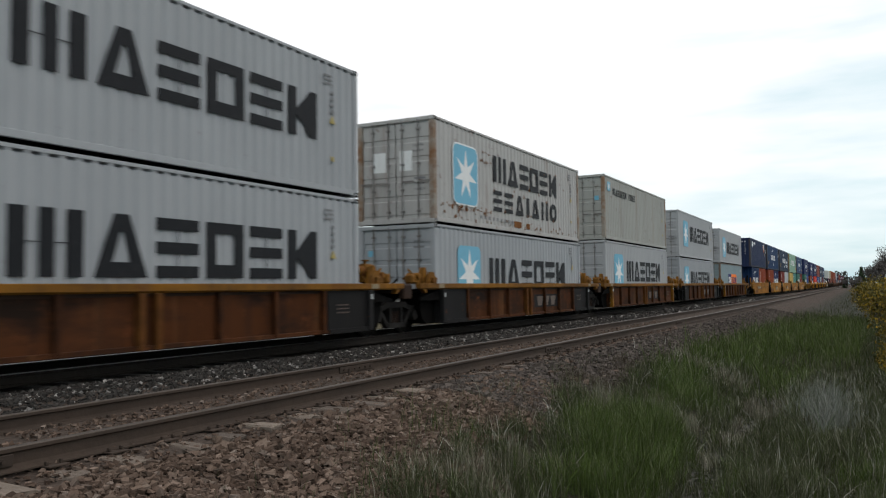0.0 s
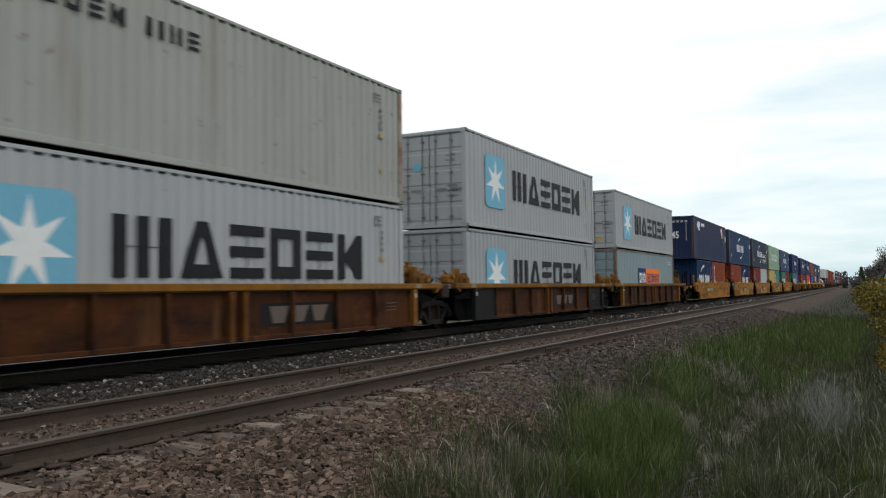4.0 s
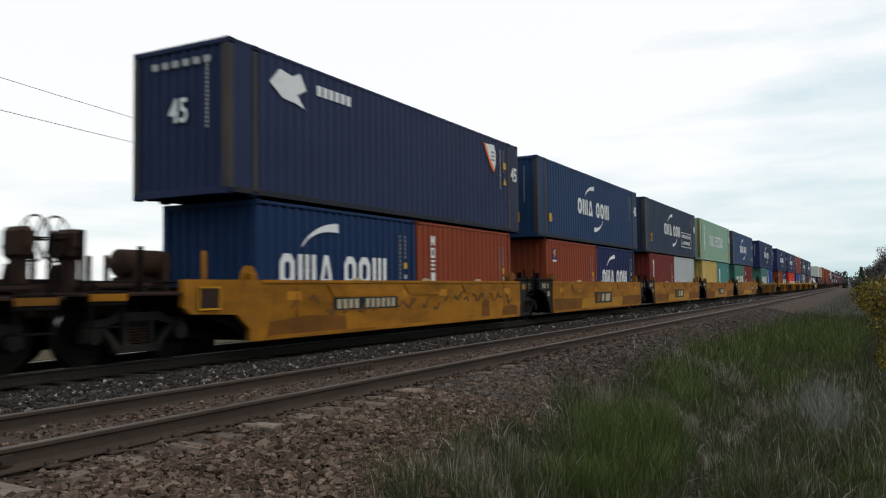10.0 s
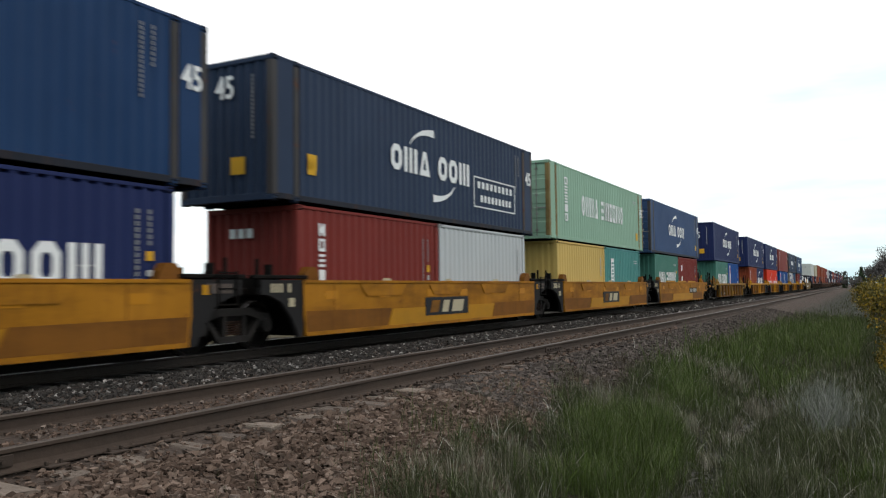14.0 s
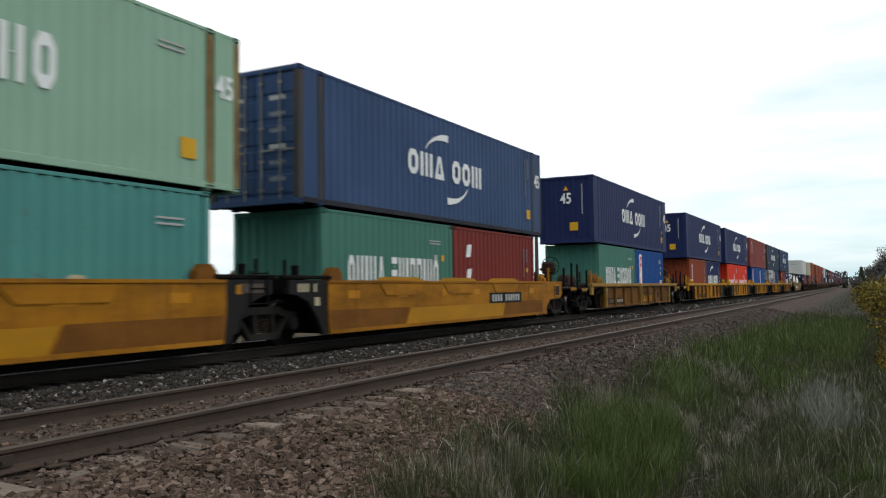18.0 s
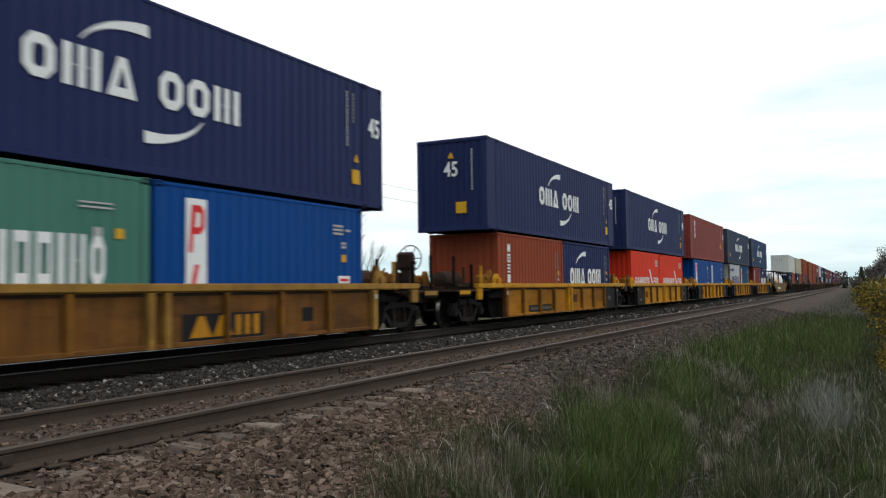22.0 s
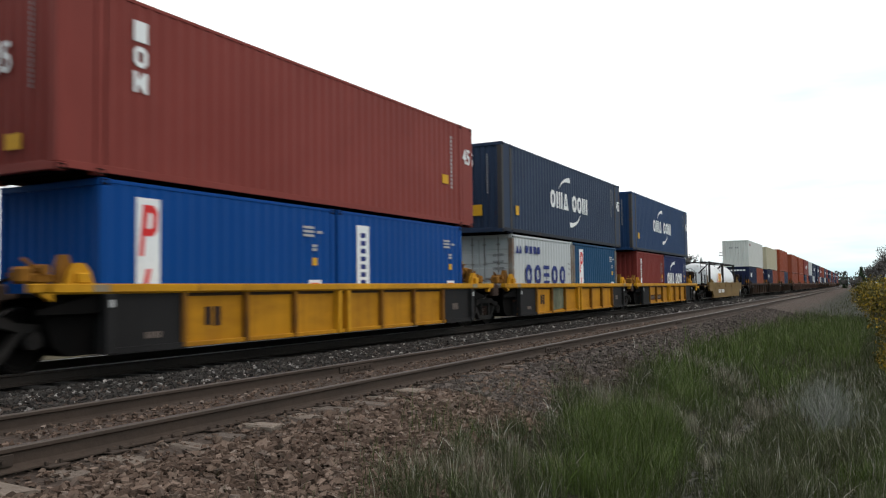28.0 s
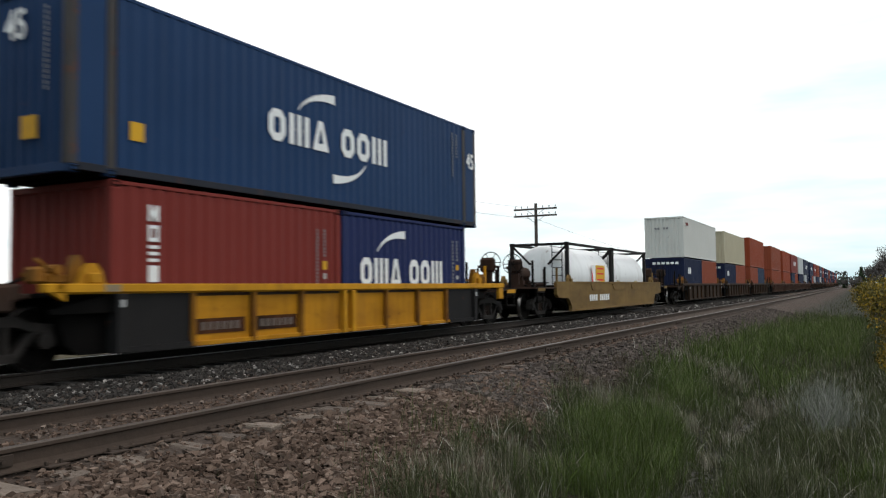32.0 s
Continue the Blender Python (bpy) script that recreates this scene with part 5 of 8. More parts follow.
def grey_star_box(H, mat, near, words=("big",), star=True, slide=0.0, trim=None, posts=None):
    b = container("shipping_container", "grey corrugated forty-foot container with light blue star panel", L40, H, mat, near, trim=trim, posts=posts)
    if "big" in words:
        if star:
            star_emblem(b, -4.76 + slide, -3.26 + slide, *((0.70, 2.33) if H > 2.7 else (0.46, 2.06)))
        word(b, -2.72 + slide, 4.32 + slide, 1.08 if H > 2.7 else 0.82, 2.06 if H > 2.7 else 1.76, 6, BLACK, fill=0.84, shapes="maebsk")
    if "two" in words:
        star_emblem(b, -4.95, -3.4, 0.64, 2.32, True)
        word(b, -2.30, 3.55, 1.52, 2.34, 6, BLACK, fill=0.82, shapes="maebsk")
        word(b, -2.35, 3.55, 0.62, 1.26, 7, BLACK, fill=0.72, shapes="seaiano")
        word(b, -3.3, -0.6, 0.30, 0.40, 9, DIMGREY, fill=0.4)
        for x0, x1, z0, z1 in ((-0.62, 0.02, 0.20, 0.40), (0.44, 0.76, 0.20, 0.38)):
            plate(b, "rust_patch", x0, x1, z0, z1, RUSTSTAIN, lift=0.0, label="orange rust patch")
        spots_ = random.Random(17)
        bm = bmesh.new()
        for k in range(110):
            row = spots_.choice((0, 0, 1, 2, 3))
            x = (spots_.uniform(-5.8, -2.4), spots_.uniform(-5.9, 5.2), spots_.uniform(-3.2, -2.4), spots_.uniform(-2.4, 3.6))[row]
            z = (spots_.gauss(0.52, 0.06), abs(spots_.gauss(0, 0.12)) + 0.17, spots_.choice((2.32, 2.06)) + spots_.gauss(0, 0.03), spots_.choice((1.5, 2.34, 1.26, 0.62)) + spots_.gauss(0, 0.05))[row]
            r_ = spots_.uniform(0.012, 0.045)
            prism(bm, [(x + r_ * spots_.uniform(0.6, 1.3) * math.cos(w_), z + r_ * spots_.uniform(0.7, 2.0) * math.sin(w_)) for w_ in (0.2, 1.3, 2.3, 3.4, 4.4, 5.4)], -W / 2 - 0.0105, -W / 2)
        tagged(part("rust_speckle", bm, RUSTSTAIN, b, "rust spots and runs"), kind="stuff")
    if "small" in words:
        star_emblem(b, -5.62, -5.15, 2.20, 2.62)
        word(b, -4.85, -0.75, 2.08, 2.39, 11, BLACK, (), 0.66, shapes="maebsk iine"[:11])
    column(b, 4.95, 2.35 if H > 2.7 else 2.1, 2.62 if H > 2.7 else 2.4, 3, 0.28, DIMGREY, fill=0.5)
    column(b, 5.1, 1.75, 2.3 if H > 2.7 else 2.05, 4, 0.10, DIMGREY, fill=0.5)
    triangle_mark(b, 5.1, 1.52, 0.20, DIMYELLOW)
    plate(b, "small_sticker", 5.04, 5.14, 0.70, 0.80, DIMYELLOW)
    return b


def door_signs(b, top):
    for y, z0, z1, n in ((-0.75, 0.9, 1.35, 3), (-0.7, 1.95, 2.25, 2)):
        column(b, y, z0, z1, n, 0.34, DIMGREY, "x", 0.4)
    if top:
        for y in (-0.32, 0.52):
            plate(b, "door_sign", y - 0.2, y + 0.2, 1.45, 2.0, WHITE, "x", 0.02, "white blank door panel sign")


def big45(mat, label="navy forty-five-foot container with white arcs and lettering bars", near="blank", logo=True, low=False):
    old = mat in (NAVY_OLD, NAVY_DARK, NAVY_PALE)
    b = container("shipping_container", label, L45, HC, mat, near, posts=WORNPOST if old or mat is NAVY_GREY else None)
    if logo:
        word(b, -2.5, -0.42, 1.17, 1.80, 3, WHITE, (), 0.80, shapes="oma")
        word(b, -0.06, 1.95, 1.17, 1.80, 3, WHITE, (), 0.80, shapes="oom")
        arcs(b, -0.28, 1.49)
    if near == "blank":
        number(b, "45", 0.0, 2.12 if old else (1.42 if low else 1.72), 0.46, WHITE, "x")
        column(b, -0.72, 1.25, 2.55, 16, 0.05, DIMGREY if old else DIMWHITE, "x", 0.7)
        if not low:
            plate(b, "yellow_sticker", -0.52, -0.16, 0.55, 0.90, YELLOW, "x")
        if not old and not low:
            triangle_mark(b, 0.0, 2.28, 0.22, YELLOW, "x")
    number(b, "45", 6.48, 1.70, 0.44, WHITE)
    column(b, 5.38, 1.35, 2.6, 16, 0.05, DIMGREY if old else DIMWHITE)
    column(b, 5.62, 1.9, 2.6, 8, 0.05, DIMGREY)
    if low:
        plate(b, "yellow_sticker", 5.62, 5.82, 2.0, 2.2, YELLOW)
        triangle_mark(b, 5.74, 1.5, 0.24, YELLOW)
    elif not old:
        plate(b, "yellow_sticker", 5.56, 5.86, 0.52, 0.84, YELLOW)
    if mat is NAVY_PALE:
        plate(b, "yellow_sticker", 5.5, 5.8, 0.55, 0.86, YELLOW)
    elif old:
        plate(b, "yellow_sticker", -5.75, -5.48, 0.62, 0.92, YELLOW)
    elif not low:
        triangle_mark(b, 5.74, 1.02, 0.2, YELLOW)
    return b


def arc20(mat=NAVY):
    b = container("shipping_container", "navy twenty-foot container with white arc and lettering bars", L20, STD, mat)
    word(b, -2.4, -0.5, 0.92, 1.58, 3, WHITE, (), 0.80, shapes="oma")
    word(b, -0.2, 1.65, 0.92, 1.58, 3, WHITE, (), 0.80, shapes="oom")
    arcs(b, -0.40, 1.32, False)
    column(b, 2.25, 1.0, 2.2, 12, 0.06, DIMGREY)
    column(b, 2.5, 1.6, 2.2, 6, 0.06, DIMGREY)
    plate(b, "yellow_sticker", 2.43, 2.57, 1.35, 1.5, YELLOW)
    plate(b, "white_mark", 2.44, 2.56, 1.1, 1.2, DIMWHITE)
    return b


def upright_box(mat, label, signs=3, x=-2.2):
    b = container("shipping_container", label, L20, STD, mat)
    if signs == 1:
        plate(b, "emblem_panel", x - 0.17, x + 0.17, 1.82, 2.28, DEEPBLUE, label="small dark blue emblem panel")
        plate(b, "emblem_foot", x - 0.17, x + 0.17, 1.78, 1.85, WHITE, lift=0.006)
        bm = bmesh.new()
        prism(bm, [(x - 0.13, 2.19), (x + 0.13, 2.24), (x + 0.02, 2.08), (x + 0.12, 2.06), (x - 0.12, 1.90), (x - 0.01, 2.04), (x - 0.11, 2.06)], -W / 2 - 0.014, -W / 2)
        part("emblem_flash", bm, YELLOW, b, "yellow jagged flash")
    else:
        upright_word(b, x, 0.95, 2.25, 0.21, WHITE, "kbsi"[:signs + 1])
    column(b, 2.17, 0.95, 2.15, 16, 0.05, DIMGREY)
    column(b, 2.42, 1.55, 2.15, 8, 0.05, DIMGREY)
    plate(b, "yellow_sticker", 2.36, 2.50, 1.28, 1.46, YELLOW)
    plate(b, "white_mark", 2.38, 2.48, 1.08, 1.20, DIMWHITE)
    return b


def word20(mat, label, n=14, gaps=(5,)):
    b = container("shipping_container", label, L20, STD, mat)
    word(b, -2.1, 2.2, 0.85, 1.62, n, WHITE, gaps, 0.72, shapes="onina snibbino")
    column(b, 2.0, 2.02, 2.16, 2, 0.6, DIMWHITE, fill=0.4)
    plate(b, "white_mark", 1.95, 2.1, 1.6, 1.74, DIMWHITE)
    plate(b, "yellow_sticker", 2.35, 2.5, 1.58, 1.74, YELLOW)
    return b


def banner20(mat, label, second=False, posts=None):
    """A container with a white upright banner that carries red bars."""
    b = container("shipping_container", label, L20, STD, mat, posts=posts)
    if second:
        plate(b, "banner", -2.3, -1.8, 0.5, 2.3, WHITE, label="white upright banner")
        column(b, -2.05, 0.6, 2.2, 9, 0.20, DEEPBLUE, fill=0.6).location.y = -0.009
    else:
        plate(b, "banner", -2.35, -1.87, 0.4, 2.35, WHITE, label="white upright banner")
        f = -W / 2 - 0.014
        for line in ([(-2.30, 1.42), (-2.21, 1.42), (-2.13, 2.24), (-2.22, 2.24)], [(-2.33, 0.50), (-2.22, 0.50), (-2.05, 1.22), (-2.15, 1.22)]):
            bm = bmesh.new()
            prism(bm, line, f, -W / 2)
            part("emblem_stroke", bm, REDMARK, b, "red slanting stroke")
        bm = bmesh.new()
        ring_plate(bm, [(-2.20, 1.74), (-2.03, 1.74), (-1.93, 1.84), (-1.92, 2.14), (-2.01, 2.24), (-2.14, 2.24)], [(-2.15, 1.86), (-2.06, 1.86), (-2.03, 1.90), (-2.02, 2.08), (-2.06, 2.12), (-2.12, 2.12)], f + 0.001, -W / 2)
        part("emblem_ring", bm, REDMARK, b, "red slanting ring")
    column(b, 2.08, 1.95, 2.2, 3, 0.36, DIMWHITE, fill=0.6)
    column(b, 2.45, 2.03, 2.11, 1, 0.18, DIMWHITE)
    column(b, 2.28, 1.66, 1.82, 2, 0.16, DIMWHITE)
    plate(b, "yellow_sticker", 2.2, 2.36, 1.36, 1.52, YELLOW)
    plate(b, "white_notice", 2.08, 2.5, 0.9, 1.06, WHITE)
    plate(b, "notice_text", 2.14, 2.44, 0.94, 1.0, REDMARK, lift=0.008)
    return b


def white_strokes20():
    """A brown-red container with slanting white painted blocks."""
    b = container("shipping_container", "brown-red twenty-foot container with white slanting marks", L20, STD, BROWNRED)
    for z0, z1 in ((1.72, 2.12), (1.02, 1.42)):
        bm = bmesh.new()
        prism(bm, [(-2.28, z0), (-2.0, z0 + 0.04), (-1.92, z1), (-2.2, z1 - 0.04)], -W / 2 - 0.01, -W / 2)
        part("painted_mark", bm, WHITE, b, "white slanting block")
    column(b, 2.08, 1.2, 2.15, 12, 0.06, DIMGREY)
    column(b, 2.35, 1.7, 2.15, 5, 0.06, DIMGREY)
    plate(b, "yellow_sticker", 2.28, 2.42, 1.36, 1.50, YELLOW)
    return b


def plain20(mat, label):
    b = container("shipping_container", label, L20, STD, mat)
    column(b, 2.4, 1.3, 2.1, 8, 0.09, DIMWHITE)
    return b


RUSTY = "rust-stained brown well car unit with yellow top chord"
# the first car: five ribbed units with grey forty-foot boxes
A = [9.17, 24.98, 40.75, 56.5, 72.05]
for i, c in enumerate(A):
    u = ribbed_car("well_car", RUSTY, c, WELL_RUST, WELL_AGED, (0, int(i == 4)), brakes=(0, 1), wide_rib=WELL_WORN, end_box=WELL_DARK if i in (0, 1, 3) else None)
    if 0 < i < 4:
        for x0, x1 in ((0.6, 1.25), (1.2, 1.85), (1.9, 2.5)):
            bm = bmesh.new()
            prism(bm, [(x0 + 0.1, 0.5), (x1 - 0.22, 0.5), (x1 - 0.05, 0.82), (x0, 0.82)], -0.004, 0.004)
            part("letter_bar", bm, FADED, u, "worn pale lettering bar", at=(0.2, -1.408, 0))
        part("sign_panel", shared(("sign_panel_a",), lambda bm: box(bm, 0.55, 2.85, -0.003, 0.003, 0.44, 0.88)), WELL_DARK, u, "dark worn sign panel", at=(0, -1.402, 0))
    for z in (0.62, 0.70, 0.78):
        car_bars(u, 4.9, 5.35, z, z + 0.03, 7, FADED, y=-1.447, fill=0.5)
load(A[0], grey_star_box(HC, GREY_DIM, "doors", slide=0.3), [grey_star_box(HC, GREY_DIM, "doors", slide=0.28)])
b = grey_star_box(HC, GREY_WARM, "doors", ("two",), posts=RUSTPOST)
door_signs(b, True)
b2 = grey_star_box(STD, GREY_DIM, "doors")
door_signs(b2, False)
plate(b2, "blue_sticker", 0.75, 0.92, 1.75, 1.92, SKYBLUE, "x", 0.03)
load(A[1], b, [b2])
b = grey_star_box(HC, GREY_OLIVE, "doors", ("small",), posts=RUSTPOST)
plate(b, "blue_sticker", -0.95, -0.75, 1.75, 1.95, SKYBLUE, "x", 0.03)
plate(b, "door_notice", 0.2, 0.4, 1.55, 1.8, DIMGREY, "x", 0.03)
b2 = grey_star_box(HC, GREY, "doors")
load(A[2], b, [b2])
b = grey_star_box(HC, GREY, "doors")
door_signs(b, False)
plate(b, "blue_sticker", 0.3, 0.55, 1.7, 1.95, SKYBLUE, "x", 0.03)
load(A[3], b, [grey_star_box(STD, GREY_DIM, "doors")])
b = container("shipping_container", "blue-grey corrugated container with navy and orange panel", L40, STD, BLUEGREY, "doors", trim=BROWNPOST)
plate(b, "emblem_panel", -2.15, -0.65, 0.9, 1.75, DEEPBLUE, label="deep blue painted panel")
plate(b, "emblem_panel", -0.65, 2.35, 0.9, 1.75, ORANGE, label="orange painted panel")
word(b, -2.05, -0.75, 1.02, 1.52, 3, WHITE, (), 0.8, shapes="bno", plane=0.010)
word(b, -0.45, 2.2, 1.02, 1.50, 8, DEEPBLUE, (), 0.62, shapes="nenooono", plane=0.010)
column(b, 4.9, 2.02, 2.25, 2, 0.9, DIMWHITE)
b2 = grey_star_box(STD + 0.1, GREY, "doors")
door_signs(b2, False)
plate(b2, "blue_sticker", 0.2, 0.46, 1.5, 1.75, SKYBLUE, "x", 0.03)
plate(b2, "yellow_sticker", -0.5, -0.28, 0.35, 0.5, YELLOW, "x", 0.03)
load(A[4], b2, [b])

# the second car: five smooth yellow units
SMOOTH = "smooth yellow well car unit with grimy patched paint"
B = [91.72, 107.2, 122.65, 138.05, 153.5]
for i, c in enumerate(B):
    u = smooth_car("well_car", SMOOTH, c, WELL_SMOOTH, (int(i == 0), int(i == 4)), patch=i > 0, panel=0 < i < 4, brakes=(1, 1), raised=i == 4)
    if i in (0, 4):
        car_bars(u, -3.9 if i == 0 else 1.95, -1.5 if i == 0 else 4.1, 0.72, 0.92, 11, CREAM if i == 0 else DIMWHITE, (4,), -1.49, 0.62)
    if i == 0:
        part("number_panel", shared(("number_panel_a",), lambda bm: box(bm, -4.0, -1.4, -0.003, 0.003, 0.69, 0.95)), BLACK, u, "dark number panel", at=(0, -1.487, 0))
    if i == 4:
        part("number_panel", shared(("number_panel_b",), lambda bm: box(bm, 1.80, 4.25, -0.003, 0.003, 0.66, 0.98)), WELL_DARK, u, "dark number panel", at=(0, -1.487, 0))
    if i == 0:
        gr = random.Random(5)
        scrawl = grime("faded_brown_scrawl", (0.17, 0.072, 0.012), (0.085, 0.042, 0.014), 4, 0.7)
        for k in range(19):
            bm = bmesh.new()
            x0, z0 = -5.4 + 0.58 * k, gr.uniform(0.70, 0.96)
            bow, high, first = gr.uniform(0.45, 1.0), gr.uniform(0.08, 0.17), gr.uniform(0, 6)
            pts = [(x0 + 0.09 * n_ + 0.06 * math.sin(bow * n_ * 1.7), min(1.06, z0 + high * math.sin(n_ * bow + first))) for n_ in range(gr.choice((4, 5, 6, 9)))]
            for (xa, za), (xb, zb) in zip(pts, pts[1:]):
                nx, nz = -(zb - za), xb - xa
                q = (0.014 + 0.03 * abs(math.sin(k + xa * 3))) / max(1e-6, math.hypot(nx, nz))
                prism(bm, [(xa - nx * q, za - nz * q), (xb - nx * q, zb - nz * q), (xb + nx * q, zb + nz * q), (xa + nx * q, za + nz * q)], -0.003, 0.003)
            part("graffiti_stroke", bm, scrawl, u, "faded brown sprayed scrawl", at=(0, -1.487 - 0.0004 * k, 0))
        for x0, x1, z0, z1 in ((4.75, 6.0, 0.27, 0.60), (3.3, 3.85, 0.30, 0.78), (-6.1, -3.5, 0.27, 0.62)):
            bm = bmesh.new()
            prism(bm, [(x0, z0), (x1, z0), (x1 - 0.06, z1 - 0.05), ((x0 + x1) / 2, z1), (x0 + 0.08, z1 - 0.08)], -0.003, 0.003)
            part("grime_patch", bm, WELL_BAND, u, "brown grimy patch", at=(0, -1.484, 0))
    if i in (0, 4):
        e = -1 if i == 0 else 1
        card = part("card_board", shared(("card_board",), lambda bm: box(bm, -0.26, 0.26, -0.01, 0.01, -0.2, 0.2, 0.004)), RUST, u, "card board in a frame", at=(e * 7.6, -1.492, 1.0))
        for a_, b_, c_, d_ in ((-0.26, 0.26, 0.17, 0.2), (-0.26, 0.26, -0.2, -0.17), (-0.26, -0.23, -0.17, 0.17), (0.23, 0.26, -0.17, 0.17)):
            part("frame_bar", shared(("card_bar", a_, c_), lambda bm: box(bm, a_, b_, -0.022, -0.011, c_, d_)), WELL_YELLOW, card)
b = big45(NAVY_GREY, "navy forty-five-foot container with white emblem and stripe marks", logo=False, low=True)
word(b, -4.2, -2.9, 2.33, 2.55, 6, WHITE, fill=0.7)
bm = bmesh.new()
prism(bm, [(-5.7, 2.3), (-5.4, 2.62), (-5.0, 2.55), (-4.75, 2.66), (-4.55, 2.35), (-4.85, 2.2), (-4.6, 1.95), (-4.9, 2.02), (-5.3, 2.05)], -W / 2 - 0.01, -W / 2)
part("emblem_shape", bm, WHITE, b, "white painted emblem shape")
bm = bmesh.new()
prism(bm, [(4.15, 2.62), (4.9, 2.66), (5.02, 2.45), (5.02, 2.1), (4.92, 1.8), (4.72, 1.92), (4.4, 2.3)], -W / 2 - 0.008, -W / 2)
part("sign_edge", bm, ORANGE, b, "orange edge of the sign")
bm = bmesh.new()
prism(bm, [(4.3, 2.62), (4.9, 2.66), (5.02, 2.45), (5.02, 2.1), (4.94, 1.9), (4.55, 2.25)], -W / 2 - 0.013, -W / 2)
part("sign_face", bm, WHITE, b, "white six-sided sign")
column(b, 4.8, 2.15, 2.5, 3, 0.22, DIMGREY, fill=0.5).location.y = -0.009
word(b, -0.75, 0.85, 2.47, 2.60, 6, DIMWHITE, fill=0.6, side="x")
load(B[0], b, [arc20(NAVY_DEEP), upright_box(RUSTRED, "rust-orange twenty-foot container with upright white marks")])
load(B[1], big45(NAVY_OLD), [upright_box(RUSTRED, "rust-orange twenty-foot container with small black emblem", 1), arc20()])
b = big45(NAVY_DARK, "dark slate forty-five-foot container with white arcs and framed sign")
bm = bmesh.new()
for x0, x1, z0, z1 in ((2.2, 5.3, 1.5, 1.54), (2.2, 5.3, 0.62, 0.66), (2.2, 2.24, 0.62, 1.54), (5.26, 5.3, 0.62, 1.54)):
    box(bm, x0, x1, -W / 2 - 0.008, -W / 2, z0, z1)
part("sign_frame", bm, WHITE, b)
word(b, 2.4, 5.1, 1.2, 1.4, 9, WHITE, fill=0.55)
word(b, 2.6, 5.0, 0.8, 1.0, 9, WHITE, fill=0.55)
plate(b, "yellow_sticker", -5.75, -5.45, 0.72, 1.05, YELLOW)
u = upright_box(BROWNRED, "brown-red twenty-foot container with upright white marks")
word(u, -0.6, 0.1, 1.95, 2.15, 3, WHITE, fill=0.7, side="x")
load(B[2], b, [u, plain20(PALEGREY, "pale grey twenty-foot container")])
b = container("shipping_container", "pale green forty-five-foot container with white lettering bars", L45, HC, SEAGREEN, "doors", posts=OLIVEPOST)
word(b, -3.15, 3.1, 1.12, 1.92, 14, WHITE, (5,), 0.70, shapes="onina snibbino")
upright_word(b, -5.0, 0.7, 2.45, 0.34, WHITE, "bseib")
number(b, "45", 6.45, 1.7, 0.42, WHITE)
column(b, 5.2, 2.28, 2.46, 2, 0.6, DIMWHITE, fill=0.35)
plate(b, "yellow_sticker", 5.4, 5.75, 0.5, 0.85, YELLOW)
d = container("shipping_container", "teal twenty-foot container with white upright sign", L20, STD, TEAL)
plate(d, "banner", -2.15, -1.7, 0.6, 2.1, WHITE)
column(d, -1.92, 0.7, 2.0, 8, 0.20, TEAL, fill=0.6).location.y = -0.009
column(d, 2.1, 1.95, 2.15, 2, 0.6, DIMWHITE, fill=0.35)
load(B[3], b, [plain20(SAND, "pale yellow twenty-foot container"), d])
b = big45(NAVY_PALE, near="doors")
for y, z0, n in ((-0.62, 0.5, 6), (0.5, 1.3, 4)):
    column(b, y, z0, 2.55, n, 0.42, DIMWHITE, "x", 0.28)
load(B[4], b, [word20(GREEN, "green twenty-foot container with white lettering bars"), white_strokes20()])

# a single ribbed yellow car
YELLOW_CAR = "ribbed yellow well car unit with dirty side sheets"
C = 173.35
u = ribbed_car("well_car", YELLOW_CAR, C, WELL_AGED, WELL_DULL, (1, 1), sheets=WELL_GRIMY, brakes=(0, 1))
part("number_panel", shared(("number_panel_long",), lambda bm: box(bm, -5.5, -3.1, -0.003, 0.003, 0.36, 0.60)), WELL_DARK, u, "dark number panel", at=(0, -1.405, 0))
car_bars(u, -5.4, -4.7, 0.41, 0.55, 4, FADED, y=-1.413, fill=0.6)
car_bars(u, -4.2, -3.2, 0.41, 0.55, 5, CREAM, y=-1.413, fill=0.5)
part("sign_panel", shared(("sign_panel_c",), lambda bm: box(bm, 0.42, 2.45, -0.004, 0.004, 0.28, 0.74)), WELL_DARK, u, "dark worn sign panel", at=(0, -1.405, 0))
for x0, x1 in ((0.6, 1.1), (1.12, 1.62), (1.68, 2.3)):
    bm = bmesh.new()
    plain_shape(bm, "m" if x0 > 1.5 else "t", x0, x1, 0.34, 0.70, -0.004, 0.004)
    part("letter_bar", bm, WELL_ORANGE, u, "worn yellow letter shape", at=(0, -1.414, 0))
part("number_panel", shared(("number_panel_c",), lambda bm: box(bm, 3.6, 3.95, -0.004, 0.004, 0.5, 0.78)), WELL_DARK, u, at=(0, -1.405, 0))
b = big45(NAVY)
load(C - 0.04, b, [word20(GREEN, "green twenty-foot container with white lettering bars"), banner20(BLUE, "blue twenty-foot container with white banner")], 0.36)
b["along"] = C + 0.10

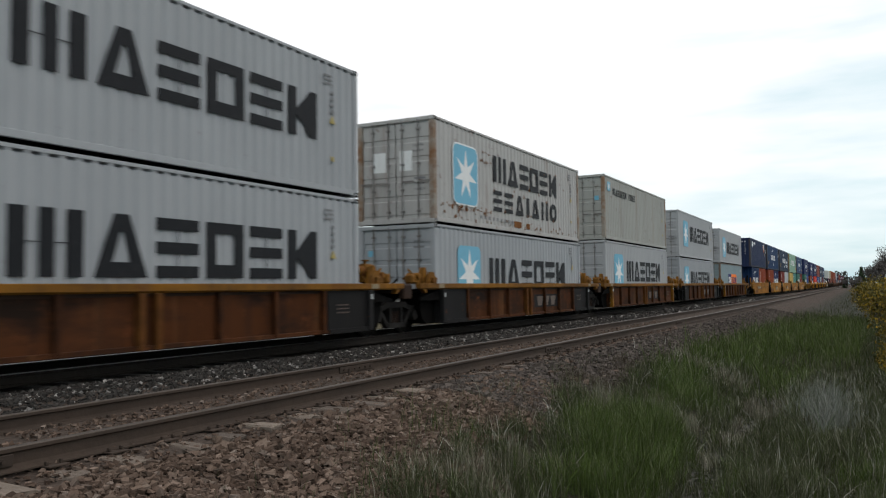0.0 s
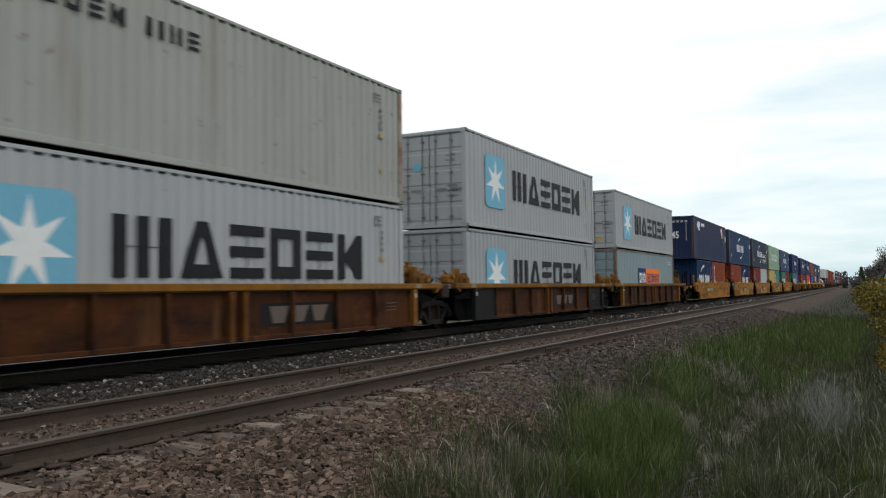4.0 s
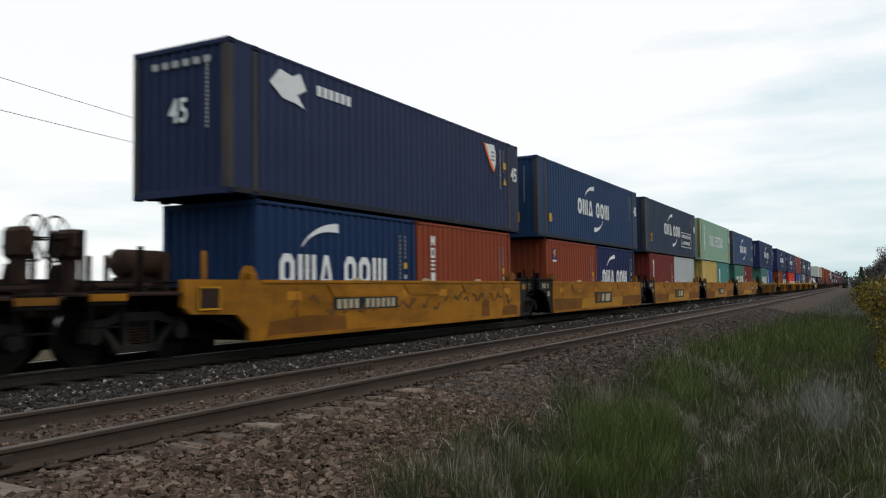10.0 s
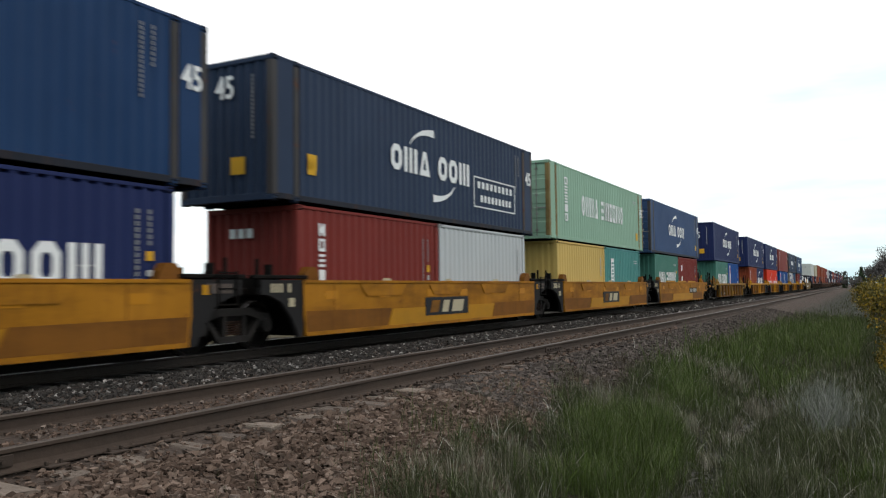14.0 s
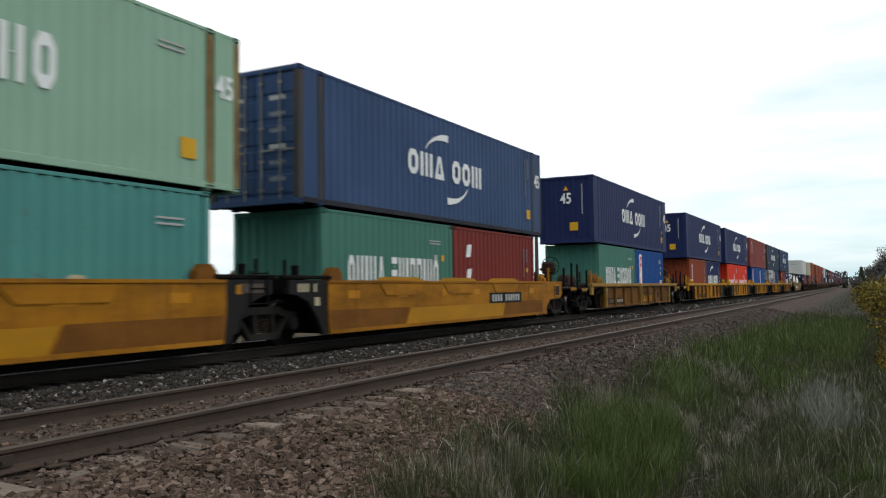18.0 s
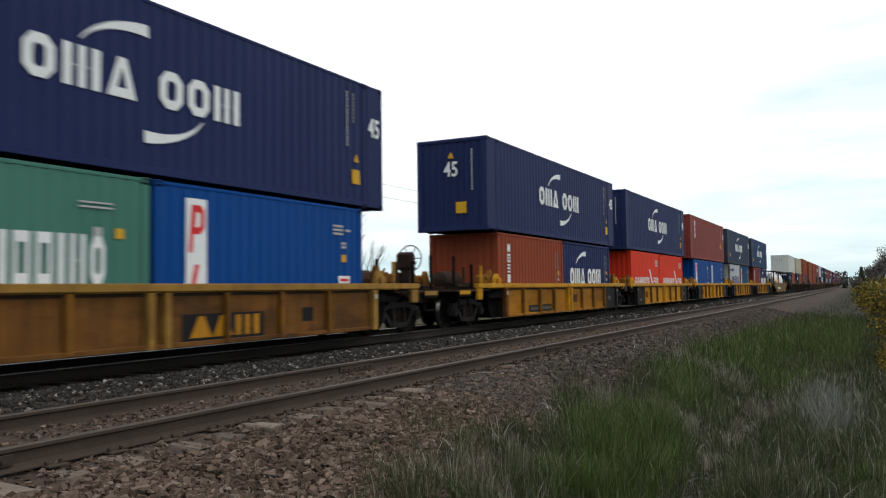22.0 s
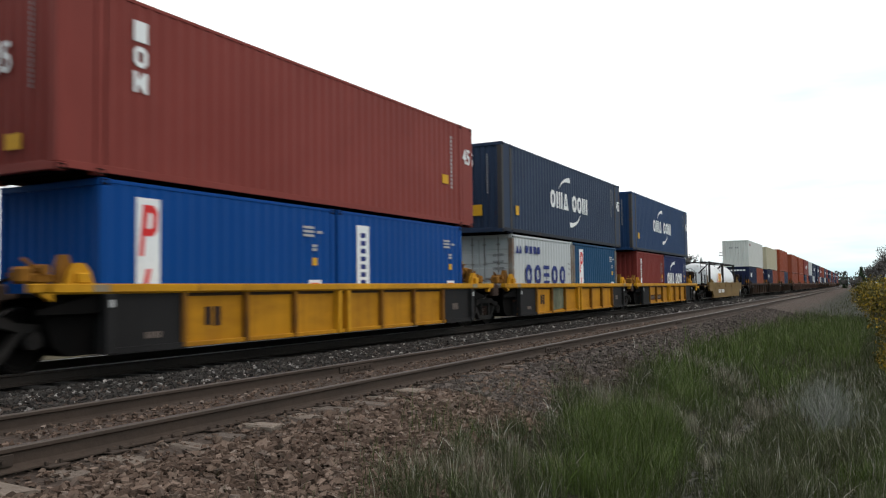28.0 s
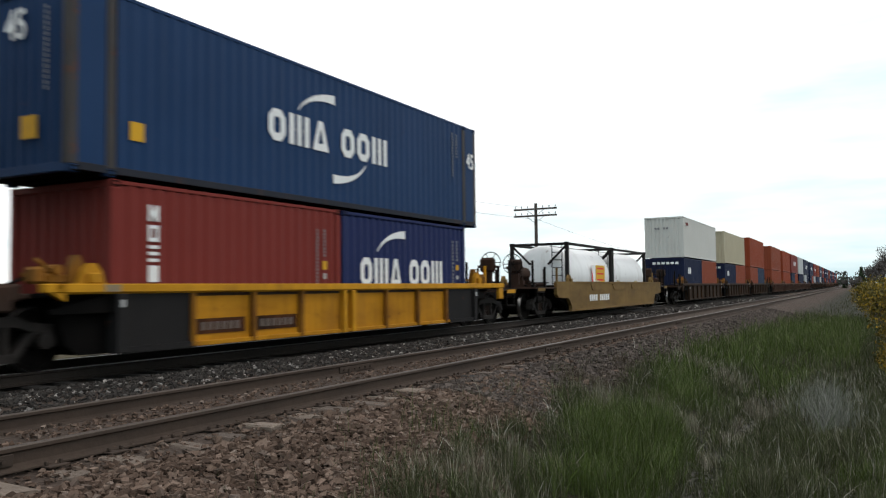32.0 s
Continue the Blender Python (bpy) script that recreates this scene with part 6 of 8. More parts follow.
# the next car: five ribbed yellow units
D = [193.12, 209.05, 224.95, 240.8, 256.7]
for i, c in enumerate(D):
    u = ribbed_car("well_car", YELLOW_CAR, c, WELL_AGED, WELL_YELLOW, (int(i == 0), int(i == 4)), sheets=(WELL_SMOOTH, WELL_ORANGE, WELL_ORANGE, WELL_ORANGE, WELL_ORANGE)[i], brakes=(0, 1), box_ends=(int(i > 0), 1), end_box=WELL_DARK)
    if i and i < 4:
        car_bars(u, -5.45, -5.1, 0.40, 0.50, 4, FADED, y=-1.447)
        part("number_panel", shared(("number_panel_d",), lambda bm: (box(bm, -4.12, -3.96, -0.004, 0.004, 0.55, 0.86), box(bm, -3.90, -3.74, -0.004, 0.004, 0.53, 0.86))), RUST, u, at=(0, -1.405, 0))
    if i == 0:
        for x0, x1 in ((-4.05, -3.0), (-2.92, -1.9)):
            part("number_panel", shared(("number_panel_low", x0), lambda bm: box(bm, x0, x1, -0.004, 0.004, 0.30, 0.53)), WELL_DARK, u, "dark number panel", at=(0, -1.405, 0))
            car_bars(u, x0 + 0.1, x1 - 0.1, 0.36, 0.47, 5, FADED, y=-1.413, fill=0.6)
        part("number_panel", shared(("number_panel_mid",), lambda bm: (box(bm, 0.50, 0.68, -0.004, 0.004, 0.55, 0.84), box(bm, 0.74, 0.92, -0.004, 0.004, 0.53, 0.84))), RUST, u, at=(0, -1.405, 0))
    if i < 4:
        car_bars(u, 5.0, 5.35, 0.55, 0.72, 3, FADED, y=-1.447)
    if i == 3:
        part("bare_patch", shared(("bare_patch",), lambda bm: prism(bm, [(-2.86, 0.30), (-1.55, 0.36), (-1.66, 0.6), (-1.62, 1.1), (-2.88, 1.1)], -0.004, 0.004)), VERDI, u, "bare grey-green patch with pale streaks", at=(0, -1.406, 0))
    if i == 4:
        for x in (-3.95, -2.45):
            part("number_panel", shared(("number_panel",), lambda bm: box(bm, -0.62, 0.62, -0.004, 0.004, 0, 0.26)), WELL_RUST, u, "dark brown number panel", at=(x, -1.41, 0.40))
            car_bars(u, x - 0.5, x + 0.5, 0.46, 0.60, 6, FADED, y=-1.42, fill=0.6)
load(D[0], big45(NAVY), [upright_box(RUSTRED, "rust-orange twenty-foot container with upright white marks"), arc20()])
reds = []
for i in range(2):
    b = container("shipping_container", "bright red twenty-foot container with white lettering bars", L20, STD, RED)
    word(b, -2.35, 0.6, 0.9, 1.30, 7, WHITE, (), 0.74, shapes="namnnbo")
    word(b, 1.4, 2.6, 0.9, 1.30, 3, WHITE, (), 0.74, shapes="sno")
    bm = bmesh.new()
    prism(bm, [(0.5, 1.75), (0.75, 1.7), (1.2, 1.1), (1.5, 0.95), (1.1, 0.9), (0.9, 1.2)], -W / 2 - 0.008, -W / 2)
    part("emblem_shape", bm, WHITE, b)
    column(b, 2.2, 1.9, 2.25, 3, 0.6, DIMWHITE)
    reds.append(b)
load(D[1], big45(NAVY), reds)
b = container("shipping_container", "faded brown-red forty-five-foot container with upright white marks", L45, HC, REDFADED)
upright_word(b, -5.35, 1.33, 2.56, 0.27, WHITE, "iok")
number(b, "45", 0.05, 1.56, 0.47, WHITE, "x")
word(b, -0.95, -0.25, 2.17, 2.46, 3, DIMWHITE, fill=0.7, side="x", shapes="iok")
column(b, -0.66, 1.24, 2.62, 18, 0.045, DIMGREY, "x", 0.7)
plate(b, "yellow_sticker", -0.45, -0.08, 0.36, 0.60, YELLOW, "x")
number(b, "45", 6.45, 1.80, 0.44, WHITE)
column(b, 5.5, 1.0, 2.5, 14, 0.08, DIMWHITE)
plate(b, "yellow_sticker", 4.95, 5.3, 1.1, 1.35, YELLOW)
load(D[2], b, [banner20(BLUE, "blue twenty-foot container with white banner"), banner20(BLUE, "blue twenty-foot container with narrow white banner", True)])
b = container("shipping_container", "pale grey twenty-foot container with navy lettering bars", L20, STD, PALEGREY, "doors", posts=BROWNPOST)
word(b, -2.05, 2.2, 0.95, 1.62, 5, DEEPBLUE, (), 0.66, shapes="oosoo")
word(b, -1.95, -0.5, 2.0, 2.25, 4, DEEPBLUE, (), 0.7)
word(b, -2.75, -2.2, 1.98, 2.22, 2, DEEPBLUE, (), 0.8, shapes="tt")
column(b, 2.5, 1.3, 1.9, 3, 0.1, DIMGREY, fill=0.4)
column(b, -0.7, 1.2, 2.1, 4, 0.4, DIMGREY, "x", 0.4)
plate(b, "yellow_sticker", 0.6, 0.8, 1.5, 1.75, YELLOW, "x", 0.03)
load(D[3], big45(NAVY_DARK, "dark slate forty-five-foot container with white arcs"), [b, banner20(STEELBLUE, "steel blue twenty-foot container with white banner", posts=BROWNPOST)])
load(D[4], big45(NAVY_OLD), [upright_box(BROWNRED, "brown-red twenty-foot container with upright white marks"), arc20()])


# a single smooth car with two tank containers
def tank(label):
    root = new("tank_container")
    tagged(root, label, "tank container", "containers on the train")
    root["size"] = (L20, STD)
    root["inset"] = 0.0
    h = L20 / 2
    part("tank_shell", shared(("tank_shell",), lambda bm: lathe(bm, [(-h + 0.10, 0.05), (-h + 0.13, 0.5), (-h + 0.20, 0.85), (-h + 0.33, 1.10), (-h + 0.5, 1.19), (h - 0.5, 1.19), (h - 0.33, 1.10), (h - 0.20, 0.85), (h - 0.13, 0.5), (h - 0.10, 0.05)], 40, "x")), TANKWHITE, root, "white cylindrical tank shell", at=(0, 0, 1.30))
    for p in MESHES[("tank_shell",)].polygons:
        p.use_smooth = True
    for e in (-1, 1):
        for s in (-1, 1):
            part("corner_post", shared(("tank_post",), lambda bm: box(bm, -0.07, 0.07, -0.07, 0.07, 0.1, STD - 0.1, 0.012)), WELL_DARK, root, at=(e * (h - 0.08), s * (W / 2 - 0.08), 0))
            for z in (0.059, STD - 0.059):
                part("corner_casting", casting_mesh(), WELL_DARK, root, at=(e * (h - 0.089), s * (W / 2 - 0.081), z))
            part("brace", shared(("tank_brace",), lambda bm: rod(bm, (0, 0, STD - 0.12), (0, -0.75, STD - 0.85), 0.045, 8)), WELL_DARK, root, at=(e * (h - 0.08), s * (W / 2 - 0.1), 0)).scale = (1, s, 1)
        for z in (0.03, STD - 0.12):
            part("cross_rail", shared(("cross_rail",), lambda bm: box(bm, -0.05, 0.05, -W / 2 + 0.15, W / 2 - 0.15, 0, 0.10, 0.01)), WELL_DARK, root, at=(e * (h - 0.08), 0, z))
    for s in (-1, 1):
        part("side_rail", shared(("tank_rail",), lambda bm: box(bm, -h + 0.17, h - 0.17, -0.045, 0.045, -0.05, 0.05, 0.01)), WELL_DARK, root, at=(0, s * (W / 2 - 0.07), STD - 0.07))
        part("saddle", shared(("saddle",), lambda bm: (box(bm, -1.9, -1.75, -0.5, 0.5, 0, 0.35), box(bm, 1.75, 1.9, -0.5, 0.5, 0, 0.35), box(bm, -h + 0.1, h - 0.1, -0.06, 0.06, 0.0, 0.12))), WELL_DARK, root, at=(0, s * 0.7, 0.02))
    part("walkway", shared(("tank_walk",), lambda bm: [box(bm, -2.4, 2.4, y, y + 0.1, STD - 0.14, STD - 0.11) for y in (-0.3, -0.16, -0.02, 0.12)]), GALV, root)

    def ladder(bm):
        for y in (-0.2, 0.2):
            rod(bm, (0, y, 0.2), (0, y, STD - 0.1), 0.018, 6)
        for z in np.arange(0.4, STD - 0.2, 0.3):
            rod(bm, (0, -0.2, z), (0, 0.2, z), 0.014, 6)
    part("ladder", shared(("tank_ladder",), ladder), WELL_DARK, root, at=(-h + 0.03, -0.75, 0))
    return root


E_ = 277.85
u = smooth_car("well_car", "smooth yellow-brown well car with grimy sides", E_, WELL_TAN, (1, 1), patch=False, panel=False, far=True)
car_bars(u, -4.4, -1.6, 0.55, 0.80, 10, WHITE, (4,), -1.49, 0.62)
t1, t2 = tank("white tank container in a dark steel frame"), tank("white tank container in a dark steel frame")
for t_ in (t1,):
    plate(t_, "hazard_sign", 0.45, 1.75, 0.95, 1.75, YELLOW, label="yellow hazard sign")
    for z in (1.10, 1.36, 1.58):
        plate(t_, "sign_bar", 0.6, 1.55, z, z + 0.07, REDMARK, lift=0.006)
    plate(t_, "hazard_panel", -0.15, 0.40, 0.95, 1.75, WHITE, label="white warning panel")
    bm = bmesh.new()
    prism(bm, [(-0.12, 0.95), (0.10, 0.95), (-0.02, 1.35), (-0.12, 1.75)], -W / 2 - 0.016, -W / 2)
    part("hazard_stripe", bm, REDMARK, t_, "red slanting stripe")
load(E_, None, [t1, t2])

# the rest of the train, which stays far off
FAR_ROW = [
    (300.0, "r", OFFWHITE, 40, NAVY_DULL, REDORANGE, STD), (316.4, "r", BEIGE, 40, NAVY_DULL, REDORANGE, STD), (332.6, "r", RUSTRED, 40, REDORANGE, NAVY_DARK, HC),
    (353.0, "y", REDORANGE, 40, REDORANGE, None, HC), (368.7, "y", RUSTRED, 40, RUSTRED, None, HC), (384.4, "y", BROWNRED, 45, NAVY_DARK, RUSTRED, HC),
    (400.1, "y", PALEGREY, 40, NAVY_DULL, None, HC), (415.8, "y", NAVY_DULL, 45, PALEGREY, NAVY_DULL, HC), (435.5, "r", NAVY_DULL, 45, NAVY_DULL, RUSTRED, HC),
    (451.3, "r", BROWNRED, 40, PALEGREY, NAVY_DULL, HC), (467.1, "r", RUSTRED, 40, NAVY_DARK, None, HC), (482.9, "r", NAVY_DARK, 45, OFFWHITE, NAVY_DULL, HC),
    (498.7, "r", BROWNRED, 40, NAVY_DULL, None, HC), (518.6, "y", NAVY_DULL, 40, RUSTRED, NAVY_DULL, HC), (534.4, "y", NAVY_DARK, 45, NAVY_DULL, RUSTRED, HC),
    (550.2, "y", RUSTRED, 40, NAVY_DULL, None, HC), (566.0, "y", NAVY_DULL, 40, BROWNRED, NAVY_DULL, HC), (581.8, "y", NAVY_DARK, 45, NAVY_DARK, None, HC),
    (601.5, "r", BROWNRED, 40, NAVY_DULL, None, HC), (617.3, "r", NAVY_DULL, 45, NAVY_DARK, RUSTRED, HC), (633.1, "r", NAVY_DARK, 40, RUSTRED, None, HC), (648.9, "r", RUSTRED, 40, NAVY_DULL, None, HC)]
TONE = {OFFWHITE: "off-white", NAVY_DULL: "navy", REDORANGE: "red-orange", BEIGE: "beige", RUSTRED: "rust-red", NAVY_DARK: "dark slate", BROWNRED: "brown-red", PALEGREY: "pale grey"}
for i, (c, kind, up, size, lo, lo2, Hu) in enumerate(FAR_ROW):
    start = i == 0 or c - FAR_ROW[i - 1][0] > 17.5
    last = i == len(FAR_ROW) - 1 or FAR_ROW[i + 1][0] - c > 17.5
    ribbed_car("well_car", "dull brown ribbed well car unit" if kind == "r" else "dusty red-brown ribbed well car unit", c, WELL_BROWN if kind == "r" else WELL_DUST, WELL_BROWN if kind == "r" else WELL_DUST, (int(start), int(last)), far=True)
    top = container("shipping_container", TONE[up] + " %s-foot container on the train" % ("forty" if size == 40 else "forty-five"), L40 if size == 40 else L45, Hu, up, "blank", far=True)
    if up in (NAVY_DULL, NAVY_DARK, BROWNRED):
        word(top, -2.2, 2.0, 1.2, 1.8, 7, WHITE, (3,), 0.7)
    if up in (OFFWHITE,):
        word(top, -5.4, -4.5, 2.05, 2.25, 3, BROWNRED)
        word(top, -0.6, 0.3, 1.80, 1.93, 5, DIMGREY, (2,), side="x")
    if lo2 is None:
        low = [container("shipping_container", TONE[lo] + " forty-foot container in the well", L40, STD, lo, "blank", far=True)]
    else:
        low = [container("shipping_container", TONE[m] + " twenty-foot container in the well", L20, STD, m, "blank", far=True) for m in (lo, lo2)]
        if lo is NAVY_DULL:
            word(low[0], -1.9, -0.9, 1.6, 2.0, 2, WHITE)
            word(low[0], -0.8, 0.9, 2.2, 2.35, 6, WHITE, side="x")
    load(c, top, low)


# ---------------------------------------------------------------- ties, stones, plates
def tie_mesh(seed):
    """A worn timber with split, rounded ends."""
    r = random.Random(seed)
    bm = bmesh.new()
    prof = [(-0.11, -0.18), (-0.115, -0.02), (-0.09, 0.0), (0.09, 0.0), (0.115, -0.02), (0.11, -0.18)]
    ys = [-1.32, -1.29, -1.0, -0.5, 0.5, 1.0, 1.29, 1.32]
    rings = []
    for y in ys:
        k = 0.86 if abs(y) > 1.3 else 1.0
        rings.append([bm.verts.new((x * k + r.uniform(-0.006, 0.006), y + r.uniform(-0.02, 0.02), z * (1 if z < -0.1 else k) + r.uniform(-0.012, 0.006))) for x, z in prof])
    for p, q in zip(rings, rings[1:]):
        for i in range(len(prof)):
            j = (i + 1) % len(prof)
            bm.faces.new((p[i], p[j], q[j], q[i]))
    bm.faces.new(rings[0])
    bm.faces.new(rings[-1][::-1])
    bmesh.ops.recalc_face_normals(bm, faces=bm.faces)
    me = keep("tie", bm)
    return me


TIE = by_object("weathered_tie_wood", (0.105, 0.078, 0.060), (0.235, 0.185, 0.145), 0.9, (14, 1.2, 14))
# Tie wood darkened so the shade below the train is in its colour.
SHADE_TIE = by_object("shade_dark_tie_wood", (0.016, 0.013, 0.011), (0.024, 0.02, 0.017), 0.9, (14, 1.2, 14))
tie_shapes = [tie_mesh(i) for i in range(6)]
rnd = random.Random(4)


def lay_ties(root, y, x0, x1, step, wood):
    x, i = x0, 0
    while x < x1:
        sunk = rnd.uniform(0.0, 0.020) + (0.022 if rnd.random() < 0.3 else 0) + (0.045 if x > 13 else 0)
        # The tie near x = 10.6 is dark wood, standing for a shaded hollow.
        ob = part("tie", tie_shapes[i % 6], SHADE_TIE if abs(x - 10.6) < 0.28 else wood, root, at=(x + rnd.uniform(-0.06, 0.06), y + bend(x) + rnd.uniform(-0.09, 0.09), -0.176 - sunk))
        ob.rotation_euler = (0, 0, rnd.uniform(-0.07, 0.07))
        x += step
        i += 1
    return i


lay_ties(NEAR_TRACK, TRACK_NEAR, -6.0, 120.0, 0.56, TIE)
lay_ties(FAR_TRACK, TRACK_FAR, -6.0, 100.0, 0.56, SHADE_TIE)


def tie_plate(bm):
    box(bm, -0.09, 0.09, -0.17, 0.17, 0.0, 0.014, 0.003)
    for x, y in ((-0.06, -0.10), (0.06, 0.10), (-0.06, 0.10), (0.06, -0.10)):
        box(bm, x - 0.012, x + 0.012, y - 0.016, y + 0.016, 0.014, 0.045, 0.004)


def joint_bar(bm):
    box(bm, -0.45, 0.45, -0.012, 0.012, -0.14, -0.05, 0.006)
    for x in (-0.36, -0.22, -0.07, 0.07, 0.22, 0.36):
        rod(bm, (x, -0.035, -0.095), (x, 0.01, -0.095), 0.018, 6)


x = -6.0
while x < 22:
    for s in (-1, 1):
        part("tie_plate", shared(("tie_plate",), tie_plate), RAIL_SIDE, NEAR_TRACK, at=(x, TRACK_NEAR + bend(x) + s * 0.7525, -0.186))
    x += 0.56
for x, s in ((3.35, -1), (10.5, 1), (15.2, -1), (22.4, 1), (27.1, -1)):
    for k in (-1, 1):
        ob = part("joint_bar", shared(("joint_bar",), joint_bar), RAIL_SIDE, NEAR_TRACK, at=(x, TRACK_NEAR + bend(x) + s * 0.7525 + k * 0.022, 0))
        if k > 0:
            ob.rotation_euler = (0, 0, math.pi)

ROCK_V = np.array([(x, y, z) for x in (-0.85, 0.85) for y in (-0.85, 0.85) for z in (-0.85, 0.85)])
ROCK_F = np.array([(0, 1, 3), (0, 3, 2), (4, 6, 7), (4, 7, 5), (0, 4, 5), (0, 5, 1), (2, 3, 7), (2, 7, 6), (1, 5, 7), (1, 7, 3)])


def heap(name, label, places, sizes, material, rs, flat=0.62, category="gravel"):
    """Many broken stones in one mesh."""
    n = len(places)
    k = len(ROCK_V)
    v = np.repeat(ROCK_V[None], n, 0) * (1 + rs.uniform(-0.5, 0.5, (n, k, 3)))
    v *= np.stack([rs.uniform(0.7, 1.5, n), rs.uniform(0.6, 1.1, n), rs.uniform(flat - 0.25, flat + 0.25, n)], -1)[:, None, :]
    w, u = rs.uniform(0, 6.283, n), rs.uniform(-0.9, 0.9, n)
    c, s = np.cos(w)[:, None], np.sin(w)[:, None]
    X, Y, Z = v[..., 0] * c - v[..., 1] * s, v[..., 0] * s + v[..., 1] * c, v[..., 2]
    cu, su = np.cos(u)[:, None], np.sin(u)[:, None]
    X, Z = X * cu - Z * su, X * su + Z * cu
    v = np.stack([X, Y, Z], -1) * sizes[:, None, None] + places[:, None, :]
    f = (ROCK_F[None] + (np.arange(n) * k)[:, None, None]).reshape(-1, 3)
    me = bpy.data.meshes.new(name)
    me.vertices.add(n * k)
    me.vertices.foreach_set("co", v.ravel())
    me.loops.add(f.size)
    me.loops.foreach_set("vertex_index", f.ravel().astype(np.int32))
    me.polygons.add(len(f))
    me.polygons.foreach_set("loop_start", np.arange(0, f.size, 3, dtype=np.int32))
    me.shade_flat()
    me.update(calc_edges=True)
    me.materials.append(material)
    return tagged(new(name, me), label, category, kind="stuff")


BROWN_STONE = by_island("brown_ballast_stone", [(0.0452, 0.02938, 0.02147), (0.1865, 0.1311, 0.09944), (0.07684, 0.04972, 0.03616), (0.2316, 0.1672, 0.1299), (0.04972, 0.03277, 0.02373), (0.1525, 0.1028, 0.07684), (0.0678, 0.04633, 0.03503), (0.2825, 0.2203, 0.1808)], scale=60.0)
DUST_STONE = by_island("grey_brown_ballast_stone", [(0.044, 0.0352, 0.0308), (0.121, 0.099, 0.0858), (0.0638, 0.0517, 0.044), (0.154, 0.1265, 0.11), (0.0506, 0.0407, 0.0352), (0.1045, 0.0858, 0.0737)], scale=60.0)
GREY_STONE = by_island("grey_ballast_stone", [(0.028, 0.0247, 0.0225), (0.055, 0.0494, 0.045), (0.032, 0.0285, 0.0261), (0.07, 0.0627, 0.0567), (0.036, 0.03135, 0.0279), (0.085, 0.076, 0.0684), (0.03, 0.0266, 0.0234), (0.05, 0.0437, 0.0387), (0.045, 0.0399, 0.036), (0.42, 0.3895, 0.36)], scale=60.0)


def rim(x):
    """Where the grass gives way to the stone shoulder."""
    return float(np.interp(x, [3, 5, 6.5, 9.8, 13, 17, 21, 25, 41, 51, 80, 200], [3.0, 3.35, 3.6, 4.2, 4.4, 4.05, 3.85, 3.6, 3.45, 3.1, 2.6, 2.4])) + 0.3 * noise.noise((x * 1.1, 0, 0)) + 0.15 * noise.noise((x * 3.3, 4, 0))


def strew(rs, n, x0, x1, a0, a1, smin, smax, power=1.0):
    x = x0 + (x1 - x0) * rs.uniform(0, 1, n) ** power
    a = rs.uniform(a0, a1, n)
    s = smin + (smax - smin) * rs.uniform(0, 1, n) ** 2.2
    inside = np.array([q > max(2.6, rim(p) - 0.55) + 0.45 * noise.noise((p * 0.7, 4, 0)) + 0.3 * noise.noise((p * 2.6, q * 2.6, 9)) for p, q in zip(x, a)])
    x, a, s = x[inside], a[inside], s[inside]
    z = np.array([ground_z(p, q) for p, q in zip(x, a)]) + s * rs.uniform(0.2, 1.15, len(s))
    y = a + np.array([bend(p) for p in x])
    return np.stack([x, y, z], -1), s


rs = np.random.RandomState(7)
p1, s1 = strew(rs, 46000, 1.5, 11.5, 2.5, 5.02, 0.008, 0.034)
p2, s2 = strew(rs, 22000, 9.5, 48, 3.2, 5.2, 0.013, 0.042, 2.0)
p3, s3 = strew(rs, 260, 3, 14, 2.7, 5.2, 0.030, 0.052)
p5, s5 = strew(rs, 24000, -9, 1.6, 2.6, 5.05, 0.010, 0.036)
p4, s4 = strew(rs, 3000, 2, 26, 4.95, 5.58, 0.009, 0.026, 1.3)
heap("ballast_stones", "loose brown broken stone on the track shoulder", np.concatenate([p1, p3, p4, p5]), np.concatenate([s1, s3, s4, s5]), BROWN_STONE, rs)
heap("ballast_stones", "dusty grey-brown stone on the shoulder farther along", p2, s2, DUST_STONE, rs)
p1, s1 = strew(rs, 32000, -4, 32, 7.3, 10.2, 0.010, 0.032, 1.5)
p2, s2 = strew(rs, 2500, 30, 90, 7.3, 9.8, 0.035, 0.07, 1.5)
heap("ballast_stones", "loose grey broken stone between the tracks", np.concatenate([p1, p2]), np.concatenate([s1, s2]), GREY_STONE, rs)
p1, s1 = strew(rs, 5200, 2.5, 30, 5.7, 7.0, 0.008, 0.026, 1.5)
heap("ballast_stones", "small brown stones between the rails", p1, s1, BROWN_STONE, rs)

n = 2600
dx_, da_, ds_ = rs.uniform(6.0, 16.5, n), 1.72 + rs.normal(0, 0.16, n), 0.008 + 0.03 * rs.uniform(0, 1, n) ** 2.5
heap("ditch_stones", "grey stones on the bare ditch bottom", np.array([(p, q + bend(p), ground_z(p, q) + 0.3 * r) for p, q, r in zip(dx_, da_, ds_)]), ds_, by_island("grey_ditch_stone", [(0.05, 0.047, 0.041), (0.10, 0.095, 0.085), (0.065, 0.06, 0.052), (0.16, 0.155, 0.14)], scale=60.0), rs)

# ---------------------------------------------------------------- grass


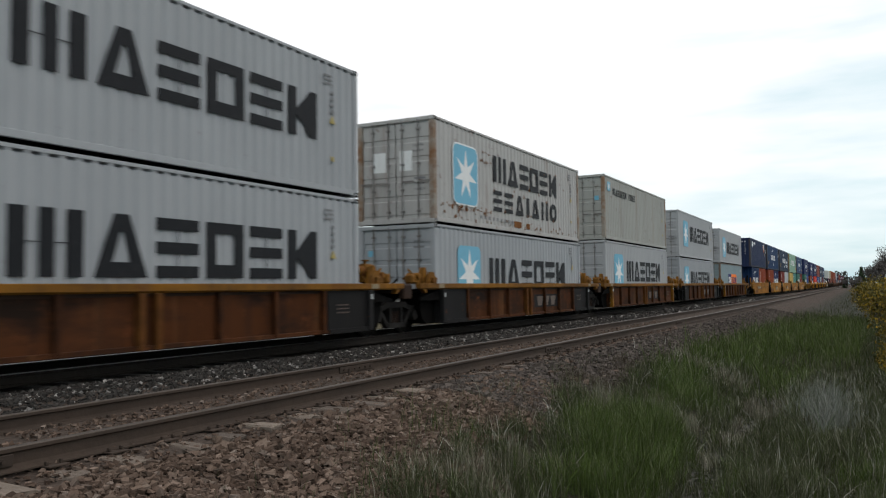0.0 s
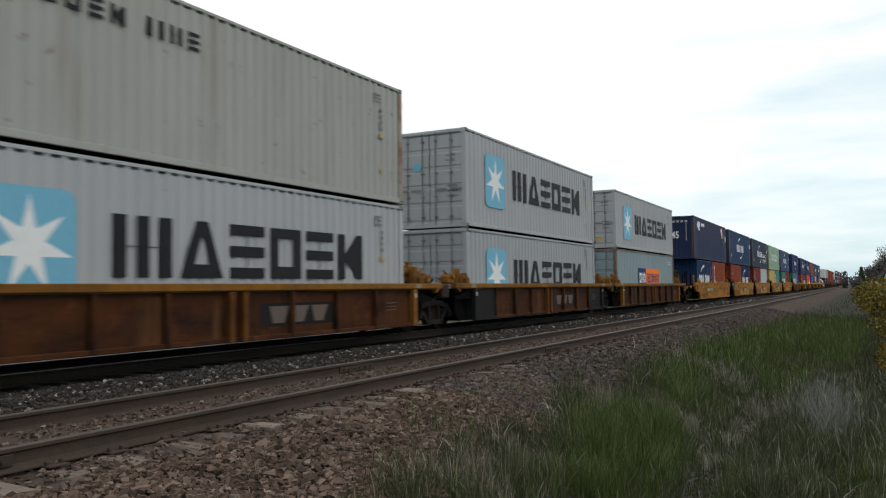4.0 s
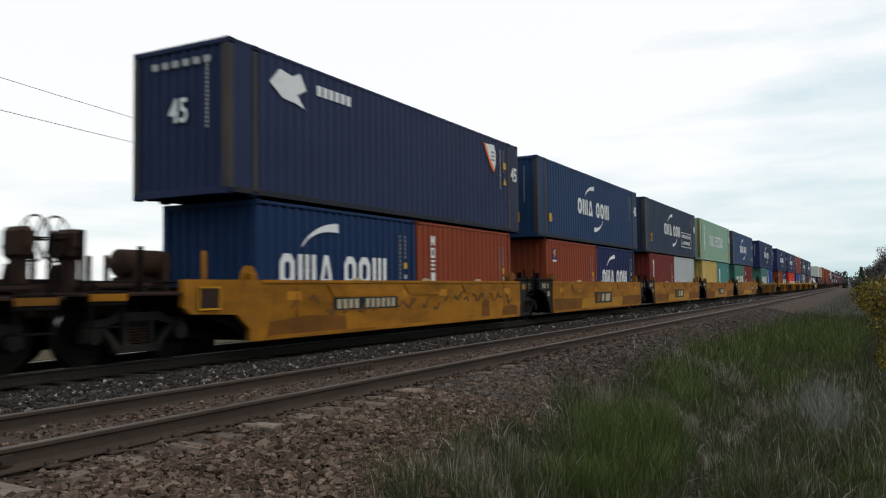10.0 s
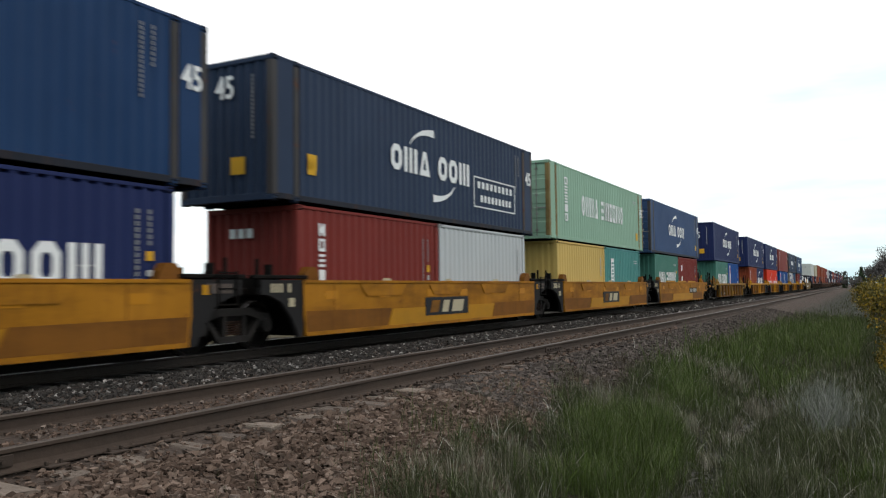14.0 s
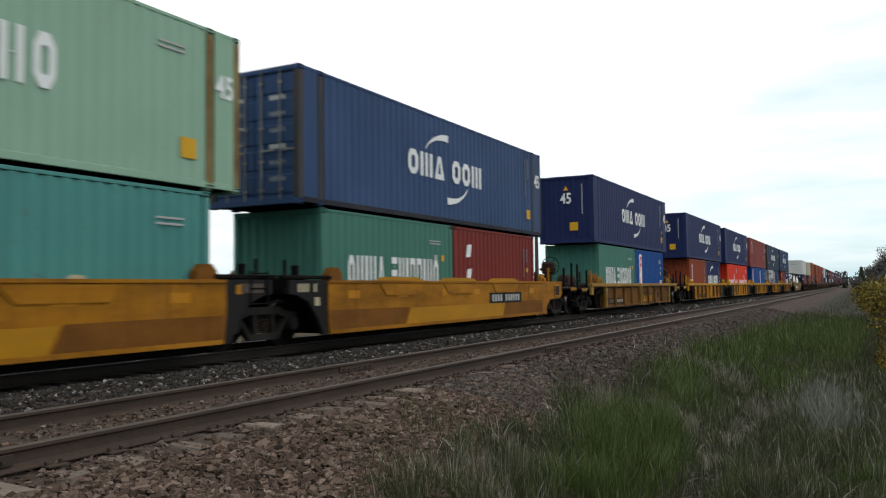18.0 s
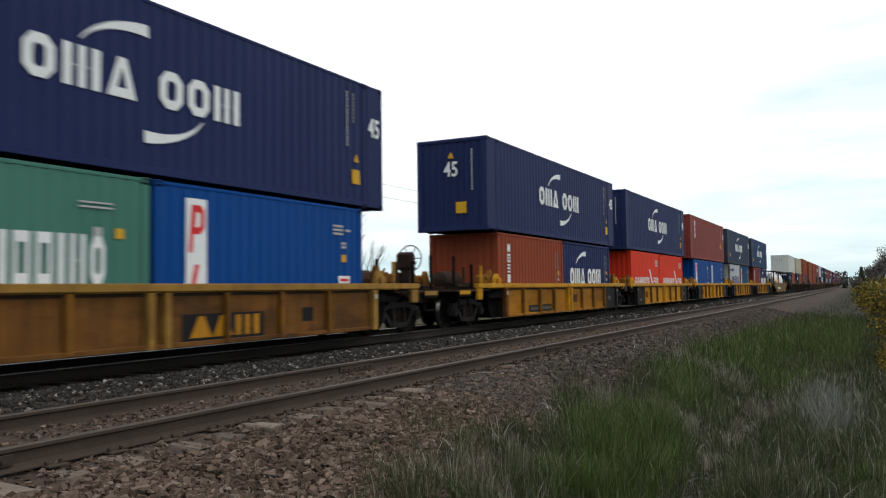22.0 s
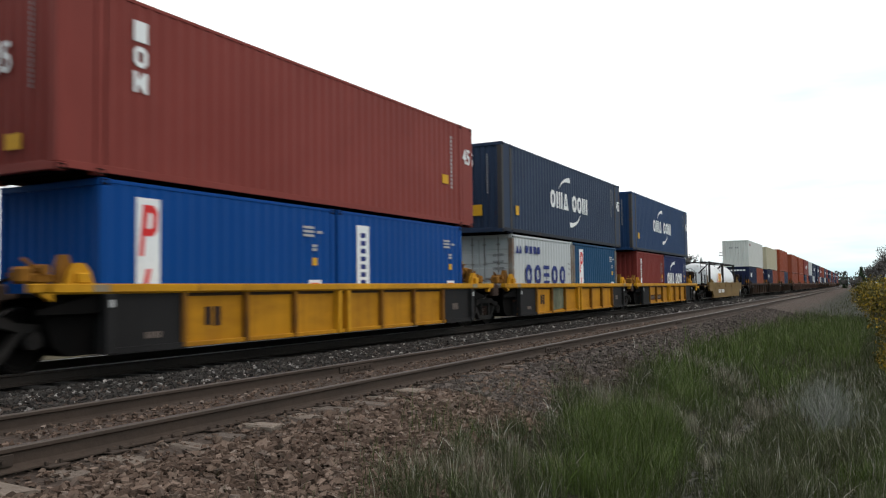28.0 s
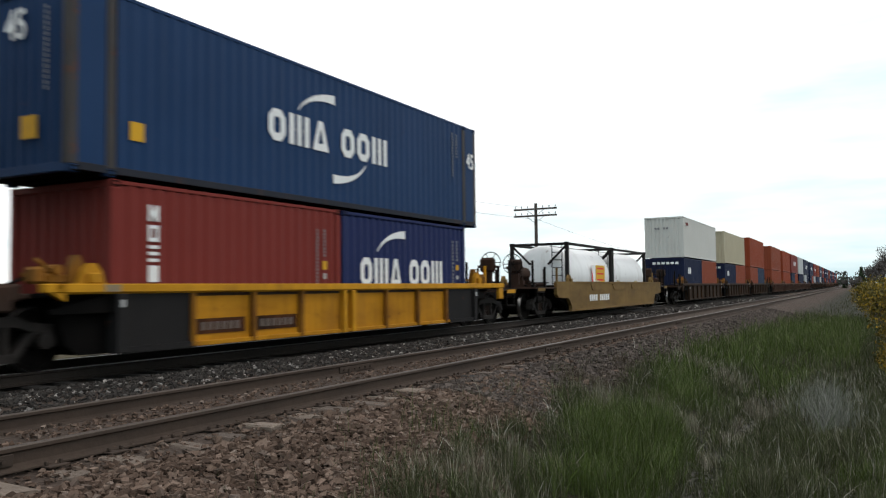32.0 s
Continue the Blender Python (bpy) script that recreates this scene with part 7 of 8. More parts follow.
def blades(name, label, x, a, h, w, lean, material, rs, droop=0.35):
    """Bent grass blades: three stacked pieces each, in one mesh."""
    n = len(x)
    z = np.array([ground_z(p, q) for p, q in zip(x, a)])
    y = a + np.array([bend(p) for p in x])
    turn = rs.uniform(0, 6.283, n)
    face = rs.uniform(0, 6.283, n)
    dx, dy = np.cos(turn) * lean * h, np.sin(turn) * lean * h
    wx, wy = np.cos(face) * w, np.sin(face) * w
    v = np.zeros((n, 7, 3))
    for i, (u, k) in enumerate(((0, 1.0), (0.40, 0.9), (0.75, 0.6))):
        bx, by, bz = x + dx * u * u, y + dy * u * u, z - 0.02 + h * u * (1 - droop * u * lean)
        for j, sgn in enumerate((-0.5, 0.5)):
            v[:, 2 * i + j] = np.stack([bx + sgn * k * wx, by + sgn * k * wy, bz], -1)
    v[:, 6] = np.stack([x + dx, y + dy, z - 0.02 + h * (1 - droop * lean)], -1)
    base = np.arange(n)[:, None] * 7
    quads = np.concatenate([base + np.array([0, 1, 3, 2]), base + np.array([2, 3, 5, 4])], 0)
    tris = base + np.array([4, 5, 6])
    loops = np.concatenate([quads.ravel(), tris.ravel()]).astype(np.int32)
    starts = np.concatenate([np.arange(len(quads)) * 4, len(quads) * 4 + np.arange(len(tris)) * 3]).astype(np.int32)
    me = bpy.data.meshes.new(name)
    me.vertices.add(n * 7)
    me.vertices.foreach_set("co", v.ravel())
    me.loops.add(len(loops))
    me.loops.foreach_set("vertex_index", loops)
    me.polygons.add(len(starts))
    me.polygons.foreach_set("loop_start", starts)
    me.update(calc_edges=True)
    me.materials.append(material)
    return tagged(new(name, me), label, "grass", kind="stuff")


GRASS = by_island("green_grass_blade", [(0.034, 0.053, 0.009), (0.094, 0.138, 0.028), (0.046, 0.068, 0.013), (0.117, 0.156, 0.044), (0.042, 0.063, 0.013), (0.24, 0.24, 0.15)], 0.7, 0, 3)
STRAW = by_island("dry_grass_blade", [(0.10, 0.088, 0.058), (0.28, 0.255, 0.19), (0.07, 0.06, 0.040), (0.50, 0.47, 0.38)], 0.8, 0, 3)
DULL = by_island("dull_green_grass_blade", [(0.036, 0.046, 0.015), (0.072, 0.078, 0.034), (0.044, 0.062, 0.018), (0.085, 0.092, 0.044), (0.056, 0.054, 0.032), (0.27, 0.265, 0.19)], 0.8, 0, 3)
BROWN_GRASS = by_island("brown_dead_grass_blade", [(0.055, 0.042, 0.030), (0.10, 0.078, 0.058), (0.065, 0.054, 0.035), (0.19, 0.16, 0.125)], 0.85, 0, 3)
HOARY = by_island("hoary_pale_grass_blade", [(0.15, 0.155, 0.125), (0.28, 0.28, 0.25), (0.075, 0.088, 0.055), (0.42, 0.42, 0.39)], 0.8, 0, 3)
# patches by place: x, across, reach along, reach across
LUSH = [(8.4, 2.30, 1.3, 0.38), (10.0, 2.80, 1.0, 0.48), (9.2, 2.50, 1.1, 0.36), (13.2, 2.65, 0.8, 0.42), (15.3, 3.15, 1.2, 0.36), (20.5, 3.1, 2.6, 0.65), (26, 2.7, 4.0, 0.8), (18.6, 1.7, 1.6, 0.40), (33, 2.3, 6.0, 0.8), (28, 0.9, 5.0, 0.6), (40, 1.2, 8.0, 0.9)]
DRY = [(18.3, 3.75, 0.6, 0.20), (17.4, 3.1, 0.6, 0.20), (16.5, 2.6, 0.6, 0.18), (15.9, 2.25, 0.5, 0.18), (11.1, 3.35, 0.4, 0.20), (11.3, 2.25, 0.4, 0.16), (12.1, 2.9, 0.3, 0.16), (11.6, 1.75, 0.5, 0.14), (12.6, 1.72, 0.4, 0.14), (14.6, 1.85, 0.6, 0.14), (9.9, 1.75, 0.3, 0.12), (14.0, 1.45, 0.8, 0.25)]
BROWN = [(11.4, 4.25, 1.0, 0.28), (14.0, 4.15, 1.5, 0.32), (12.6, 3.75, 0.9, 0.25), (16.6, 4.0, 1.2, 0.25), (9.2, 3.9, 0.9, 0.25), (22, 4.0, 3.0, 0.25)]
BARE = [(7.6, 1.52, 0.7, 0.17), (8.5, 1.62, 0.6, 0.19), (9.3, 1.70, 0.5, 0.17), (10.6, 1.75, 0.4, 0.14), (13.2, 1.70, 0.6, 0.14), (12.3, 2.35, 0.3, 0.12), (9.8, -0.1, 0.5, 0.15), (6.5, 0.9, 0.8, 0.2)]


def within(spots, x, a):
    return sum(math.exp(-((x - px) / rx) ** 2 - ((a - pa) / ra) ** 2) for px, pa, rx, ra in spots)


def sow(rs, n, x0, x1, a0, power=1.0, a1=4.6):
    """Places for blades, each with its kind: 0 green, 1 dull, 2 dry, 3 brown."""
    xs = x0 + (x1 - x0) * rs.uniform(0, 1, n) ** power
    aa = a0 + (a1 - a0) * rs.uniform(0, 1, n)
    kind, kx, ka = [], [], []
    for x, a in zip(xs, aa):
        edge = rim(x) - a
        if edge < 0 and rs.uniform() > math.exp(edge * 4) * 0.35:
            continue
        lush, dry, brown, bare = (within(q, x, a) for q in (LUSH, DRY, BROWN, BARE))
        if rs.uniform() < min(0.80, bare):
            continue
        clump = noise.noise((x * 3.2, a * 3.2, 20)) + 0.35 * min(1.0, lush)
        if clump < -0.05 and rs.uniform() < 0.85:
            continue
        mood = 0.5 * noise.noise((x * 0.9, a * 1.3, 11)) + 0.35 * noise.noise((x * 2.7, a * 2.7, 3)) + rs.normal(0, 0.27)
        score = (min(0.85, 1.15 * lush) + 0.62 * mood, 0.38, dry + 0.15 * mood - 0.05, 1.6 * brown - 0.3 * mood - (0.0 if edge < 0.7 else 0.15))
        if x > 55 and a > -0.5:
            score = (0, 1, 0, 0)
        kx.append(x), ka.append(a), kind.append(score.index(max(score)))
    return np.array(kx), np.array(ka), np.array(kind)


for (n, x0, x1, a0, p, hk, wk, a1) in ((165000, 4.2, 15.0, -0.8, 1.0, 1.0, 0.75, 4.6), (70000, 15.0, 52.0, -2.0, 1.35, 1.1, 1.9, 4.6), (9000, 46.0, 170.0, -6.0, 1.6, 0.9, 5.0, 4.6), (15000, -9.0, 4.2, -3.5, 1.0, 0.9, 1.6, 4.0), (15000, 4.0, 30.0, -4.5, 1.0, 1.0, 1.8, -0.8)):
    X, A, K = sow(rs, n, x0, x1, a0, p, a1)
    for k, m, lab, h0, h1 in ((0, GRASS, "tall green grass on the verge", 0.26, 0.72), (1, DULL, "dull brown and green grass on the verge", 0.15, 0.46), (2, STRAW, "dry pale grass tufts on the verge", 0.16, 0.44), (3, BROWN_GRASS, "short brown dead grass along the stones", 0.08, 0.26)):
        q = K == k
        x, a = X[q], A[q]
        tall = np.array([0.72 + 0.75 * noise.noise((px * 1.5, pa * 1.5, 2)) for px, pa in zip(x, a)])
        h = (h0 + (h1 - h0) * rs.uniform(0, 1, len(x)) ** 1.5) * hk * np.maximum(tall, 0.3)
        blades("grass", lab, x, a, h, rs.uniform(0.004, 0.009, len(x)) * wk, rs.uniform(0.08, 0.85, len(x)) ** 1.3, m, rs)


def tuft(x, a, reach, n, h0, h1, material, label):
    r = np.abs(rs.normal(0, reach, n))
    w = rs.uniform(0, 6.283, n)
    blades("grass_tuft", label, x + r * np.cos(w), a + r * np.sin(w), rs.uniform(h0, h1, n), rs.uniform(0.004, 0.008, n), rs.uniform(0.05, 0.6, n), material, rs)


for x, a, reach, n in ((12.2, 0.62, 0.17, 280), (12.7, 0.46, 0.20, 260), (13.2, 0.80, 0.24, 300), (14.1, 0.60, 0.24, 240), (15.0, 0.8, 0.25, 160)):
    tuft(x, a, reach, n, 0.30, 0.72, HOARY, "tall hoary pale grass tuft")
for x, a, n in ((6.2, 2.9, 110), (6.6, 3.15, 120), (7.1, 2.95, 80), (5.9, 2.6, 90), (6.3, 3.35, 70), (6.1, 3.5, 70), (6.9, 3.5, 60), (7.3, 3.1, 70), (6.9, 3.2, 60), (7.7, 3.3, 50), (7.6, 2.8, 60), (12.2, 2.82, 80), (11.8, 3.65, 90), (18.2, 3.7, 160), (17.4, 3.15, 160), (16.6, 2.65, 140), (16.0, 2.3, 110), (11.1, 3.35, 90), (11.2, 2.3, 70), (14.0, 1.45, 90)):
    tuft(x, a, 0.14, n, 0.14, 0.40, STRAW, "pale dry grass tuft")
for x, a in ((9.6, -0.12), (9.1, 0.12), (10.3, -0.3)):
    tuft(x, a, 0.2, 260, 0.15, 0.4, GRASS, "low green tuft beside the ditch")


X, A, K = sow(rs, 5200, 4.2, 20.0, -0.6)
q = (K % 3 > 0) | (rs.uniform(0, 1, len(K)) < 0.35) & (K == 0)
X, A = X[q], A[q]
blades("grass_stalks", "scattered pale dead grass stalks", X, A, rs.uniform(0.14, 0.42, len(X)), rs.uniform(0.004, 0.008, len(X)), rs.uniform(0.1, 0.8, len(X)), by_island("bleached_grass_stalk", [(0.24, 0.225, 0.17), (0.42, 0.40, 0.34), (0.55, 0.53, 0.47)], 0.8, 0, 3), rs)


# ---------------------------------------------------------------- bushes and trees
def leaf_cloud(centres, spreads, counts, size, rs, flat=1.0):
    """Small leaf pieces, scattered about centres, as vertex and face arrays."""
    vs = []
    for c, r, n in zip(centres, spreads, counts):
        d = rs.normal(0, 1, (n, 3))
        d /= np.linalg.norm(d, axis=1)[:, None] + 1e-9
        p = np.array(c) + d * (r * rs.uniform(0.25, 1.0, (n, 1)) ** 0.6) * np.array((1, 1, flat))
        u = rs.normal(0, 1, (n, 3))
        u /= np.linalg.norm(u, axis=1)[:, None]
        w = np.cross(u, rs.normal(0, 1, (n, 3)))
        w /= np.linalg.norm(w, axis=1)[:, None] + 1e-9
        s = size * rs.uniform(0.6, 1.4, (n, 1))
        vs.append(np.stack([p - u * s, p + w * s * 0.5, p + u * s, p - w * s * 0.5], 1))
    v = np.concatenate(vs)
    return v.reshape(-1, 3)


def leaves_mesh(name, v, material):
    me = bpy.data.meshes.new(name)
    n = len(v)
    me.vertices.add(n)
    me.vertices.foreach_set("co", v.ravel())
    me.loops.add(n)
    me.loops.foreach_set("vertex_index", np.arange(n, dtype=np.int32))
    me.polygons.add(n // 4)
    me.polygons.foreach_set("loop_start", np.arange(0, n, 4, dtype=np.int32))
    me.update(calc_edges=True)
    me.materials.append(material)
    return me


def limb(bm, a, b, r0, r1, n=6):
    a, b = Vector(a), Vector(b)
    m = Matrix.Translation((a + b) / 2) @ (b - a).to_track_quat("Z", "Y").to_matrix().to_4x4()
    bmesh.ops.create_cone(bm, cap_ends=True, segments=n, radius1=r0, radius2=r1, depth=(b - a).length, matrix=m)


def branching(bm, base, way, length, radius, depth, r, tips, spread=0.55):
    """Limbs that fork and taper."""
    end = Vector(base) + Vector(way) * length
    limb(bm, base, end, radius, radius * 0.68, 6 if radius > 0.05 else 4)
    tips.append(end)
    if depth == 0:
        return
    for _ in range(3 if depth > 1 else 2):
        w = (Vector(way) + Vector((r.uniform(-1, 1), r.uniform(-1, 1), r.uniform(-0.25, 0.7))) * spread).normalized()
        branching(bm, Vector(base) + Vector(way) * length * r.uniform(0.55, 1.0), w, length * r.uniform(0.6, 0.85), radius * 0.6, depth - 1, r, tips, spread)


BARK = grime("grey_brown_bark", (0.085, 0.07, 0.058), (0.05, 0.042, 0.036), 6)
TWIG = grime("bare_twig_bark", (0.17, 0.145, 0.125), (0.12, 0.10, 0.085), 6)
BROOM = by_island("yellow_broom_flower", [(0.20, 0.135, 0.016), (0.33, 0.215, 0.020), (0.075, 0.075, 0.020), (0.15, 0.11, 0.024), (0.065, 0.065, 0.020), (0.05, 0.058, 0.018)], 0.8, 0, 3)
CONIFER = by_island("dark_conifer_needles", [(0.03, 0.051, 0.024), (0.048, 0.069, 0.033), (0.0375, 0.054, 0.03)], 0.8, 0, 3)
# Bud tints are greyed and lightened to carry the distance haze.
BUDS = by_island("hazed_bud_twigs", [(0.14, 0.126, 0.12), (0.11, 0.10, 0.095), (0.16, 0.145, 0.14), (0.10, 0.096, 0.084)], 0.85, 0, 3)


def shrub(x, a, size, seed, mat=BROOM, label="broom bush with yellow flowers", grey=0.25):
    r, q = random.Random(seed), np.random.RandomState(seed)
    root = new("shrub")
    tagged(root, label, "bush", "bushes on the verge")
    root.location = (x, a + bend(x), ground_z(x, a) - 0.03)
    bm = bmesh.new()
    tips = []
    for _ in range(9):
        w = Vector((r.uniform(-0.7, 0.7), r.uniform(-0.7, 0.7), 1)).normalized()
        branching(bm, (r.uniform(-0.1, 0.1), r.uniform(-0.1, 0.1), 0), w, size * r.uniform(0.32, 0.45), 0.02 * size, 2, r, tips, 0.4)
    part("stem", bm, BARK, root)
    c = [t for t in tips if t.z > size * 0.15]
    v = leaf_cloud(c, [size * 0.16] * len(c), [34] * len(c), 0.035 * size ** 0.5, q)
    me = leaves_mesh("foliage", v, mat)
    ob = new("foliage", me)
    ob.parent = root


for i, (x, a, s) in enumerate(((27, -0.95, 2.1), (29.5, -1.1, 2.4), (24, -0.85, 1.7), (36, -1.0, 2.6), (40, -0.5, 2.2), (43, -1.4, 2.8), (47, -0.5, 2.4), (52, -1.2, 2.8), (20.5, -0.75, 1.4), (58, -0.2, 2.2), (64, -1.1, 2.8), (17.6, -0.62, 1.0), (75, -0.4, 2.6))):
    shrub(x, a, s, 100 + i)


def bare_tree(x, y, height, seed, label="bare leafless tree beyond the railway", depth=4):
    r = random.Random(seed)
    root = new("tree")
    tagged(root, label, "tree", "trees beyond the line")
    root.location = (x, y, ground_z(x, y - bend(x)) - 0.05)
    bm = bmesh.new()
    tips = []
    branching(bm, (0, 0, 0), Vector((r.uniform(-0.06, 0.06), r.uniform(-0.06, 0.06), 1)).normalized(), height * 0.34, height * (0.011 if x < 100 else 0.016), depth, r, tips, 0.5)
    part("trunk", bm, TWIG, root)
    q = np.random.RandomState(seed)
    cs = [t for t in tips if t.z > height * 0.35]
    v = leaf_cloud(cs, [height * 0.05] * len(cs), [3 if x < 100 else 6] * len(cs), (0.04 if x < 100 else 0.10) + 0.0008 * x * (x > 100), q)
    ob = new("crown", leaves_mesh("crown", v, BUDS))
    ob.parent = root


def leafy_tree(x, a, height, seed, conifer):
    r, q = random.Random(seed), np.random.RandomState(seed)
    root = new("tree")
    tagged(root, "dark evergreen tree beside the railway" if conifer else "brown budding deciduous tree beside the railway", "tree", "trees along the line")
    root.location = (x, a + bend(x), ground_z(x, a) - 0.05)
    bm = bmesh.new()
    tips = []
    if conifer:
        limb(bm, (0, 0, 0), (0, 0, height * 0.97), height * 0.018, 0.01, 8)
        cs, sp = [], []
        for k in range(26):
            u = 0.12 + 0.85 * k / 26
            rad = (1 - u) * height * 0.22 + 0.12
            for j in range(6):
                w = j * 1.047 + k * 0.7 + r.uniform(-0.3, 0.3)
                tip = Vector((math.cos(w) * rad, math.sin(w) * rad, height * u - rad * 0.25))
                limb(bm, (0, 0, height * u), tip, 0.03, 0.01, 4)
                for f in (0.45, 0.85):
                    cs.append(tuple(Vector((0, 0, height * u)).lerp(tip, f * r.uniform(0.8, 1.1))))
                    sp.append(rad * 0.28 + 0.08)
        v = leaf_cloud(cs, sp, [12] * len(cs), 0.11, q, 0.6)
        mat = CONIFER
    else:
        branching(bm, (0, 0, 0), Vector((0, 0, 1)), height * 0.33, height * 0.016, 4, r, tips, 0.52)
        cs = [t for t in tips if t.z > height * 0.25]
        v = leaf_cloud(cs, [height * 0.085] * len(cs), [26] * len(cs), 0.10, q)
        mat = BUDS
    part("trunk", bm, BARK, root)
    ob = new("crown", leaves_mesh("crown", v, mat))
    ob.parent = root


for i, (x, a, h, c) in enumerate(((104, -4.2, 6.6, 0), (112, -5.5, 7.2, 0), (118, -2.9, 6.6, 0), (126, -4.0, 7.4, 0), (134, -1.9, 6.4, 0), (140, -5.0, 7.4, 0), (148, -0.6, 5.6, 0), (156, -3.0, 7.4, 0), (163, 0.4, 3.6, 0), (172, -1.6, 6.0, 0), (185, 0.6, 5.8, 1), (196, 2.2, 2.8, 0), (214, 2.4, 3.0, 0), (232, 4.0, 2.8, 0), (255, 4.6, 3.2, 1), (280, 5.4, 3.2, 0))):
    leafy_tree(x, a, h, 300 + i, c)
for i, (x, a, h) in enumerate(((268, 46, 11.5), (330, 38, 12.0))):
    leafy_tree(x, a, h, 350 + i, 1)

for i, (x, y, h) in enumerate(((236, 47, 11.0), (243, 44, 10.0), (250, 50, 11.5), (228, 52, 10.5), (262, 46, 11.0), (300, 40, 12.0), (310, 44, 11.5), (420, 48, 15.0))):
    bare_tree(x, y, h, 500 + i)


def vase_tree(x, y, height, seed, stems=5):
    """A slim bare tree that forks low into upright limbs."""
    r = random.Random(seed)
    root = new("tree")
    tagged(root, "slender bare tree with upright pale twigs", "tree", "trees beyond the line")
    root.location = (x, y, ground_z(x, y - bend(x)) - 0.05)
    bm = bmesh.new()
    tips = []
    limb(bm, (0, 0, 0), (0, 0, height * 0.16), height * 0.013, height * 0.010, 7)
    for k in range(stems):
        w = 6.283 * k / stems + r.uniform(-0.4, 0.4)
        way = Vector((0.26 * math.cos(w), 0.26 * math.sin(w), 1)).normalized()
        branching(bm, (0, 0, height * r.uniform(0.10, 0.16)), way, height * r.uniform(0.27, 0.36), height * 0.0056, 4, r, tips, 0.40)
    part("trunk", bm, BARK, root)


for i, (x, y, h) in enumerate(((62.4, 44.0, 10.6), (56.4, 44.0, 8.0), (54.0, 45.0, 5.2), (67.4, 44.6, 7.4), (59.6, 46.5, 6.0), (160, 46, 8.0))):
    vase_tree(x, y, h, 700 + i, 6 if h > 9 else 4)
for i, (x, a, s) in enumerate(((65.6, 42.0, 3.6), (63.0, 43.5, 2.6), (68.5, 43.0, 3.0))):
    shrub(x, a, s, 140 + i, BUDS, "brown leafless thicket beyond the railway")


def far_woods():
    """Distant tree line along the horizon, many small crowns."""
    q = np.random.RandomState(9)
    cs, sp = [], []
    for i in range(900):
        w = q.uniform(-0.35, 1.9)
        d = q.uniform(820, 1000)
        x, y = d * math.cos(w), d * math.sin(w)
        h = q.uniform(4, 9) * (1.3 if w < 0.1 else 1.0)
        for _ in range(4):
            cs.append((x + q.normal(0, 3), y + q.normal(0, 3), q.uniform(0.1, 1) * h))
            sp.append(h * 0.32)
    v = leaf_cloud(cs, sp, [10] * len(cs), 1.5, q)
    ob = new("far_woods", leaves_mesh("far_woods", v, by_island("far_wood_foliage", [(0.05, 0.06, 0.05), (0.08, 0.08, 0.07), (0.06, 0.07, 0.06)], 0.9, 0, 0.05)))
    tagged(ob, "distant dark tree line on the horizon", "woods", kind="stuff")


far_woods()

# ---------------------------------------------------------------- pole line beyond the track
POLE_WOOD = by_object("weathered_pole_wood", (0.075, 0.060, 0.050), (0.095, 0.078, 0.066), 0.9, (10, 10, 0.8))
GLASS_KNOB = grime("pale_insulator", (0.30, 0.34, 0.34), (0.2, 0.24, 0.24), 6, 0.3)
POLE_Y = 20.0
poles = [9.7, 51.7, 140.0]


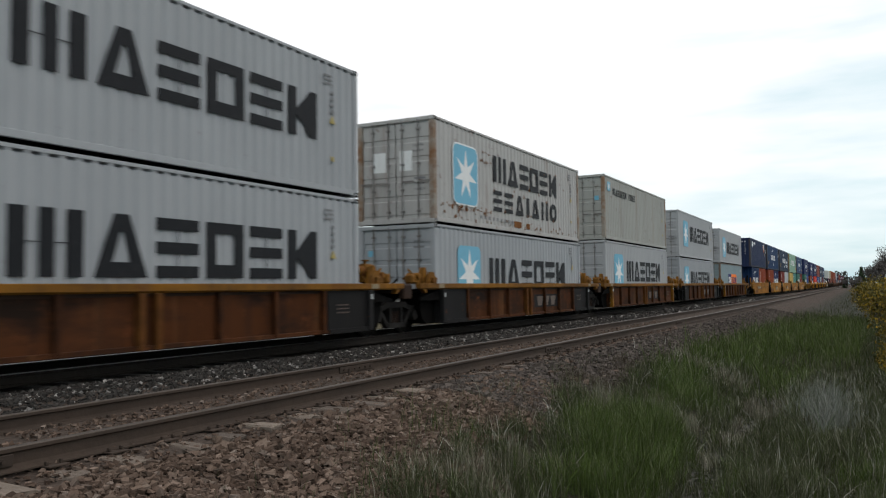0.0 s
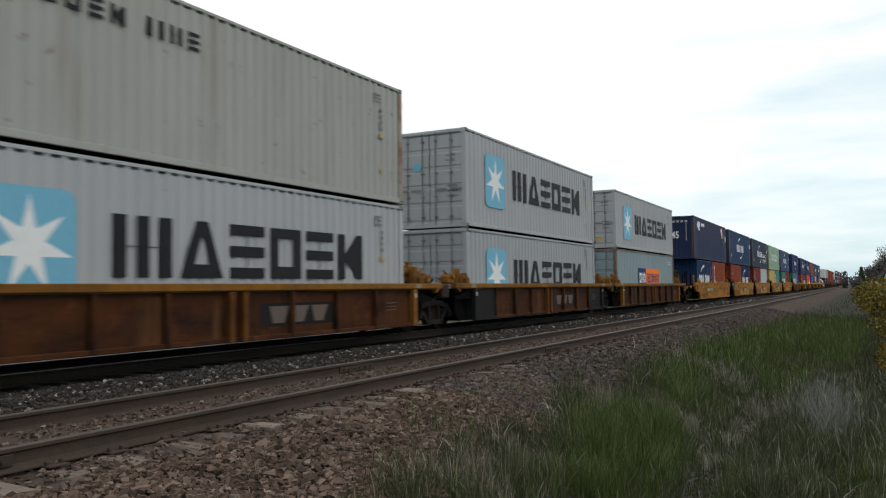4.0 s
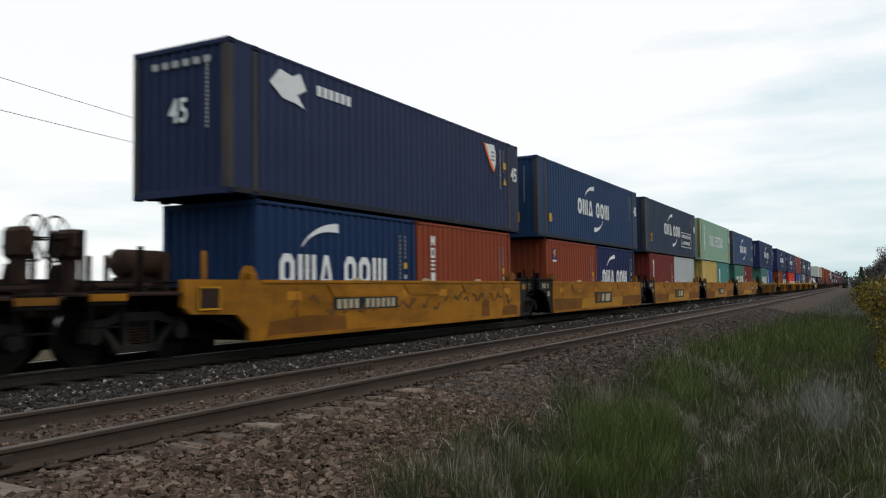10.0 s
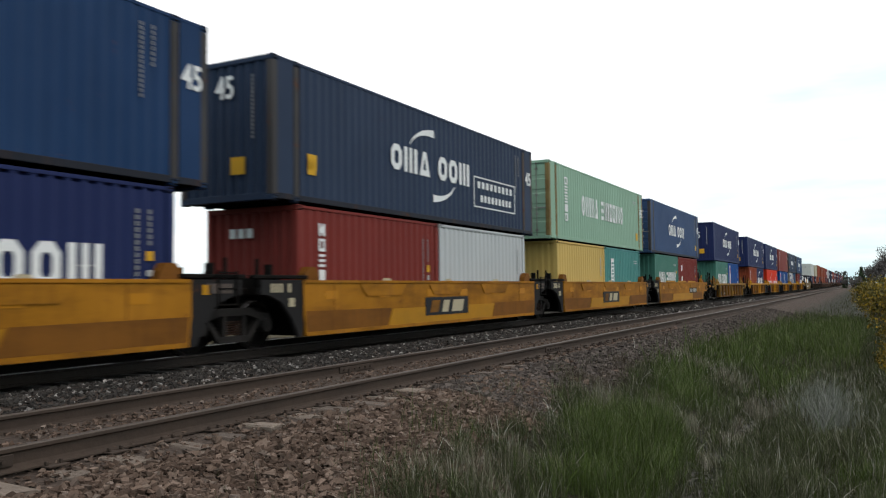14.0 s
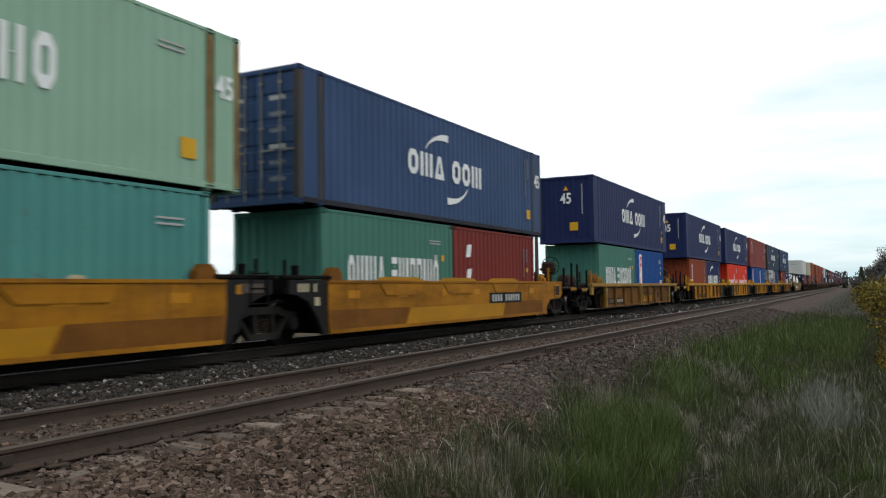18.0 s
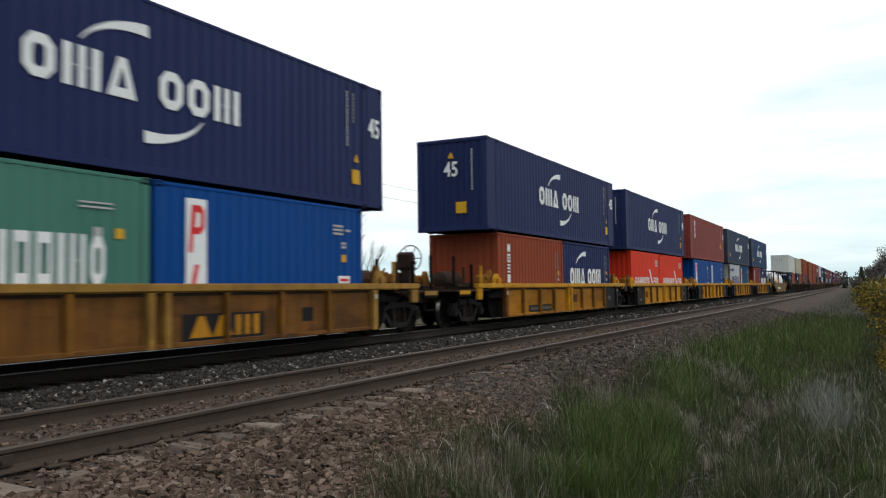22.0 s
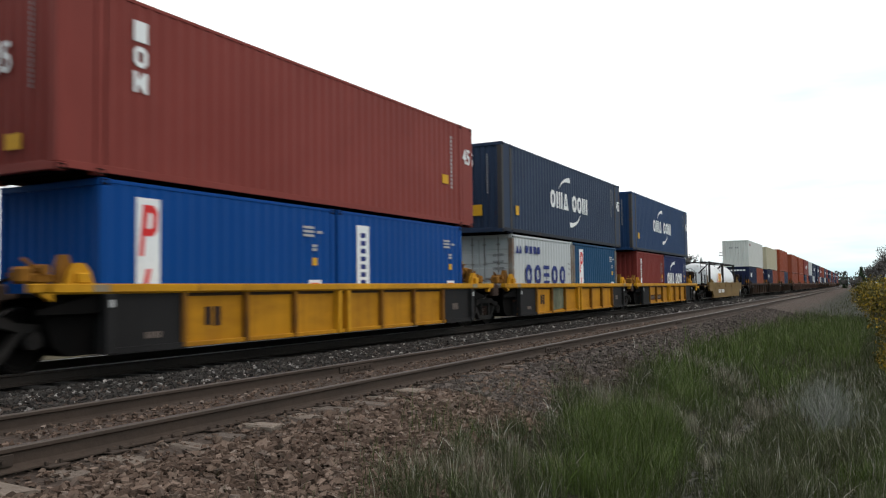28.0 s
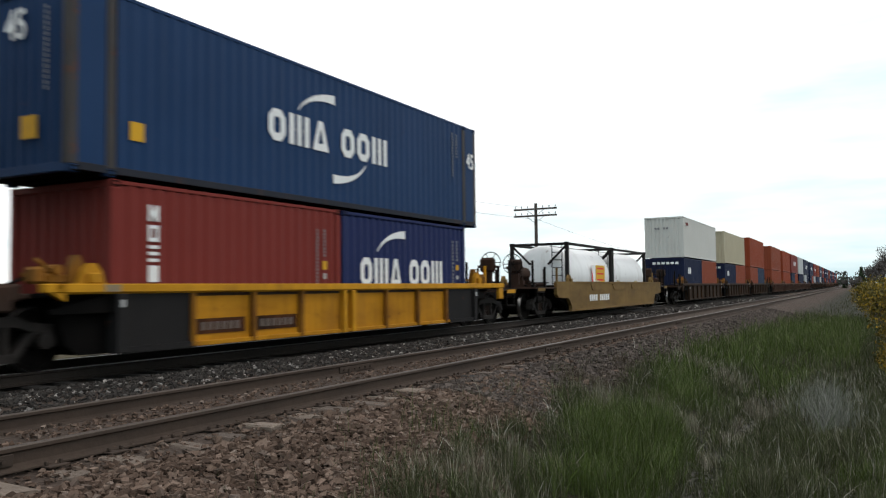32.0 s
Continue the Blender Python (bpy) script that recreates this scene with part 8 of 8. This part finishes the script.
def pole(x):
    root = new("utility_pole")
    tagged(root, "wooden telegraph pole with two crossarms", "utility pole", "pole line beside the railway")
    root.location = (x, POLE_Y + bend(x), -0.76)
    root.scale = (1, 1, 1.1 if x < 20 else 1.0)
    part("pole_shaft", shared(("pole_shaft",), lambda bm: limb(bm, (0, 0, 0), (0, 0, 7.62), 0.15, 0.10, 12)), POLE_WOOD, root)
    for z in (7.22, 6.76):
        arm = part("crossarm", shared(("crossarm",), lambda bm: box(bm, -0.05, 0.05, -1.55, 1.55, -0.06, 0.06, 0.01)), POLE_WOOD, root, at=(-0.12, 0, z))
        for y in (-1.45, -1.0, -0.55, 0.55, 1.0, 1.45):
            part("insulator", shared(("insulator",), lambda bm: lathe(bm, [(0.0, 0.015), (0.06, 0.015), (0.065, 0.04), (0.13, 0.045), (0.16, 0.03), (0.17, 0.01)], 8, "z")), GLASS_KNOB, arm, at=(0, y, 0.06))
        for s in (-1, 1):
            part("arm_brace", shared(("arm_brace",), lambda bm: rod(bm, (0, 0, -0.5), (0, 0.62, -0.05), 0.015, 6)), RUST, arm, at=(0, 0, 0)).scale = (1, s, 1)


for x in poles:
    pole(x)


def wire(y, z0, z1, sag, x0, x1, name="overhead_wire"):
    bm = bmesh.new()
    n = 14
    pts = []
    for i in range(n + 1):
        u = i / n
        x = x0 + (x1 - x0) * u
        pts.append((x, POLE_Y + bend(x) + y, z0 + (z1 - z0) * u - sag * 4 * u * (1 - u)))
    rings = [[bm.verts.new((p[0], p[1] + dy, p[2] + dz)) for dy, dz in ((-0.008, 0), (0, -0.008), (0.008, 0), (0, 0.008))] for p in pts]
    for p, q in zip(rings, rings[1:]):
        for i in range(4):
            bm.faces.new((p[i], q[i], q[(i + 1) % 4], p[(i + 1) % 4]))
    me = keep(name, bm)
    ob = new(name, me)
    ob.material_slots[0].link = "OBJECT"
    ob.material_slots[0].material = IRON
    tagged(ob, "thin dark overhead wire between poles", "wire", "wires of the pole line")


for a, b in zip(poles, poles[1:]):
    wire(-0.13, 6.08 if a < 50 else 5.75, 5.75, 0.5 if a < 50 else 1.6, a, b)
    if a < 50:
        wire(1.0, 7.40, 6.66, 0.7, a, b)


# ---------------------------------------------------------------- how the train moves
def motions():
    times_ = [2.0 * i for i in range(17)]
    for ob in TRAIN:
        rows = []
        for t in times_:
            x = ob["along"] - gone(t)
            lean = math.degrees(math.atan((bend(x + 3) - bend(x - 3)) / 6))
            rows.append((t, pose(x, TRACK_FAR + bend(x), ob["base"], 0, 0, lean)))
        walk(ob, rows)
    # wheels turn as the train rolls towards low x; alike wheelsets share the keys of the first
    first = {}
    for w, x in WHEELS:
        if x in first:
            keys = first[x].animation_data
            w.rotation_mode = "QUATERNION"
            w.animation_data_create()
            w.animation_data.action = keys.action
            w.animation_data.action_slot = keys.action_slot
        else:
            first[x] = w
            walk(w, [(k / 15, pose(x, 0, R_WHEEL, 0, -math.degrees(gone(k / 15) / R_WHEEL), 0)) for k in range(481)])


motions()
